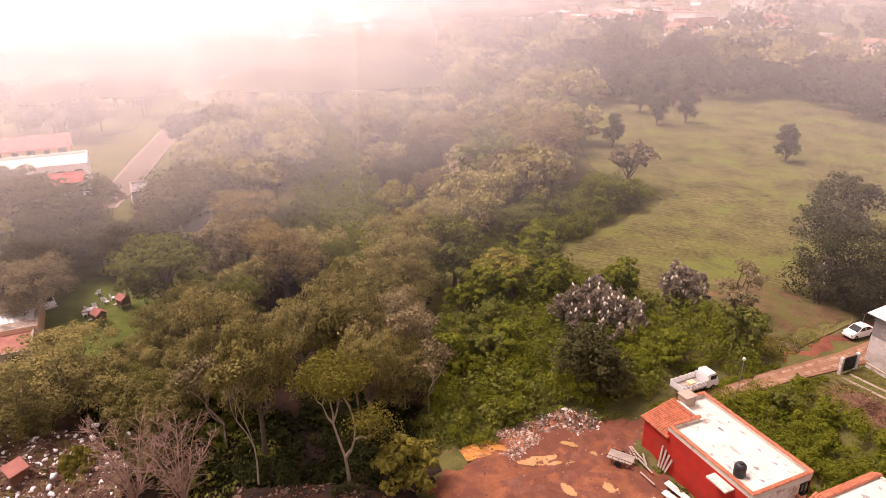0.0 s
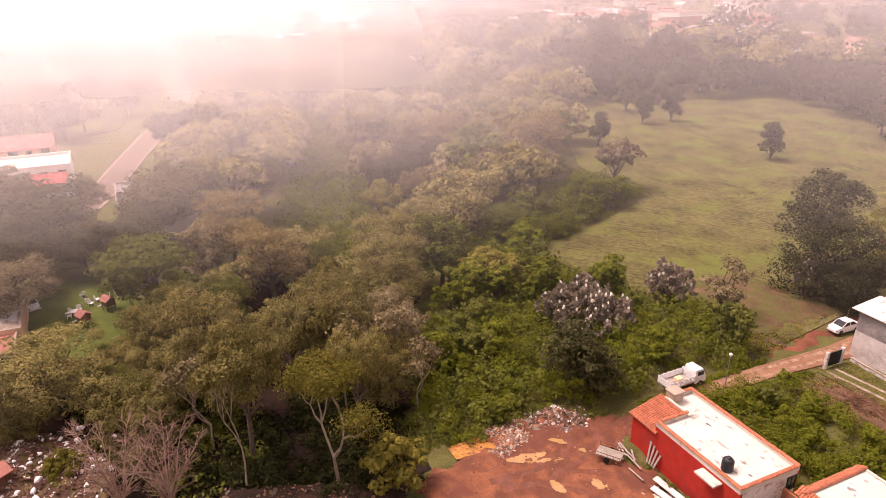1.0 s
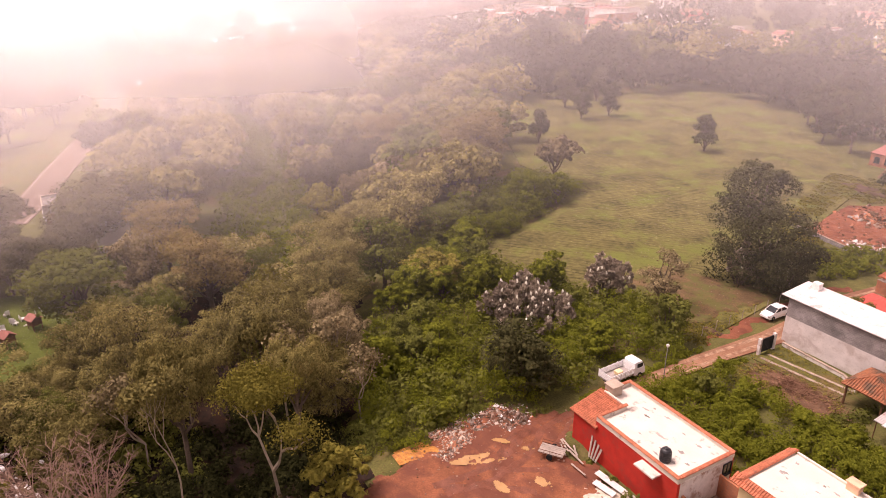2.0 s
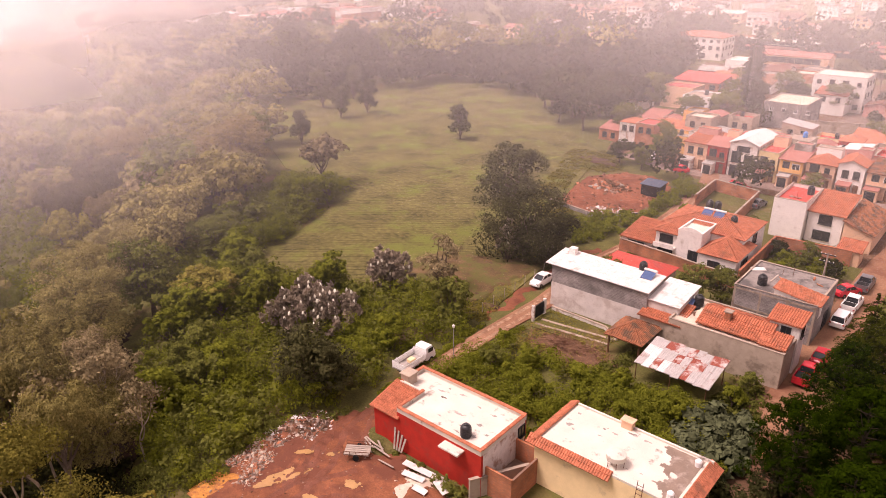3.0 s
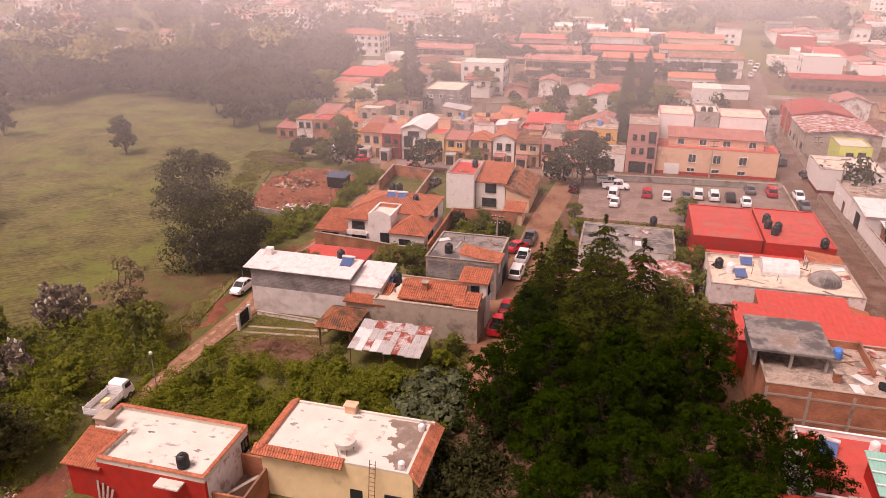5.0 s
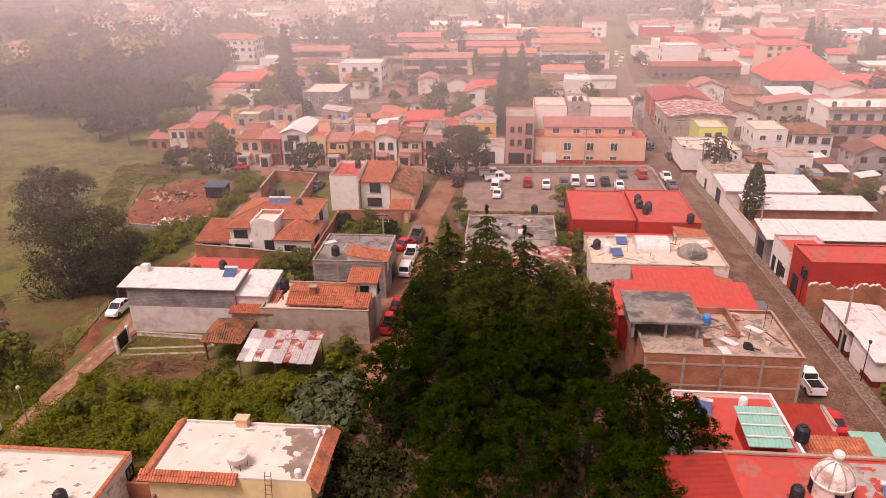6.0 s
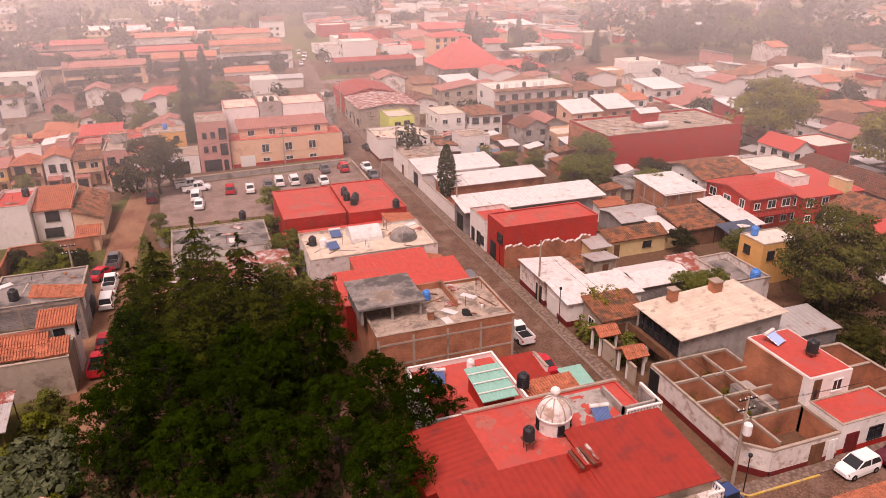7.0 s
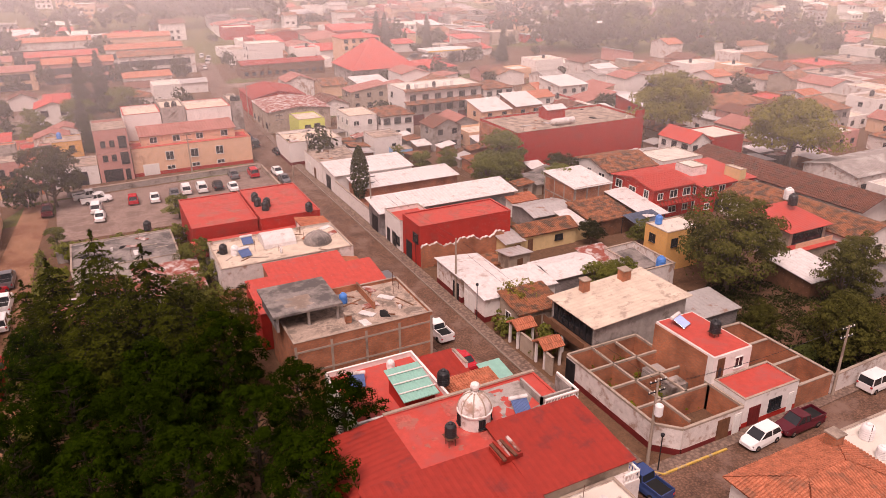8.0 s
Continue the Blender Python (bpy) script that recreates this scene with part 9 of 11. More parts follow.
heap("rubble_lot", "vacant lot with heaps of red earth and debris", "heap", [(-67.6, 112), (-70.6, 130), (-66, 137), (-59.5, 138.6), (-52.6, 133), (-52.0, 120), (-52.6, 114.2), (-56.7, 110)], 0.34, "red_dirt", 260, 9, ("brick", "soil", "soil", "litter_soil"), 0.2)
heap("brick_pile", "pile of broken bricks, boards and demolition debris on the vacant lot", "heap", [(-66.4, 123), (-65.8, 128.6), (-61, 129.6), (-58.4, 126), (-60.6, 122.4)], 1.3, "litter_soil", 240, 19, ("brick", "brick", "plank", "soil", "tile_old"), 0.3)
heap("brick_pile", "low spill of broken bricks and mortar along the lot's wall", "heap", [(-61.0, 111.6), (-60.2, 114), (-55.6, 116.4), (-53.4, 115.2), (-56.8, 110.8)], 0.5, "litter_soil", 130, 20, ("brick", "rubble", "white_sheet", "soil"), 0.22)
# the bank reuses the litter colour with the tree shade in it
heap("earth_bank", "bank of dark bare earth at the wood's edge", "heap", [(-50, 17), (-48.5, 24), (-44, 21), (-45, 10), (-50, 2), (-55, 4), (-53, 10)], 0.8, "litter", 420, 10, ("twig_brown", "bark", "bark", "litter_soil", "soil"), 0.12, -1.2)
rnd = random.Random(12)
for i in range(9):
    th = thing("plank", "loose weathered wooden plank lying in the yard", "plank", "loose planks", at=(-41.0 + rnd.uniform(-1.6, 2.4), 39.0 + rnd.uniform(-0.7, 1.0), 0.36 + 0.05 * (i % 4)), rz=rnd.uniform(-30, 10))
    piece("board", shared("board", lambda bm: box(bm, -0.95, -0.08, 0, 0.95, 0.08, 0.04), "plank"), th, Matrix())
for x, y, rz, L in ((-35.3, 41.0, 8, 2.4), (-35.8, 39.9, 12, 1.1), (-34.2, 39.0, 5, 0.7), (-33.0, 40.4, -20, 0.9)):
    th = thing("door_panel", "discarded white panel lying in the yard", "panel", "discarded panels", at=(x, y - 1.2, 0.5), rz=rz)
    bm = bmesh.new(); box(bm, -L, -0.32, 0, L, 0.32, 0.06, pose(0, 0, 0, 4, 3, 0)); part("sheet", bm, "white_sheet", th)
for i in range(4):
    th = thing("plank", "grey plank leaning on the red wall", "plank", "loose planks", at=(-40.0 + i * 0.3, 40.55, 0.25))
    bm = bmesh.new(); box(bm, -0.1, -0.03, 0, 0.1, 0.03, 2.2 - 0.2 * i, pose(0, 0, 0, -12, 6 * (i - 1), 0)); part("board", bm, "plank", th)
tr = thing("flat_trailer", "small slatted trailer standing in the yard", "trailer", at=(-42.0, 37.7, 0.3), rz=35)
for i in range(6):
    bm = bmesh.new(); box(bm, -1.2, -0.75 + i * 0.26, 0.45, 1.2, -0.54 + i * 0.26, 0.5); part("deck_board", bm, "plank", tr)
for y in (-0.78, 0.8):
    bm = bmesh.new(); box(bm, -1.2, y, 0.5, 1.2, y + 0.04, 0.56); box(bm, -1.2, y, 0.85, 1.2, y + 0.04, 0.9)
    for k in range(5):
        box(bm, -1.2 + k * 0.59, y, 0.5, -1.16 + k * 0.59, y + 0.04, 0.9)
    part("side_rail", bm, "rust_metal", tr)
for y in (-0.9, 0.85):
    bm = bmesh.new(); q = Matrix.Rotation(math.pi / 2, 4, "X"); hull(bm, [[q @ Vector(p) + Vector((0, y, 0.3)) for p in ring(0, 0, zz, 0.3, 12)] for zz in (-0.08, 0.08)]); part("wheel", bm, "rubber", tr)
gt = thing("field_gate", "dark metal gate between white piers", "gate", at=(-44.2, 71.6, 0.1), rz=90)
for x in (-1.4, 1.2):
    bm = bmesh.new(); box(bm, x, -0.18, -0.3, x + 0.36, 0.18, 2.1); part("pier", bm, "old_white", gt)
bm = bmesh.new(); box(bm, -1.04, -0.04, 0.1, 1.2, 0.04, 1.9)
for i in range(8):
    box(bm, -1.0 + i * 0.28, -0.06, 0.12, -0.94 + i * 0.28, 0.06, 1.88)
part("leaf", bm, "dark_metal", gt)
for k in range(2):
    strip("paving_strip", "pale concrete wheel strip in the grass", [(-43.5, 69.9 + k * 1.4), (-33.8, 71.2 + k * 1.4)], 0.4, 0.16, "beam", "paving")
wall_run("low_wall", "low white curved garden wall", [(-44, 74.6), (-40, 74.4), (-36, 74.2), (-33.6, 72.8)], 0.5, "old_white")
patch("lawn", "small rough lawn before the white house", [(-44, 69), (-34, 69.5), (-33.8, 74), (-44, 74.4)], 0.11, "grass", "lawn")
soft_patch("dry_ground", "brown dry ground with sparse grass at the field's corner", [(-68, 70), (-52.6, 68.6), (-51.8, 78), (-52.4, 90), (-60, 84), (-70, 80)], 0.4, "dry_grass", "ground", 37, 0.1, 0.5, 1.6)
for x, y, a in ((-75.5, 141.6, 3.6), (-71.6, 140.4, 2.4), (-61.8, 78, 2.2), (-55.5, 71.2, 2.4), (-58.2, 81, 1.8), (-50.9, 70, 1.4), (-66, 74, 1.5)):
    soft_patch("burnt_patch", "dark bare patch of burnt earth in the grass", [(x + a * math.cos(t) * 1.3, y + a * math.sin(t) * 0.8) for t in [k * 0.63 for k in range(10)]], 0.42, "ash_soil", "patch", int(-x), 0.04, 0.4)
fp = thing("fence", "wire fence with thin wooden posts along the lane", "fence")
for i in range(9):
    piece("post", shared("fence_post", lambda bm: tube(bm, (0, 0, -0.4), (0.03, 0.02, 1.4), 0.06, 0.05, 6), "plank"), fp, pose(-50.6 - 0.1 * i, 68 + i * 2.6, 0.1))
for z in (0.6, 1.1):
    bm = bmesh.new(); tube(bm, (-50.6, 68, z + 0.1), (-51.4, 88.8, z + 0.1), 0.012, 0.012, 3); part("wire", bm, "dark_metal", fp)


# ---------------------------------------------------------------- loose stuff on flat roofs
def clutter(x0, y0, x1, y1, z, n, seed):
    rnd = random.Random(seed)
    for k in range(n):
        x, y, rz = rnd.uniform(x0, x1), rnd.uniform(y0, y1), rnd.uniform(0, 180)
        kind = rnd.choice(("board", "board", "board", "bricks", "bricks", "bucket", "sheet", "sheet", "pipe", "pipe", "tarp"))
        if kind == "board":
            th = thing("loose_board", "weathered board lying on a flat roof", "board", "roof boards", at=(x, y, z), rz=rz)
            L = rnd.uniform(0.6, 1.8); bm = bmesh.new(); box(bm, -L, -0.1, 0, L, 0.1, 0.05); part("board", bm, rnd.choice(("plank", "wood")), th)
        elif kind == "bricks":
            th = thing("brick_pile", "small pile of loose bricks on a roof", "bricks", "brick piles", at=(x, y, z), rz=rz)
            for j in range(6):
                piece("brick", shared("loose_brick", lambda bm: box(bm, -0.14, -0.07, 0, 0.14, 0.07, 0.08), "brick"), th, pose((j % 3) * 0.3 - 0.3, 0.03 * j, 0.081 * (j // 3), 0, 0, rnd.uniform(-15, 15)))
        elif kind == "bucket":
            th = thing("bucket", "plastic bucket standing on a roof", "bucket", "buckets", at=(x, y, z))
            piece("pail", shared("pail", lambda bm: hull(bm, [ring(0, 0, zz, r, 10) for r, zz in ((0.14, 0), (0.19, 0.38), (0.16, 0.36), (0.13, 0.05))]), "plastic_white"), th, Matrix())
        elif kind == "sheet":
            th = thing("roof_sheet", "loose corrugated sheet lying on a roof", "sheet", "loose sheets", at=(x, y, z + 0.06), rz=rz)
            bm = bmesh.new(); ribbed(bm, (-0.9, -0.45, 0.03), (0.9, -0.45, 0.03), (0.9, 0.45, 0.08), (-0.9, 0.45, 0.08), 0.15, 0.03); part("sheet", bm, rnd.choice(("tin", "tin_rust", "white_sheet")), th)
        elif kind == "pipe":
            th = thing("pipe", "thin rusty pipe standing up from a roof", "pipe", "roof pipes", at=(x, y, z))
            bm = bmesh.new(); tube(bm, (0, 0, 0), (0.05, 0, rnd.uniform(0.6, 1.8)), 0.03, 0.03, 5); part("pipe", bm, "rust_metal", th)
        else:
            th = thing("tarpaulin", "crumpled dark tarpaulin on a roof", "tarpaulin", "tarpaulins", at=(x, y, z), rz=rz)
            bm = bmesh.new(); s = rnd.uniform(0.5, 1.0)
            hull(bm, [[(s * q * (1 + 0.3 * math.sin(3 * t + k)) * math.cos(t), 0.7 * s * q * (1 + 0.3 * math.sin(2 * t + k)) * math.sin(t), zz) for t in [j * math.pi / 5 for j in range(10)]] for q, zz in ((1.0, 0.0), (0.8, 0.15), (0.3, 0.25))])
            part("cloth", bm, "rubber", th)


for c in ((21.5, 64.8, 28.0, 72.8, 6.15, 22, 1), (12.0, 89.0, 27.8, 97.4, 4.66, 26, 2), (-4.5, 100.2, 6.6, 109, 3.46, 14, 3), (39.0, 133, 45, 141.6, 3.96, 8, 4), (36.4, 147.4, 46, 156.6, 4.26, 10, 5), (-24.4, 90.5, -16.0, 95, 5.26, 8, 6), (77, 124, 107, 137, 7.26, 18, 7),
          (51.5, 25.2, 61, 32, 3.96, 9, 8), (24.6, 32, 31, 36.8, 3.56, 5, 9), (-27.4, 75.0, -25.6, 81, 4.16, 4, 10), (-30.4, 121, -26.6, 126, 6.06, 3, 11)):
    clutter(*c)


# ---------------------------------------------------------------- vehicles
def wheel_at(th, x, y, r=0.32, w=0.22):
    q = Matrix.Rotation(math.pi / 2, 4, "X")

    def tyre(bm):
        hull(bm, [[q @ Vector(p) for p in ring(0, 0, zz, rad, 16)] for rad, zz in ((r * 0.6, -w / 2), (r * 0.94, -w / 2), (r, -w / 3), (r, w / 3), (r * 0.94, w / 2), (r * 0.6, w / 2))])

    def rim(bm):
        hull(bm, [[q @ Vector(p) for p in ring(0, 0, zz, rad, 12)] for rad, zz in ((r * 0.3, -w / 2 - 0.015), (r * 0.6, -w / 2 + 0.01), (r * 0.6, w / 2 - 0.01), (r * 0.3, w / 2 + 0.015))])

    o = piece("wheel", shared(("tyre", r, w), tyre, "rubber"), th, pose(x, y, r))
    piece("rim", shared(("rim", r, w), rim, "chrome"), o, Matrix())


def section(x, w, z0, z1, tuck=0.0):
    """A rounded cross-section of a body at x."""
    k = 0.12
    return [(x, -w, z0), (x, w, z0), (x, w, z0 + (z1 - z0) * 0.45), (x, w - k - tuck, z1), (x, -w + k + tuck, z1), (x, -w, z0 + (z1 - z0) * 0.45)]


SHAPES = {
    # body stations (x, half width, underside, top), cabin stations (x, half width, top), wheel places
    "saloon": ([(-2.1, 0.7, 0.35, 0.8), (-1.95, 0.82, 0.25, 0.95), (-1.0, 0.86, 0.22, 0.98), (0.9, 0.86, 0.22, 0.95), (1.9, 0.82, 0.25, 0.78), (2.15, 0.66, 0.35, 0.62)], [(-1.5, 0.72, 0.97), (-0.8, 0.64, 1.42), (0.35, 0.64, 1.44), (1.1, 0.72, 0.95)], (-1.3, 1.35)),
    "hatchback": ([(-2.0, 0.72, 0.35, 0.85), (-1.9, 0.84, 0.25, 1.0), (0.8, 0.86, 0.22, 1.0), (1.7, 0.82, 0.25, 0.9), (2.05, 0.62, 0.35, 0.66)], [(-1.95, 0.74, 1.0), (-1.55, 0.66, 1.55), (0.3, 0.66, 1.58), (1.1, 0.74, 0.98)], (-1.3, 1.3)),
    "van": ([(-2.1, 0.8, 0.35, 1.0), (-2.05, 0.85, 0.25, 1.1), (1.0, 0.86, 0.22, 1.05), (1.9, 0.8, 0.25, 0.95), (2.1, 0.62, 0.4, 0.7)], [(-2.08, 0.78, 1.1), (-1.98, 0.74, 1.85), (0.5, 0.72, 1.85), (1.3, 0.76, 1.02)], (-1.35, 1.35)),
    "pickup": ([(-2.6, 0.84, 0.45, 1.0), (-2.5, 0.88, 0.35, 1.02), (0.0, 0.9, 0.32, 1.02), (1.4, 0.9, 0.32, 1.05), (2.3, 0.86, 0.35, 0.98), (2.6, 0.7, 0.45, 0.8)], [(-0.55, 0.76, 1.02), (-0.4, 0.68, 1.68), (0.7, 0.68, 1.72), (1.4, 0.76, 1.04)], (-1.6, 1.6)),
    "suv": ([(-2.2, 0.8, 0.4, 0.95), (-2.1, 0.88, 0.3, 1.05), (0.9, 0.9, 0.28, 1.05), (2.0, 0.86, 0.3, 1.0), (2.25, 0.7, 0.4, 0.75)], [(-2.1, 0.78, 1.05), (-1.85, 0.7, 1.72), (0.4, 0.7, 1.75), (1.1, 0.76, 1.05)], (-1.35, 1.4)),
}
COLOURS = {"paint_white": "white", "paint_red": "red", "paint_maroon": "dark red", "paint_grey": "grey", "paint_black": "black", "paint_blue": "dark blue"}
CARS = {}


def car(kind, paint, x, y, rz, z=0.12, where="parked on the street"):
    """rz: 0 points the nose along +x."""
    word = {"saloon": "saloon car", "hatchback": "hatchback car", "van": "small van", "pickup": "pickup truck", "suv": "off-road car"}[kind]
    name = {"saloon": "saloon_car", "hatchback": "hatchback", "van": "van", "pickup": "pickup_truck", "suv": "suv"}[kind]
    th = thing(name, f"{COLOURS[paint]} {word} {where}", "pickup" if kind == "pickup" else "car", at=(x, y, z), rz=rz)
    body, cabin, wheels = SHAPES[kind]

    def make_body(bm):
        hull(bm, [section(*s) for s in body])

    def make_roof(bm):
        a, b = cabin[1], cabin[2]
        for k, (s, h0) in enumerate(((a, 0), (b, 0))):
            pass
        hull(bm, [[(s[0], -s[1], s[2] - 0.02), (s[0], s[1], s[2] - 0.02), (s[0], s[1] - 0.05, s[2] + 0.05), (s[0], -s[1] + 0.05, s[2] + 0.05)] for s in ((a[0] - 0.05, a[1] + 0.02, a[2]), (b[0] + 0.05, b[1] + 0.02, b[2]))])
        for s, e in ((cabin[0], cabin[1]), (cabin[3], cabin[2])):
            for sgn in (-1, 1):
                tube(bm, (s[0], sgn * s[1], s[2]), (e[0], sgn * e[1], e[2]), 0.05, 0.05, 4)
        mid = (a[0] + b[0]) / 2
        for sgn in (-1, 1):
            tube(bm, (mid, sgn * (a[1] + 0.09), cabin[0][2]), (mid, sgn * a[1], a[2]), 0.05, 0.05, 4)

    def make_glass(bm):
        hull(bm, [[(cabin[0][0], -cabin[0][1], cabin[0][2] - 0.03), (cabin[0][0], cabin[0][1], cabin[0][2] - 0.03), (cabin[3][0], cabin[3][1], cabin[3][2] - 0.03), (cabin[3][0], -cabin[3][1], cabin[3][2] - 0.03)],
                  [(cabin[1][0], -cabin[1][1], cabin[1][2]), (cabin[1][0], cabin[1][1], cabin[1][2]), (cabin[2][0], cabin[2][1], cabin[2][2]), (cabin[2][0], -cabin[2][1], cabin[2][2])]])

    piece("body", shared(("car_body", kind, paint), make_body, paint), th, Matrix())
    piece("roof", shared(("car_roof", kind, paint), make_roof, paint), th, Matrix())
    piece("glazing", shared(("car_glass", kind), make_glass, "glass"), th, Matrix())
    if kind == "pickup":
        piece("load_bed", shared(("load_bed", kind), lambda bm: box(bm, -2.45, -0.74, 1.0, -0.65, 0.74, 1.035), "rubber"), th, Matrix(), "black lined load bed")
        for sgn in (-1, 1):
            piece("bed_side", shared(("bed_side", paint), lambda bm: box(bm, -2.55, -0.05, 0.98, -0.6, 0.05, 1.3), paint), th, pose(0, sgn * 0.8, 0))
        piece("tailgate", shared(("tailgate", paint), lambda bm: box(bm, -2.6, -0.82, 0.95, -2.52, 0.82, 1.3), paint), th, Matrix())
    for wx in wheels:
        for sgn in (-1, 1):
            wheel_at(th, wx, sgn * 0.78, 0.36 if kind in ("pickup", "suv") else 0.31)
    nose, tail = body[-2], body[1]
    for sgn in (-1, 1):
        piece("headlight", shared("headlight", lambda bm: box(bm, 0, -0.14, 0, 0.09, 0.14, 0.13), "chrome"), th, pose(nose[0] + 0.1, sgn * (nose[1] - 0.22), nose[2] + 0.32))
        piece("tail_light", shared("tail_light", lambda bm: box(bm, -0.06, -0.1, 0, 0.03, 0.1, 0.16), "lamp_red"), th, pose(tail[0] - 0.06, sgn * (tail[1] - 0.12), tail[3] - 0.26))


for c in (("saloon", "paint_white", -49.3, 80.2, -92, 0.18, "standing at the end of the lane"), ("pickup", "paint_white", 31.9, 69.2, 92), ("saloon", "paint_red", 31.4, 62.2, 95), ("suv", "paint_grey", 31.6, 84.6, 90), ("hatchback", "paint_red", 31.4, 75.2, 90),
          ("hatchback", "paint_white", 49.4, 38.3, 184), ("pickup", "paint_maroon", 54.4, 38.2, 180), ("van", "paint_white", 67.2, 39.2, 2), ("pickup", "paint_blue", 36.0, 38.6, 96, 0.12), ("saloon", "paint_black", 35.6, 157.1, 92), ("saloon", "paint_white", 31.6, 142.0, -88), ("saloon", "paint_grey", 31.5, 136.2, -88),
          ("suv", "paint_black", 32.4, 166.0, 90), ("pickup", "paint_blue", 32.2, 172, 90), ("van", "paint_white", 45.2, 306, 80), ("van", "paint_white", 47.4, 316, 80), ("suv", "paint_white", 46, 325, 80), ("saloon", "paint_white", 42, 292, 80),
          ("saloon", "paint_black", -13.6, 50.2, 85, 0.1), ("pickup", "paint_grey", -14.0, 108.0, 88), ("saloon", "paint_red", -15.4, 104.0, 60), ("pickup", "paint_white", -13.9, 100.2, 88), ("suv", "paint_white", -13.9, 94.6, 88), ("saloon", "paint_red", -13.4, 83.6, 88), ("pickup", "paint_red", -13.6, 78.6, 88), ("pickup", "paint_maroon", -9.6, 136.8, 90),
          ("suv", "paint_red", -42.6, 140.0, 0), ("saloon", "paint_red", -57.0, 145.0, 170), ("saloon", "paint_white", -66.5, 151.4, 120), ("saloon", "paint_grey", -36.8, 133, 80),
          ("saloon", "paint_white", -100.3, -13.6, 20, 0.1, "parked beside a garden lawn")):
    car(*c)
for c in (("suv", "paint_white", -2.0, 134.6, 85), ("saloon", "paint_white", -1.6, 129.8, 85), ("pickup", "paint_white", -3.0, 142.4, 5), ("pickup", "paint_white", -1.8, 139.6, 5), ("hatchback", "paint_red", 4.1, 136.6, 88), ("saloon", "paint_white", 7.7, 136.0, 88), ("saloon", "paint_grey", 11.2, 137.0, 88), ("suv", "paint_white", 13.4, 138.2, 88), ("suv", "paint_white", 16.2, 138.0, 90), ("saloon", "paint_black", 19.2, 138.2, 90), ("saloon", "paint_white", 21.6, 136.0, 90), ("saloon", "paint_grey", 23.3, 144.0, 90), ("suv", "paint_red", 27.0, 143.2, 90)):
    car(*c, 0.08, "parked in the open car park")
for i in range(12):
    car(("saloon", "van", "suv")[i % 3], ("paint_white", "paint_grey", "paint_red", "paint_black")[i % 4], 118 + (i % 6) * 6.5, 272 + (i // 6) * 9, 80 + i * 7, 0.06, "standing at the far petrol station")
tk = thing("flatbed_truck", "small white cab-over truck with a slatted stake bed", "truck", at=(-48.4, 52.6, 0.16), rz=92)
bm = bmesh.new(); hull(bm, [[(x, -w, 0.5), (x, w, 0.5), (x, w, z * 0.62), (x, w - 0.1, z), (x, -w + 0.1, z), (x, -w, z * 0.62)] for x, w, z in ((1.0, 0.86, 2.0), (1.15, 0.9, 2.15), (2.1, 0.9, 2.12), (2.55, 0.88, 1.35), (2.7, 0.84, 1.15))]); part("cab", bm, "paint_white", tk)
bm = bmesh.new(); hull(bm, [[(2.12, -0.76, 2.02), (2.12, 0.76, 2.02), (2.56, 0.8, 1.38), (2.56, -0.8, 1.38)], [(2.17, -0.76, 2.03), (2.17, 0.76, 2.03), (2.61, 0.8, 1.39), (2.61, -0.8, 1.39)]]); part("windscreen", bm, "glass", tk)
for sgn in (-1, 1):
    bm = bmesh.new(); box(bm, 1.35, sgn * 0.87 - 0.02, 1.4, 2.2, sgn * 0.87 + 0.02, 1.9); part("side_window", bm, "glass", tk)
bm = bmesh.new(); box(bm, -2.6, -0.35, 0.55, 2.4, 0.35, 0.75); part("chassis", bm, "dark_metal", tk)
bm = bmesh.new(); box(bm, -2.7, -0.95, 0.78, 0.9, 0.95, 0.92); part("bed_floor", bm, "concrete", tk)
for sgn in (-1, 1):
    for k in range(4):
        piece("stake_rail", shared("stake_rail", lambda bm: box(bm, -2.7, -0.025, 0, 0.9, 0.025, 0.13), "paint_white"), tk, pose(0, sgn * 0.95, 0.95 + k * 0.19))
    for k in range(6):
        piece("stake", shared("stake", lambda bm: box(bm, -0.04, -0.03, 0.8, 0.04, 0.03, 1.72), "paint_white"), tk, pose(-2.65 + k * 0.7, sgn * 0.985, 0))
for x in (-2.7, 0.9):
    for k in range(5 if x > 0 else 4):
        piece("end_rail", shared("end_rail", lambda bm: box(bm, -0.025, -0.95, 0, 0.025, 0.95, 0.13), "paint_white"), tk, pose(x, 0, 0.95 + k * 0.19))
bm = bmesh.new(); box(bm, -1.0, -0.3, 0.92, -0.2, 0.35, 1.3); part("crate", bm, "cream_wall", tk, "yellow crate on the bed")
for x in (-1.7, 1.8):
    for sgn in (-1, 1):
        wheel_at(tk, x, sgn * 0.8, 0.38, 0.26)


# ---------------------------------------------------------------- poles and wires
POLES = []


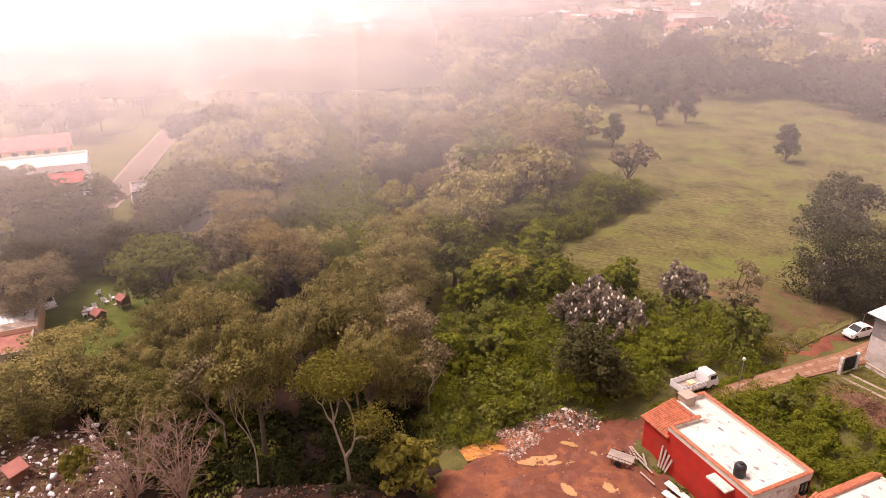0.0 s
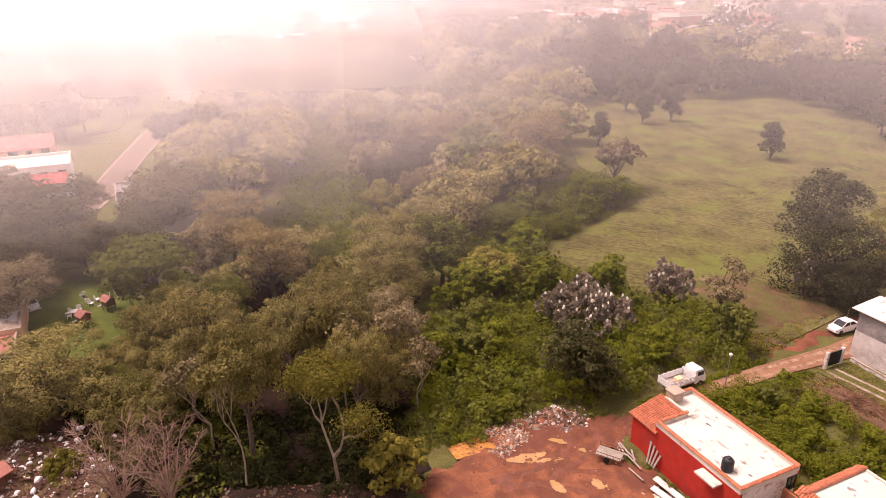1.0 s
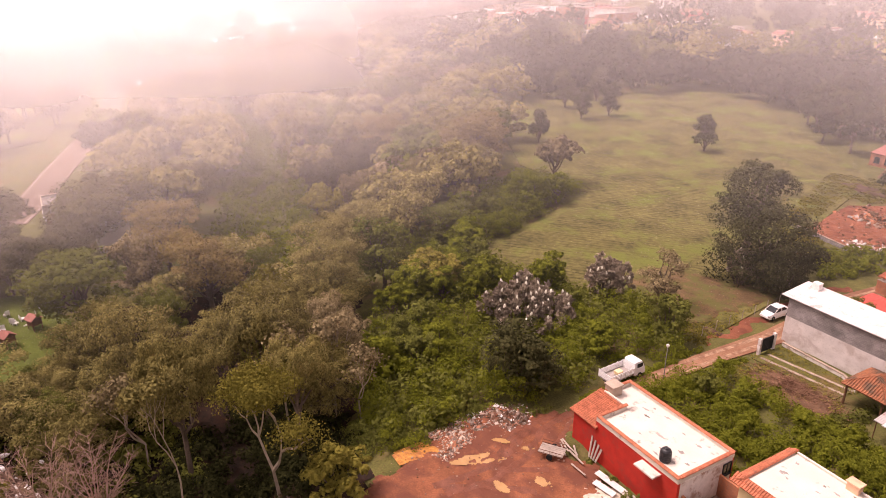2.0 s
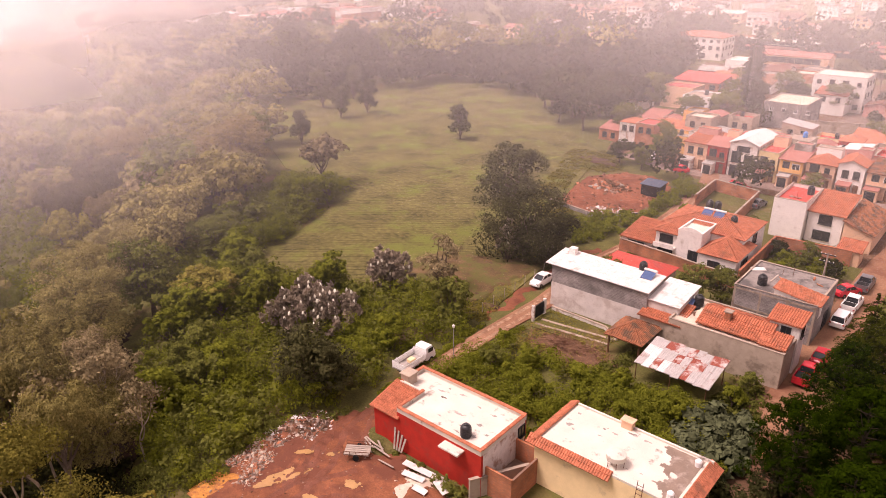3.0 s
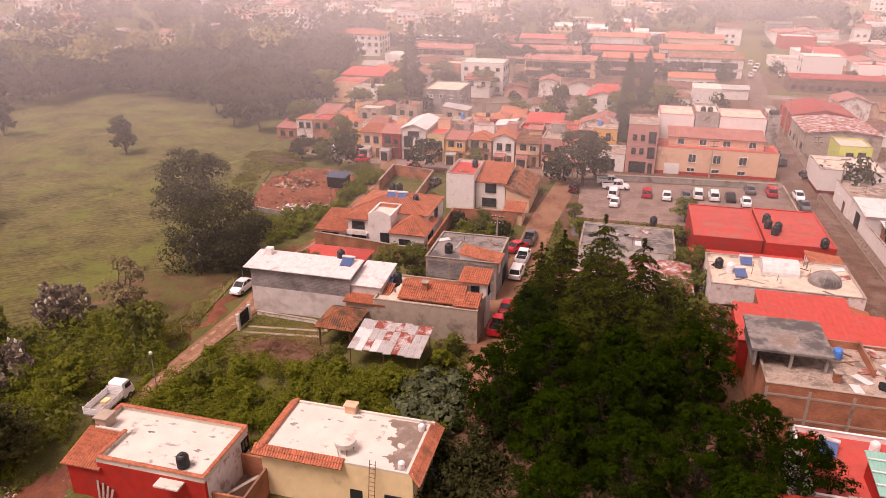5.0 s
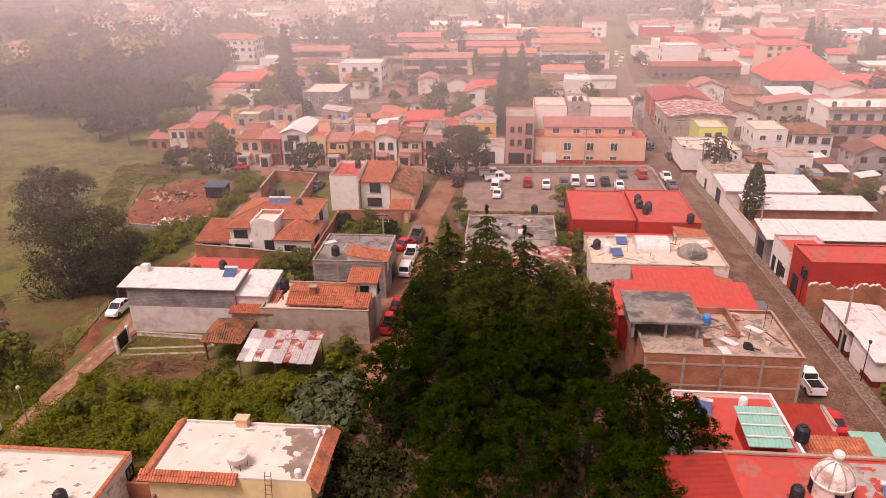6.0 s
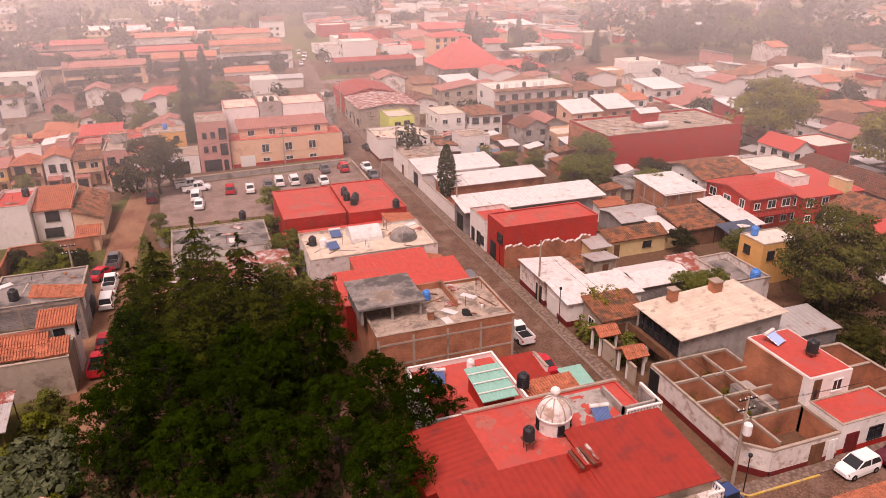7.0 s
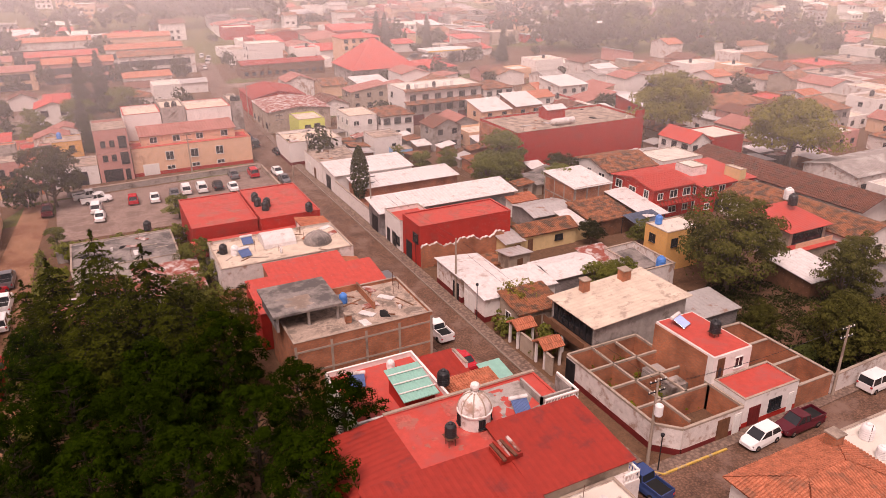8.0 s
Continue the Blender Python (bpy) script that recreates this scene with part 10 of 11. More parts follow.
def pole(x, y, h=8.6, box_at=None, arm=True):
    th = thing("utility_pole", "grey concrete utility pole with cross-arms", "pole", "utility poles", at=(x, y, 0.1))
    bm = bmesh.new(); tube(bm, (0, 0, -0.8), (0, 0, h), 0.17, 0.1, 8); part("mast", bm, "beam", th)
    if arm:
        for z in (h - 0.3, h - 1.3):
            bm = bmesh.new(); box(bm, -0.9, -0.05, z, 0.9, 0.05, z + 0.1); part("cross_arm", bm, "dark_metal", th)
            for k in (-0.8, -0.3, 0.3, 0.8):
                piece("insulator", shared("insulator", lambda bm: hull(bm, [ring(0, 0, zz, r, 6) for r, zz in ((0.04, 0), (0.07, 0.06), (0.03, 0.16))]), "frame_white"), th, pose(k, 0, z + 0.1))
    if box_at:
        bm = bmesh.new(); hull(bm, [ring(0.05, -0.45, z, r, 12) for r, z in ((0.3, box_at), (0.36, box_at + 0.1), (0.36, box_at + 1.0), (0.25, box_at + 1.12))]); part("transformer", bm, "plastic_white", th, "pale grey transformer drum")
    POLES.append((x, y, h))


def wire(a, b, za, zb, sag=0.7, off=0.0):
    th = thing("cable", "thin dark overhead cable between poles", "cable", "overhead cables")
    bm = bmesh.new()
    A, B2 = Vector((a[0] + off, a[1], za)), Vector((b[0] + off, b[1], zb))
    pts = [A.lerp(B2, t) - Vector((0, 0, sag * 4 * t * (1 - t))) for t in [k / 8 for k in range(9)]]
    for p, q in zip(pts, pts[1:]):
        tube(bm, p, q, 0.016, 0.016, 3)
    part("strand", bm, "dark_metal", th)


pole(38.3, 40.6, 8.8, 5.4)
pole(38.0, 106.0, 8.6); pole(38.1, 76.5, 8.4, arm=False); pole(37.9, 141, 8.6); pole(30.0, 122.8, 7.0, arm=False); pole(36.8, 157.8, 8.6); pole(16.4, 151.4, 8.0); pole(38.5, 200, 8.6); pole(-17.4, 97, 8.0); pole(-10.2, 139, 8.2); pole(-9.4, 141, 8.2, arm=False); pole(61.9, 40.2, 8.0)
for a, b in (((38.3, 40.6), (38.1, 76.5)), ((38.1, 76.5), (38.0, 106)), ((38, 106), (37.9, 141)), ((37.9, 141), (36.8, 157.8)), ((36.8, 157.8), (38.5, 200)), ((38.3, 40.6), (61.9, 40.2)), ((16.4, 151.4), (37.9, 141)), ((-10.2, 139), (16.4, 151.4)), ((-17.4, 97), (-10.2, 139))):
    for off in (-0.6, 0.6):
        wire(a, b, 8.2, 8.2, 0.6, off)
for x, y, h in ((37.7, 70.2, 4.6), (38.5, 39.5, 3.6), (37.9, 88.4, 4.4), (-46.0, 56.6, 4.2)):
    th = thing("street_lamp", "slim dark street lamp post" if x > 0 else "slim grey lamp post with a white globe beside the lane", "lamp", "street lamps", at=(x, y, 0.1))
    bm = bmesh.new(); tube(bm, (0, 0, -0.4), (0, 0, h), 0.06, 0.045, 7); part("mast", bm, "dark_metal" if x > 0 else "block", th)
    bm = bmesh.new(); hull(bm, [ring(0, 0, h + z, r, 8) for r, z in ((0.06, 0), (0.16, 0.1), (0.18, 0.3), (0.05, 0.42))]); part("lantern", bm, "dark_metal" if x > 0 else "frame_white", th)
bm = bmesh.new(); box(bm, 0, 0, 0, 0.03, 0.5, 1.2)
sg = thing("notice", "white paper notice on a dark gate", "notice", at=(39.84, 53.7, 1.0))
part("sheet", bm, "frame_white", sg)

# ---------------------------------------------------------------- garden beyond the trees, west road and its houses
soft_patch("garden_lawn", "mown green garden lawn among trees", [(-108, -15), (-88, -15), (-82, -9), (-84, -3), (-90, 1), (-97, 0), (-108, -5)], 0.25, "lawn", "lawn", 6, 0.05, 1.0)
B("garden_house", "garden house with a stained flat terrace roof", -90.0, -21.5, -83.4, -14.0, 2.3, "render_tan", "flat", "roof_pink", parapet=0.25, category="house", auto=("E", 1, 3, "dark"))
B("garden_house", "garden house wing under pale metal sheets", -95.0, -21.5, -90.1, -14.4, 2.4, "old_white", "gable_y", "tin", rise=0.8, tiles=False, category="house")
for x, y in ((-91.6, -7.0), (-94.9, -4.0)):
    th = thing("play_house", "small wooden play house with a faded red roof", "play house", "play houses", at=(x, y, 0.15), rz=30)
    th.scale = (0.82, 0.82, 0.9)
    bm = bmesh.new(); box(bm, -0.8, -0.8, 1.0, 0.8, 0.8, 2.0); part("cabin", bm, "wood", th)
    for sx in (-0.75, 0.65):
        for sy in (-0.75, 0.65):
            bm = bmesh.new(); box(bm, sx, sy, -0.3, sx + 0.1, sy + 0.1, 1.0); part("post", bm, "wood", th)
    roof_over(th, "gable_x", "roof_pink", -0.9, -0.9, 0.9, 0.9, 2.0, 0.7, 0.15, False, "wood")
    th.scale = (0.8, 0.8, 0.8)
    bm = bmesh.new(); tube(bm, (-0.8, 0, 1.1), (-2.6, -0.6, 0.05), 0.12, 0.12, 5); part("slide", bm, "plastic_white", th)
for k, (x, y) in enumerate(((-94.4, -8.8), (-95.4, -8.9), (-95.9, -7.6), (-97.2, -6.2), (-98.1, -5.4), (-97.9, -6.5), (-100.5, -7.2))):
    th = thing("garden_chair", "white garden chair on the lawn", "chair", "garden chairs", at=(x, y, 0.16), rz=k * 50)
    bm = bmesh.new(); box(bm, -0.3, -0.3, 0.42, 0.3, 0.3, 0.48); part("seat", bm, "plastic_white", th)
    bm = bmesh.new(); box(bm, -0.3, 0.26, 0.48, 0.3, 0.32, 1.0); part("backrest", bm, "plastic_white", th)
    for sx in (-0.28, 0.22):
        for sy in (-0.28, 0.22):
            piece("leg", shared("chair_leg", lambda bm: box(bm, 0, 0, -0.05, 0.06, 0.06, 0.42), "plastic_white"), th, pose(sx, sy, 0))
th = thing("garden_table", "round white garden table on the lawn", "table", at=(-95.0, -8.1, 0.16))
bm = bmesh.new(); hull(bm, [ring(0, 0, 0.7, 0.55, 16), ring(0, 0, 0.76, 0.55, 16)]); part("tabletop", bm, "plastic_white", th)
bm = bmesh.new(); tube(bm, (0, 0, -0.05), (0, 0, 0.7), 0.08, 0.05); part("leg", bm, "plastic_white", th)
sw = thing("swing", "white A-frame garden swing", "swing", at=(-99.0, -3.4, 0.1))
for x in (-1.2, 1.2):
    for y in (-0.7, 0.7):
        bm = bmesh.new(); tube(bm, (x, y, -0.1), (x, 0, 2.2), 0.04, 0.04, 5); part("leg", bm, "plastic_white", sw)
bm = bmesh.new(); tube(bm, (-1.3, 0, 2.2), (1.3, 0, 2.2), 0.05, 0.05, 5); part("beam", bm, "plastic_white", sw)
B("garden_house", "low pale house with a flat white roof among trees", -97.5, -25.0, -88.6, -13.6, 2.7, "peach_wall", "flat", "roof_old", parapet=0.2, auto=("E", 1, 3, "dark"))
strip("road_6", "pale wet road with worn edge lines through the woods", ROAD_W, 6.5, 0.14, "pavement", "road")
for s in (-2.8, 2.8):
    pts = []
    for i, p in enumerate(ROAD_W):
        a, b = ROAD_W[max(0, i - 1)], ROAD_W[min(len(ROAD_W) - 1, i + 1)]
        d = Vector((b[0] - a[0], b[1] - a[1])).normalized()
        pts.append((p[0] - d.y * s, p[1] + d.x * s))
    strip("road_line", "worn white painted edge line", pts, 0.22, 0.15, "beam", "line")
motel = B("white_motel", "long white two-storey building with a red roof band", -160.0, -40.0, -150.0, -8.0, 6.0, "white_wall", "flat", "roof_white", parapet=0.5, cap="white_wall", auto=("E", 2, 3, "dark"))
roof_over(motel, "shed_w", "roof_red", 10.0, 0, 12.6, 31, 3.6, 1.6, 0.2, False, "white_wall")
B("red_roofed_house", "house with a broad red roof beyond the motel", -184, -40, -174, -12, 4.4, "peach_wall", "gable_y", "roof_red", rise=2.0, tiles=False, auto=("E", 2, 3, "dark"))
B("road_house", "small concrete house beside the road", -142.5, -1.0, -136.0, 5.0, 3.4, "concrete", "flat", "roof_grey", auto=("SE", 1, 3, "window"))
B("road_house", "white house beside the far road", -256, 32, -244, 42, 5.6, "white_wall", "flat", "roof_white", auto=("SE", 2, 3, "dark"))
car("saloon", "paint_white", -100.3, -15.6, 20, 0.2, "standing beside the garden house")
car("saloon", "paint_white", -196, 11.5, 160, 0.16, "on the road through the woods")
B("hidden_house", "small house roof showing between trees", -124.0, 6.0, -118.0, 11.0, 4.4, "white_wall", "gable_x", "roof_white", rise=1.0, tiles=False)
patch("meadow", "pale open meadow beyond the road", [(-260, -60), (-186, -60), (-188, -26), (-205, 2), (-262, 14)], 0.1, "field_row", "meadow")

# ---------------------------------------------------------------- the rest of the town
OCCUPIED = []
for ob in list(scene.collection.objects):
    if ob.parent is None and ob.type == "EMPTY" and any(c.name.startswith("wall") for c in ob.children):
        c = [c for c in ob.children if c.name.startswith("wall")][0]
        xs, ys = [v.co.x + ob.location.x for v in c.data.vertices], [v.co.y + ob.location.y for v in c.data.vertices]
        OCCUPIED.append((min(xs), min(ys), max(xs), max(ys)))


def free(x0, y0, x1, y1, gap=1.0):
    return not any(x0 < b[2] + gap and x1 > b[0] - gap and y0 < b[3] + gap and y1 > b[1] - gap for b in OCCUPIED)


MAIN = [(33.5, 20), (33.5, 60), (33.3, 100), (33.3, 150), (34.5, 190), (38.5, 240), (43.5, 300), (48, 360), (60, 460)]
AVENUE = [(-70, 262), (0, 254), (45, 250), (120, 240), (260, 215)]
GREENS = [(215, 268, 38), (250, 262, 34), (292, 330, 40), (87, 470, 45), (48, 530, 50), (150, 262, 14), (125, 268, 24), (160, 330, 14)]
rt = random.Random(23)


def small_house(x0, y0, w, d):
    r = math.hypot(x0, y0)
    h = rt.choice((2.8, 3.0, 3.2, 3.4, 3.6, 5.4, 5.8) if r > 120 else (2.8, 3.0, 3.2, 5.2))
    wall = rt.choice(("white_wall", "white_wall", "white_wall", "old_white", "old_white", "peach_wall", "render_tan", "pink_wall", "red_wall", "brick", "concrete"))
    rf, rm, tl = rt.choice((("gable_x", "tile", False), ("gable_y", "roof_pink", False), ("hip", "tile_old", False), ("gable_x", "tile_old", False), ("gable_y", "tile_old", False), ("shed_n", "tile_old", False), ("shed_n", "roof_red", False), ("gable_x", "tile_dark", False), ("gable_y", "tile_dark", False), ("shed_e", "roof_pink", False), ("flat", "roof_white", False), ("flat", "roof_white", False), ("shed_n", "white_sheet", False),
                            ("flat", "roof_old", False), ("flat", "roof_old", False), ("flat", "roof_red", False), ("shed_w", "tin", False), ("gable_x", "tin_old", False), ("flat", "roof_sand", False)))
    words = {"tile": "orange tiled roof", "tile_old": "old brown tiled roof", "roof_red": "red roof", "roof_pink": "faded red tiled roof", "roof_white": "flat white roof", "roof_old": "weathered flat roof", "tin": "grey metal roof", "roof_sand": "flat sand-coloured roof", "tile_dark": "dark brown tiled roof", "white_sheet": "pale metal roof", "tin_old": "patched grey metal roof"}[rm]
    paint = {"white_wall": "white", "old_white": "weathered white", "peach_wall": "peach", "cream_wall": "cream", "render_tan": "tan", "pink_wall": "pink", "red_wall": "red", "brick": "bare brick", "concrete": "grey"}[wall]
    x1, y1 = x0 + w, y0 + d
    th = thing("town_house", f"{paint} {'two-storey' if h > 4 else 'low'} town house with {words}", "house", "town houses", at=(x0, y0, height(x0, y0)))
    bm = bmesh.new(); box(bm, 0, 0, -1.5, w, d, h); part("wall", bm, wall, th)
    if rf == "flat":
        bm = bmesh.new(); box(bm, 0.2, 0.2, h, w - 0.2, d - 0.2, h + 0.05); part("roof", bm, rm, th)
        bm = bmesh.new()
        for a in ((0, 0, w, 0.2), (0, d - 0.2, w, d), (0, 0.2, 0.2, d - 0.2), (w - 0.2, 0.2, w, d - 0.2)):
            box(bm, a[0], a[1], h, a[2], a[3], h + 0.5)
        part("parapet", bm, wall, th)
    else:
        roof_over(th, rf, rm, 0, 0, w, d, h, rt.uniform(1.0, 2.0), 0.3, tl, wall, split=False)
    dark = shared("far_window", lambda bm: box(bm, -0.6, -0.06, 0, 0.6, 0.02, 1.2), "glass")
    for s in range((2 if h > 4 else 1) if r < 215 else 0):
        for k in range(2 if w < 9 else 3):
            piece("window", dark, th, side_pose("S", 0, 0, w, d, (k + 0.5) * w / (2 if w < 9 else 3), 1.0 + 2.7 * s))
        piece("window", dark, th, side_pose("W" if x0 > 0 else "E", 0, 0, w, d, d * 0.5, 1.0 + 2.7 * s))
    if rf == "flat" and rt.random() < 0.5:
        tank(x0 + w * 0.6, y0 + d * 0.6, height(x0, y0) + h + 0.05, s=1.0)


TREES = [(o.location.x, o.location.y) for o in scene.collection.objects if o.parent is None and o.name.split(".")[0] in ("yard_tree", "garden_tree", "spreading_tree", "cypress", "street_tree", "tall_conifer", "tall_pine")]
made = 0
for zone, step, keep in (((40, 44, 120, 165), 9.0, 1.0), ((120, 44, 215, 230), 11.5, 0.8), ((52, 165, 150, 300), 12.0, 0.9), ((-28, 165, 30, 250), 12.0, 0.5), ((-100, 186, -62, 262), 10.0, 0.8), ((-40, 226, 30, 262), 9.5, 0.8), ((-96, 262, -62, 290), 12.0, 0.85),
                         ((-30, 345, 30, 420), 15, 0.6), ((50, 300, 230, 470), 15.5, 0.85), ((215, 120, 330, 420), 17, 0.55), ((-150, 330, -60, 400), 18, 0.4), ((-460, 40, -270, 380), 20, 0.5)):
    gx = zone[0]
    while gx < zone[2]:
        gy = zone[1]
        while gy < zone[3]:
            w, d = step * rt.uniform(0.62, 1.0), step * rt.uniform(0.62, 1.0)
            x, y = gx + rt.uniform(0, step - w), gy + rt.uniform(0, step - d)
            gy += step
            cx, cy = x + w / 2, y + d / 2
            if rt.random() > keep or not free(x, y, x + w, y + d, 0.4) or seg_dist(cx, cy, MAIN) < 4.5 + w * 0.7 or seg_dist(cx, cy, AVENUE) < 4 + d * 0.5:
                continue
            if any(math.hypot(cx - a, cy - b) < r * 0.62 for a, b, r in GREENS) or (cy > 150 and inside(cx, cy, FIELD)):
                continue
            if 36 < cx < 118 and cy < 118 and (cx < 62 or cy < 86 or cx < 105) or (-9 < cx < 31 and cy < 175 and cy > 110):
                continue
            if (56 < cx < 76 and 108 < cy < 136) or (108 < cx < 130 and 86 < cy < 132 and rt.random() < 0.5) or (-38 < cx < -4 and 184 < cy < 206):
                continue
            if any(x - 1.5 < a < x + w + 1.5 and y - 1.5 < b < y + d + 1.5 for a, b in TREES):
                continue
            OCCUPIED.append((x, y, x + w, y + d))
            small_house(x, y, w, d)
            made += 1
        gx += step


def lean_to(x, y, w, d):
    """A low shed patched together in a back yard."""
    wall = rt.choice(("block", "brick", "wood", "old_white", "render_tan"))
    rm = rt.choice(("tin", "tin_rust", "white_sheet", "tile_old", "roof_grey", "tile_old"))
    words = {"tin": "grey metal sheets", "tin_rust": "rusty sheets", "white_sheet": "pale metal sheets", "tile_old": "old brown tiles", "roof_grey": "grey boards"}[rm]
    th = thing("lean_to", f"low back-yard shed under {words}", "shed", "back-yard sheds", at=(x, y, height(x, y)))
    h = rt.uniform(1.9, 2.5)
    bm = bmesh.new(); box(bm, 0, 0, -0.5, w, d, h); part("wall", bm, wall, th)
    roof_over(th, rt.choice(("shed_n", "shed_s", "shed_e", "shed_w")), rm, 0, 0, w, d, h, rt.uniform(0.25, 0.7), 0.3, rm == "tile_old", wall)
    piece("door", shared("shed_door", lambda bm: box(bm, -0.45, -0.05, 0, 0.45, 0.02, 1.8), "wood"), th, pose(w * 0.5, 0, 0))


for zone, step, keep in (((44, 71, 78, 160), 4.4, 0.62), ((98, 58, 130, 160), 5.0, 0.6), ((46, 117, 76, 146), 4.2, 0.5), ((-8, 84, 12, 99), 4.6, 0.5)):
    gx = zone[0]
    while gx < zone[2]:
        gy = zone[1]
        while gy < zone[3]:
            w, d = rt.uniform(2.4, step), rt.uniform(2.4, step)
            x, y = gx + rt.uniform(0, 0.6), gy + rt.uniform(0, 0.6)
            gy += step
            if rt.random() > keep or not free(x, y, x + w, y + d, 0.25) or seg_dist(x + w / 2, y + d / 2, MAIN) < 8 or any(x - 1.5 < a < x + w + 1.5 and y - 1.5 < b < y + d + 1.5 for a, b in TREES):
                continue
            if (38 < x < 63 and 106 < y < 118) or (-10 < x < 31 and y > 110) or (53 < x < 76 and 76 < y < 85 and rt.random() < 0.6):
                continue
            OCCUPIED.append((x, y, x + w, y + d))
            lean_to(x, y, w, d)
        gx += step


# ---------------------------------------------------------------- far woods and town trees
def far_trees(name, label, pts, seed, leaf, n=420, size=0.85, category="woods"):
    rng = np.random.default_rng(seed)
    P, V = [], []
    if not pts:
        return
    for x, y, s in pts:
        z = height(x, y)
        for _ in range(4):
            o = rng.normal(0, 1.5 * s, 2)
            p, v = on_blob(rng, n // 4, (x + o[0], y + o[1], z + s * rng.uniform(3.8, 7.2)), (3.6 * s, 3.6 * s, 3.4 * s), low=-0.7, fill=0.35)
            P.append(p); V.append(v)
    p, v = np.concatenate(P), np.concatenate(V)
    me = leaves_mesh(name, p, v + [0, 0, 0.2], rng.uniform(0.6, 1.25, len(p)) * size, leaf, rng)
    tagged(new(name, me), label, category, kind="stuff")


far_pts = {0: [], 1: [], 2: []}
mid_pts = {0: [], 1: [], 2: []}
for x, y in FAR_WOOD:
    if math.hypot(x, y) < 165:
        mid_pts[0 if y > 140 else rt.choice((0, 1, 1, 1, 2))].append((x, y, rt.uniform(0.85, 1.25)))
        continue
    far_pts[0 if y > 140 else rt.randrange(3)].append((x, y, rt.uniform(0.85, 1.35)))
for cx, cy, r in GREENS[:5] + [(-190, 260, 60), (-250, 200, 60), (-300, 120, 50), (-300, 20, 40)]:
    r *= 0.7 if cx > 0 else 1.0
    for _ in range(int(r * r / 75)):
        a, q = rt.uniform(0, 6.28), r * math.sqrt(rt.random())
        far_pts[rt.choice((0, 0, 0, 2)) if cx > 0 else rt.randrange(3)].append((cx + q * math.cos(a), cy + q * math.sin(a), rt.uniform(1.0, 1.7)))
for i, leaf in enumerate(("leaf_dark", "leaf_olive", "leaf_green")):
    far_trees("far_wood", ("dark", "olive", "green")[i] + " mass of distant woodland trees", far_pts[i], 70 + i, leaf, 180, 1.15)
    far_trees("far_wood", ("dark", "olive", "green")[i] + " mass of woodland trees beyond the ravine", mid_pts[i], 170 + i, leaf, 760, 0.48)
town = []
while len(town) < 130:
    x, y = rt.uniform(-60, 300), rt.uniform(130, 430)
    if free(x - 1, y - 1, x + 1, y + 1, 0.2) and seg_dist(x, y, MAIN) > 6 and seg_dist(x, y, AVENUE) > 6 and not (-10 < x < 32 and y < 180):
        town.append((x, y, rt.uniform(0.35, 0.8)))
for _ in range(46):
    x, y = rt.uniform(-62, 34), rt.uniform(258, 350)
    if seg_dist(x, y, AVENUE) > 6 and free(x - 1, y - 1, x + 1, y + 1, 0.2):
        town.append((x, y, rt.uniform(0.5, 0.9)))
far_trees("town_trees", "scattered dark trees between the town houses", town, 80, "leaf_dark", 240, 0.6)

# houses and trees that run on to the foggy distance
rf = random.Random(91)
walls_far, roofs_far, grove = {"white_wall": [], "peach_wall": [], "old_white": []}, {"roof_pink": [], "roof_white": [], "tile_old": [], "tile_dark": []}, []
while sum(len(v) for v in walls_far.values()) < 620:
    bear, dist = radians(rf.uniform(-62, 74)), 380 + 520 * rf.random() ** 1.3
    x, y = -dist * math.sin(bear), dist * math.cos(bear)
    if x < -60 and y < 330 and dist < 300 or seg_dist(x, y, MAIN) < 9 or noise.noise((x * 0.012, y * 0.012, 3)) < -0.08 or not free(x - 4, y - 4, x + 10, y + 10, 0.5):
        continue
    w, d, h = rf.uniform(6, 14), rf.uniform(6, 12), rf.choice((3.0, 3.2, 5.6, 6.0, 8.4))
    OCCUPIED.append((x, y, x + w, y + d))
    walls_far[rf.choice(list(walls_far))].append((x, y, height(x, y), w, d, h))
    roofs_far[rf.choice(list(roofs_far))].append((x, y, height(x, y) + h, w, d, rf.choice((0.3, 1.4, 1.8))))
for key, rows in walls_far.items():
    bm = bmesh.new()
    dark = bmesh.new()
    for x, y, z, w, d, h in rows:
        box(bm, x, y, z - 3, x + w, y + d, z + h)
        for k in range(int(w / 3)):
            for s in range(1 if h < 4 else 2):
                box(dark, x + 1 + 3 * k, y - 0.05, z + 1 + 2.8 * s, x + 2.4 + 3 * k, y + 0.02, z + 2.3 + 2.8 * s)
    tagged(new("far_houses", mesh_of("far_houses", bm, key)), "walls of countless far town houses in the haze", "houses", kind="stuff")
    tagged(new("far_windows", mesh_of("far_windows", dark, "glass")), "dark windows of the far town houses", "windows", kind="stuff")
for key, rows in roofs_far.items():
    bm = bmesh.new()
    for x, y, z, w, d, rise in rows:
        a = [bm.verts.new(p) for p in ((x - 0.4, y - 0.4, z), (x + w + 0.4, y - 0.4, z), (x + w + 0.4, y + d + 0.4, z), (x - 0.4, y + d + 0.4, z), (x - 0.4, y + d / 2, z + rise), (x + w + 0.4, y + d / 2, z + rise))]
        for f in ((0, 1, 5, 4), (2, 3, 4, 5), (0, 4, 3), (1, 2, 5), (0, 3, 2, 1)):
            bm.faces.new([a[i] for i in f])
    tagged(new("far_roofs", mesh_of("far_roofs", bm, key)), "roofs of countless far town houses in the haze", "roofs", kind="stuff")
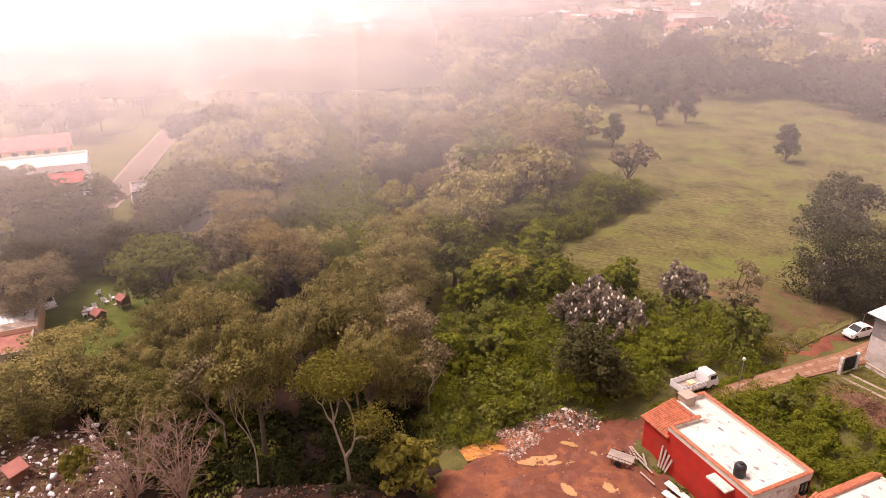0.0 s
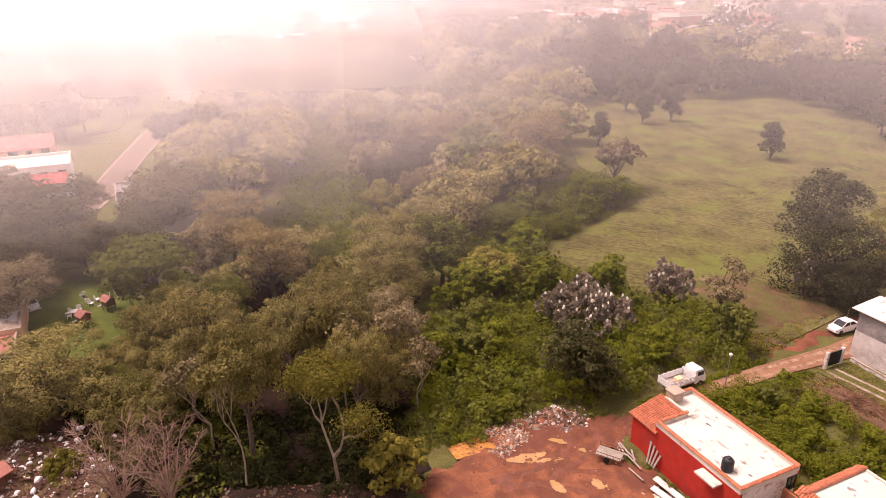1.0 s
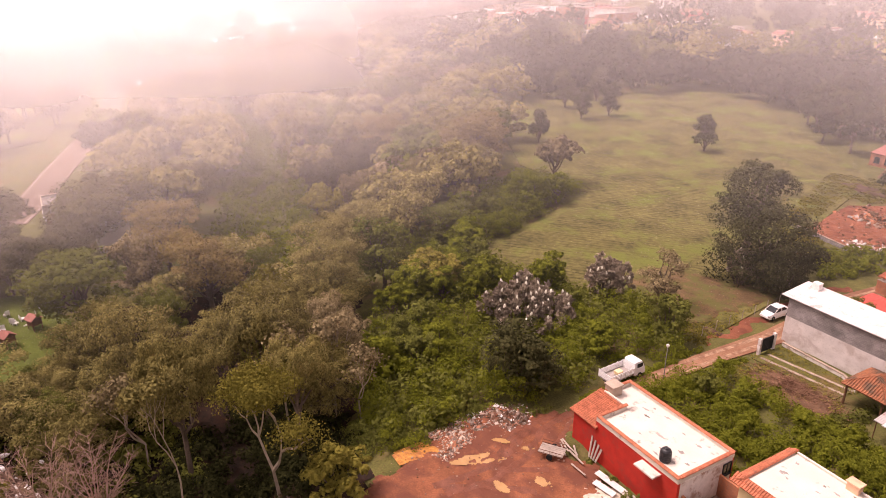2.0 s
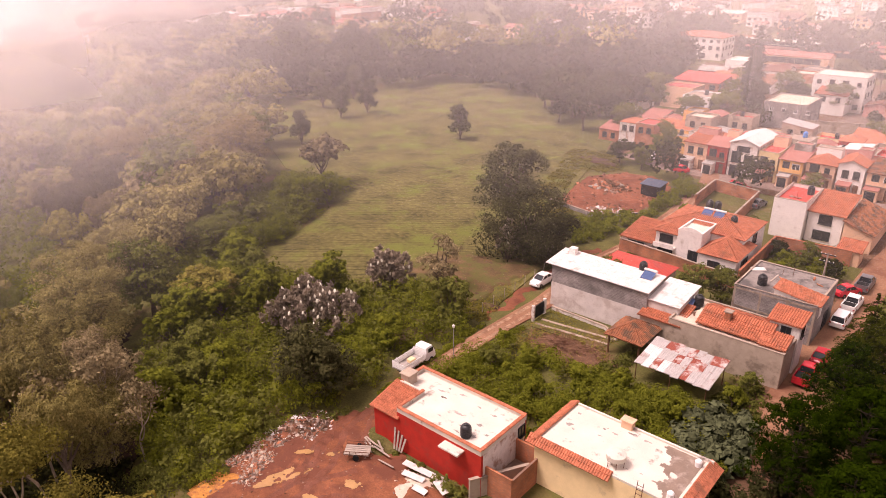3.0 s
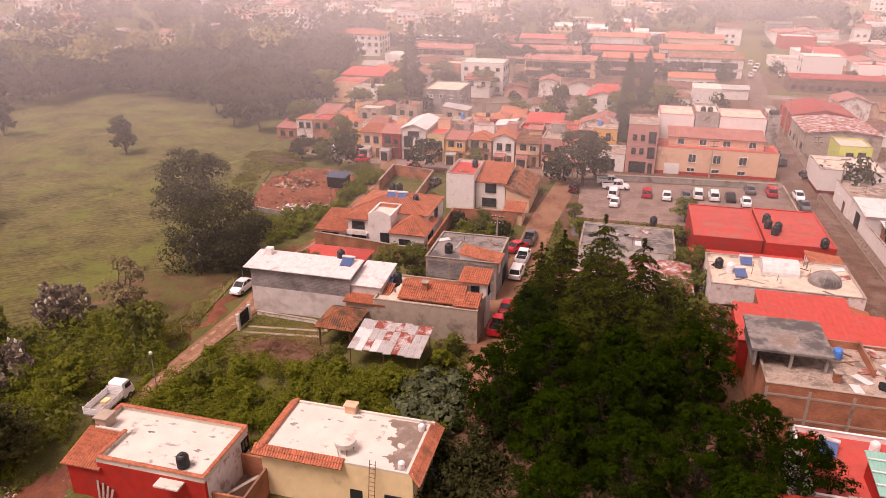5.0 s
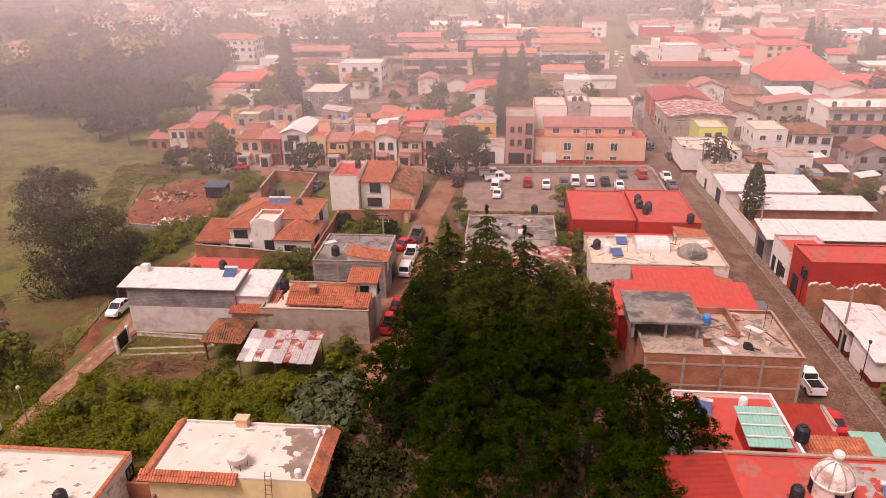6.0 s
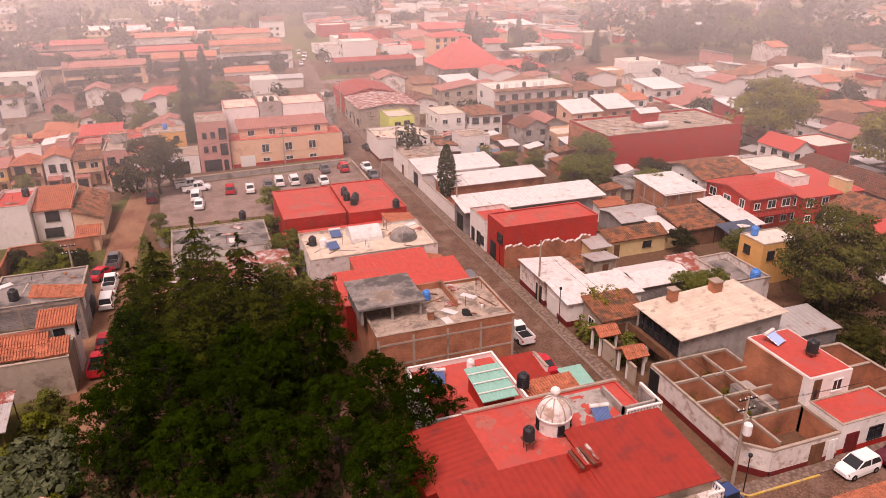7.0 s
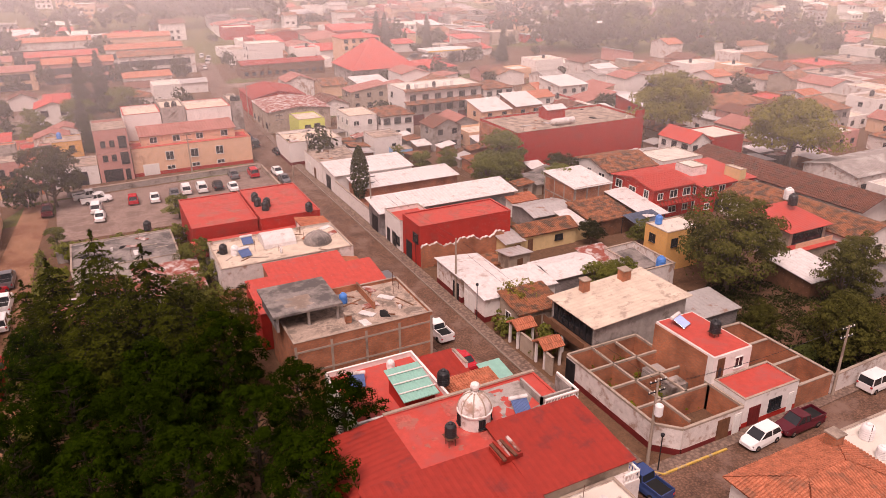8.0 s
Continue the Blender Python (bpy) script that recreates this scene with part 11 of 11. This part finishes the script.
while len(grove) < 950:
    bear, dist = radians(rf.uniform(-64, 96)), 330 + 620 * rf.random() ** 1.2
    x, y = -dist * math.sin(bear), dist * math.cos(bear)
    if noise.noise((x * 0.012, y * 0.012, 3)) < rf.uniform(-0.35, 0.3) and free(x - 2, y - 2, x + 2, y + 2, 0.5) and seg_dist(x, y, MAIN) > 8:
        grove.append((x, y, rf.uniform(0.9, 1.9)))
far_trees("far_grove", "dark groves between the far houses and on the hills", grove, 93, "leaf_dark", 64, 1.9)

# tree masses and houses along the west road
rw = random.Random(57)
for cx, cy, r, n in ((-232, 4, 12, 9), (-258, 10, 12, 8), (-243, 31, 9, 7), (-226, 46, 13, 11), (-196, 34, 11, 9), (-176, 20, 9, 6), (-222, -24, 12, 6), (-204, -14, 9, 6), (-300, -30, 20, 8)):
    for _ in range(n):
        a, q = rw.uniform(0, 6.28), r * math.sqrt(rw.random())
        x, y = cx + q * math.cos(a), cy + q * math.sin(a)
        if seg_dist(x, y, ROAD_W) > 6 and free(x - 3, y - 3, x + 3, y + 3, 0.2):
            plant("tree", FARK[rw.choice((2, 2, 3, 1))][0], "hazy tree in the masses along the west road", "tree", x, y, None, rw.uniform(0.8, 1.25), rw.uniform(0, 6), "trees by the west road")
for k, (x, y, w, d, h, wall, rm) in enumerate(((-270, -2, 9, 7, 3.4, "white_wall", "roof_white"), (-262, 36, 12, 8, 5.4, "white_wall", "roof_white"), (-244, 39, 8, 7, 3.2, "white_wall", "white_sheet"), (-322, 62, 12, 9, 3.4, "white_wall", "roof_white"), (-306, 84, 10, 8, 3.4, "old_white", "roof_pink"), (-298, 92, 9, 8, 3.2, "white_wall", "roof_white"), (-330, 20, 12, 9, 3.4, "white_wall", "roof_pink"), (-340, -10, 10, 8, 3.2, "old_white", "roof_white"), (-292, -44, 10, 8, 3.2, "white_wall", "roof_pink"))):
    if seg_dist(x + w / 2, y + d / 2, ROAD_W) > 5 + w / 2:
        B("roadside_house", "pale low house by the west road in the haze", x, y, x + w, y + d, h, wall, "flat" if rm == "roof_white" else "shed_n", rm, tiles=False, group="roadside houses", category="house", auto=("E", 1 if h < 4 else 2, 3, "dark"))

# ---------------------------------------------------------------- mist
def mist_material():
    m = bpy.data.materials.new("mist")
    m.use_nodes = True
    n, l = m.node_tree.nodes, m.node_tree.links
    n.clear()
    geo, sep, one = n.new("ShaderNodeNewGeometry"), n.new("ShaderNodeSeparateXYZ"), n.new("ShaderNodeObjectInfo")
    l.new(geo.outputs["Position"], sep.inputs[0])
    flat, nsep = n.new("ShaderNodeVectorMath"), n.new("ShaderNodeSeparateXYZ")
    flat.operation = "NORMALIZE"
    l.new(geo.outputs["Position"], flat.inputs[0]); l.new(flat.outputs[0], nsep.inputs[0])
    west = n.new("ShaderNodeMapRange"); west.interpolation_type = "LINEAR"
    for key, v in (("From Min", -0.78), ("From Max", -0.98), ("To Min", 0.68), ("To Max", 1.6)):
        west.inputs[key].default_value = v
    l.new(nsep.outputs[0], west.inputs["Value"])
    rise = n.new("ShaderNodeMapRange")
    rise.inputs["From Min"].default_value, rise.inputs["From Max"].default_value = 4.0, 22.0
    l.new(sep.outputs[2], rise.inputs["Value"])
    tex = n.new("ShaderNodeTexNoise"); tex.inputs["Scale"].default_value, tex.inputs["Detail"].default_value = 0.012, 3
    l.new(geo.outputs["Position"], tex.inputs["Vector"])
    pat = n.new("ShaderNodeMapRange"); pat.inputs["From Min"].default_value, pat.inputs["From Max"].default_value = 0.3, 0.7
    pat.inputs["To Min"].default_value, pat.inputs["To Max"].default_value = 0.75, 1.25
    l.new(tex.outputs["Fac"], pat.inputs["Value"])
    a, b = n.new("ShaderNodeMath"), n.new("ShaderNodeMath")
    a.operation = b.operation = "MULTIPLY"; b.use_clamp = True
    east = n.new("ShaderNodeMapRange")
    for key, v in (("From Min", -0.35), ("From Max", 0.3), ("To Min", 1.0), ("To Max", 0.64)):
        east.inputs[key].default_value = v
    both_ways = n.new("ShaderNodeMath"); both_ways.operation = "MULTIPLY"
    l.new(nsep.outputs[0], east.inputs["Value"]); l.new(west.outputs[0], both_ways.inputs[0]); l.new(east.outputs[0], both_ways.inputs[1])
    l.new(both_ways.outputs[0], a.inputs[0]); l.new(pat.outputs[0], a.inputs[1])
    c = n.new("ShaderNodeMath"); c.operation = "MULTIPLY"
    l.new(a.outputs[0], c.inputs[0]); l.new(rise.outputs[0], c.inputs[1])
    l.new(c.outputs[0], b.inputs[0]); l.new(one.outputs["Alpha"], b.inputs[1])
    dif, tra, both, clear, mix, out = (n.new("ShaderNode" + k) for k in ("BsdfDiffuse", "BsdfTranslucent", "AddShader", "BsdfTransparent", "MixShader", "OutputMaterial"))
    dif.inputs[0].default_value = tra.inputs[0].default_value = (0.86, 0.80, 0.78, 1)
    # normals tilted up on both faces brighten the sheets with more skylight
    for shader, z in ((dif, 1.0), (tra, -1.0)):
        up, unit = n.new("ShaderNodeVectorMath"), n.new("ShaderNodeVectorMath")
        up.operation, unit.operation = "ADD", "NORMALIZE"
        up.inputs[1].default_value = (0, 0, z)
        l.new(geo.outputs["Normal"], up.inputs[0]); l.new(up.outputs[0], unit.inputs[0])
        l.new(unit.outputs[0], shader.inputs["Normal"])
    l.new(dif.outputs[0], both.inputs[0]); l.new(tra.outputs[0], both.inputs[1])
    l.new(b.outputs[0], mix.inputs[0]); l.new(clear.outputs[0], mix.inputs[1]); l.new(both.outputs[0], mix.inputs[2])
    l.new(mix.outputs[0], out.inputs[0])
    return m


M["mist"] = mist_material()


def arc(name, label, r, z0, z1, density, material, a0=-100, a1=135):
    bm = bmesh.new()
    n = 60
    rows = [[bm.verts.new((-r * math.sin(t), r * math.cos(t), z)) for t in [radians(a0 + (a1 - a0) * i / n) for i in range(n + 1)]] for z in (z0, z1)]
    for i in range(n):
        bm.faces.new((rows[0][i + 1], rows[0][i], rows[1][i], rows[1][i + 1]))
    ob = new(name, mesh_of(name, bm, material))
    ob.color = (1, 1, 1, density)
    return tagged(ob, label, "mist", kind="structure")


# haze is added as nested see-through sheets, one for each distance
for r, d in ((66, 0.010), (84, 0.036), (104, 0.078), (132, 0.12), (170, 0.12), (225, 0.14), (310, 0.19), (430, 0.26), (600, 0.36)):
    arc("mist", "see-through curved sheet standing in for pale mist", r, -12, 62, d, "mist")
# backdrop wall that emits light, in place of the far fog's brightness
fog = bpy.data.materials.new("fog_glow")
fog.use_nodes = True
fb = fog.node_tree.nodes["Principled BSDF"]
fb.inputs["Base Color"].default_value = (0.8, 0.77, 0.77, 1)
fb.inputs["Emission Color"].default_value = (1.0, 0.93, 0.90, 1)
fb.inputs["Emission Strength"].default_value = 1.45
M["fog_glow"] = fog
arc("backdrop", "glowing backdrop wall standing in for bright distant fog", 780, -40, 90, 1.0, "fog_glow")
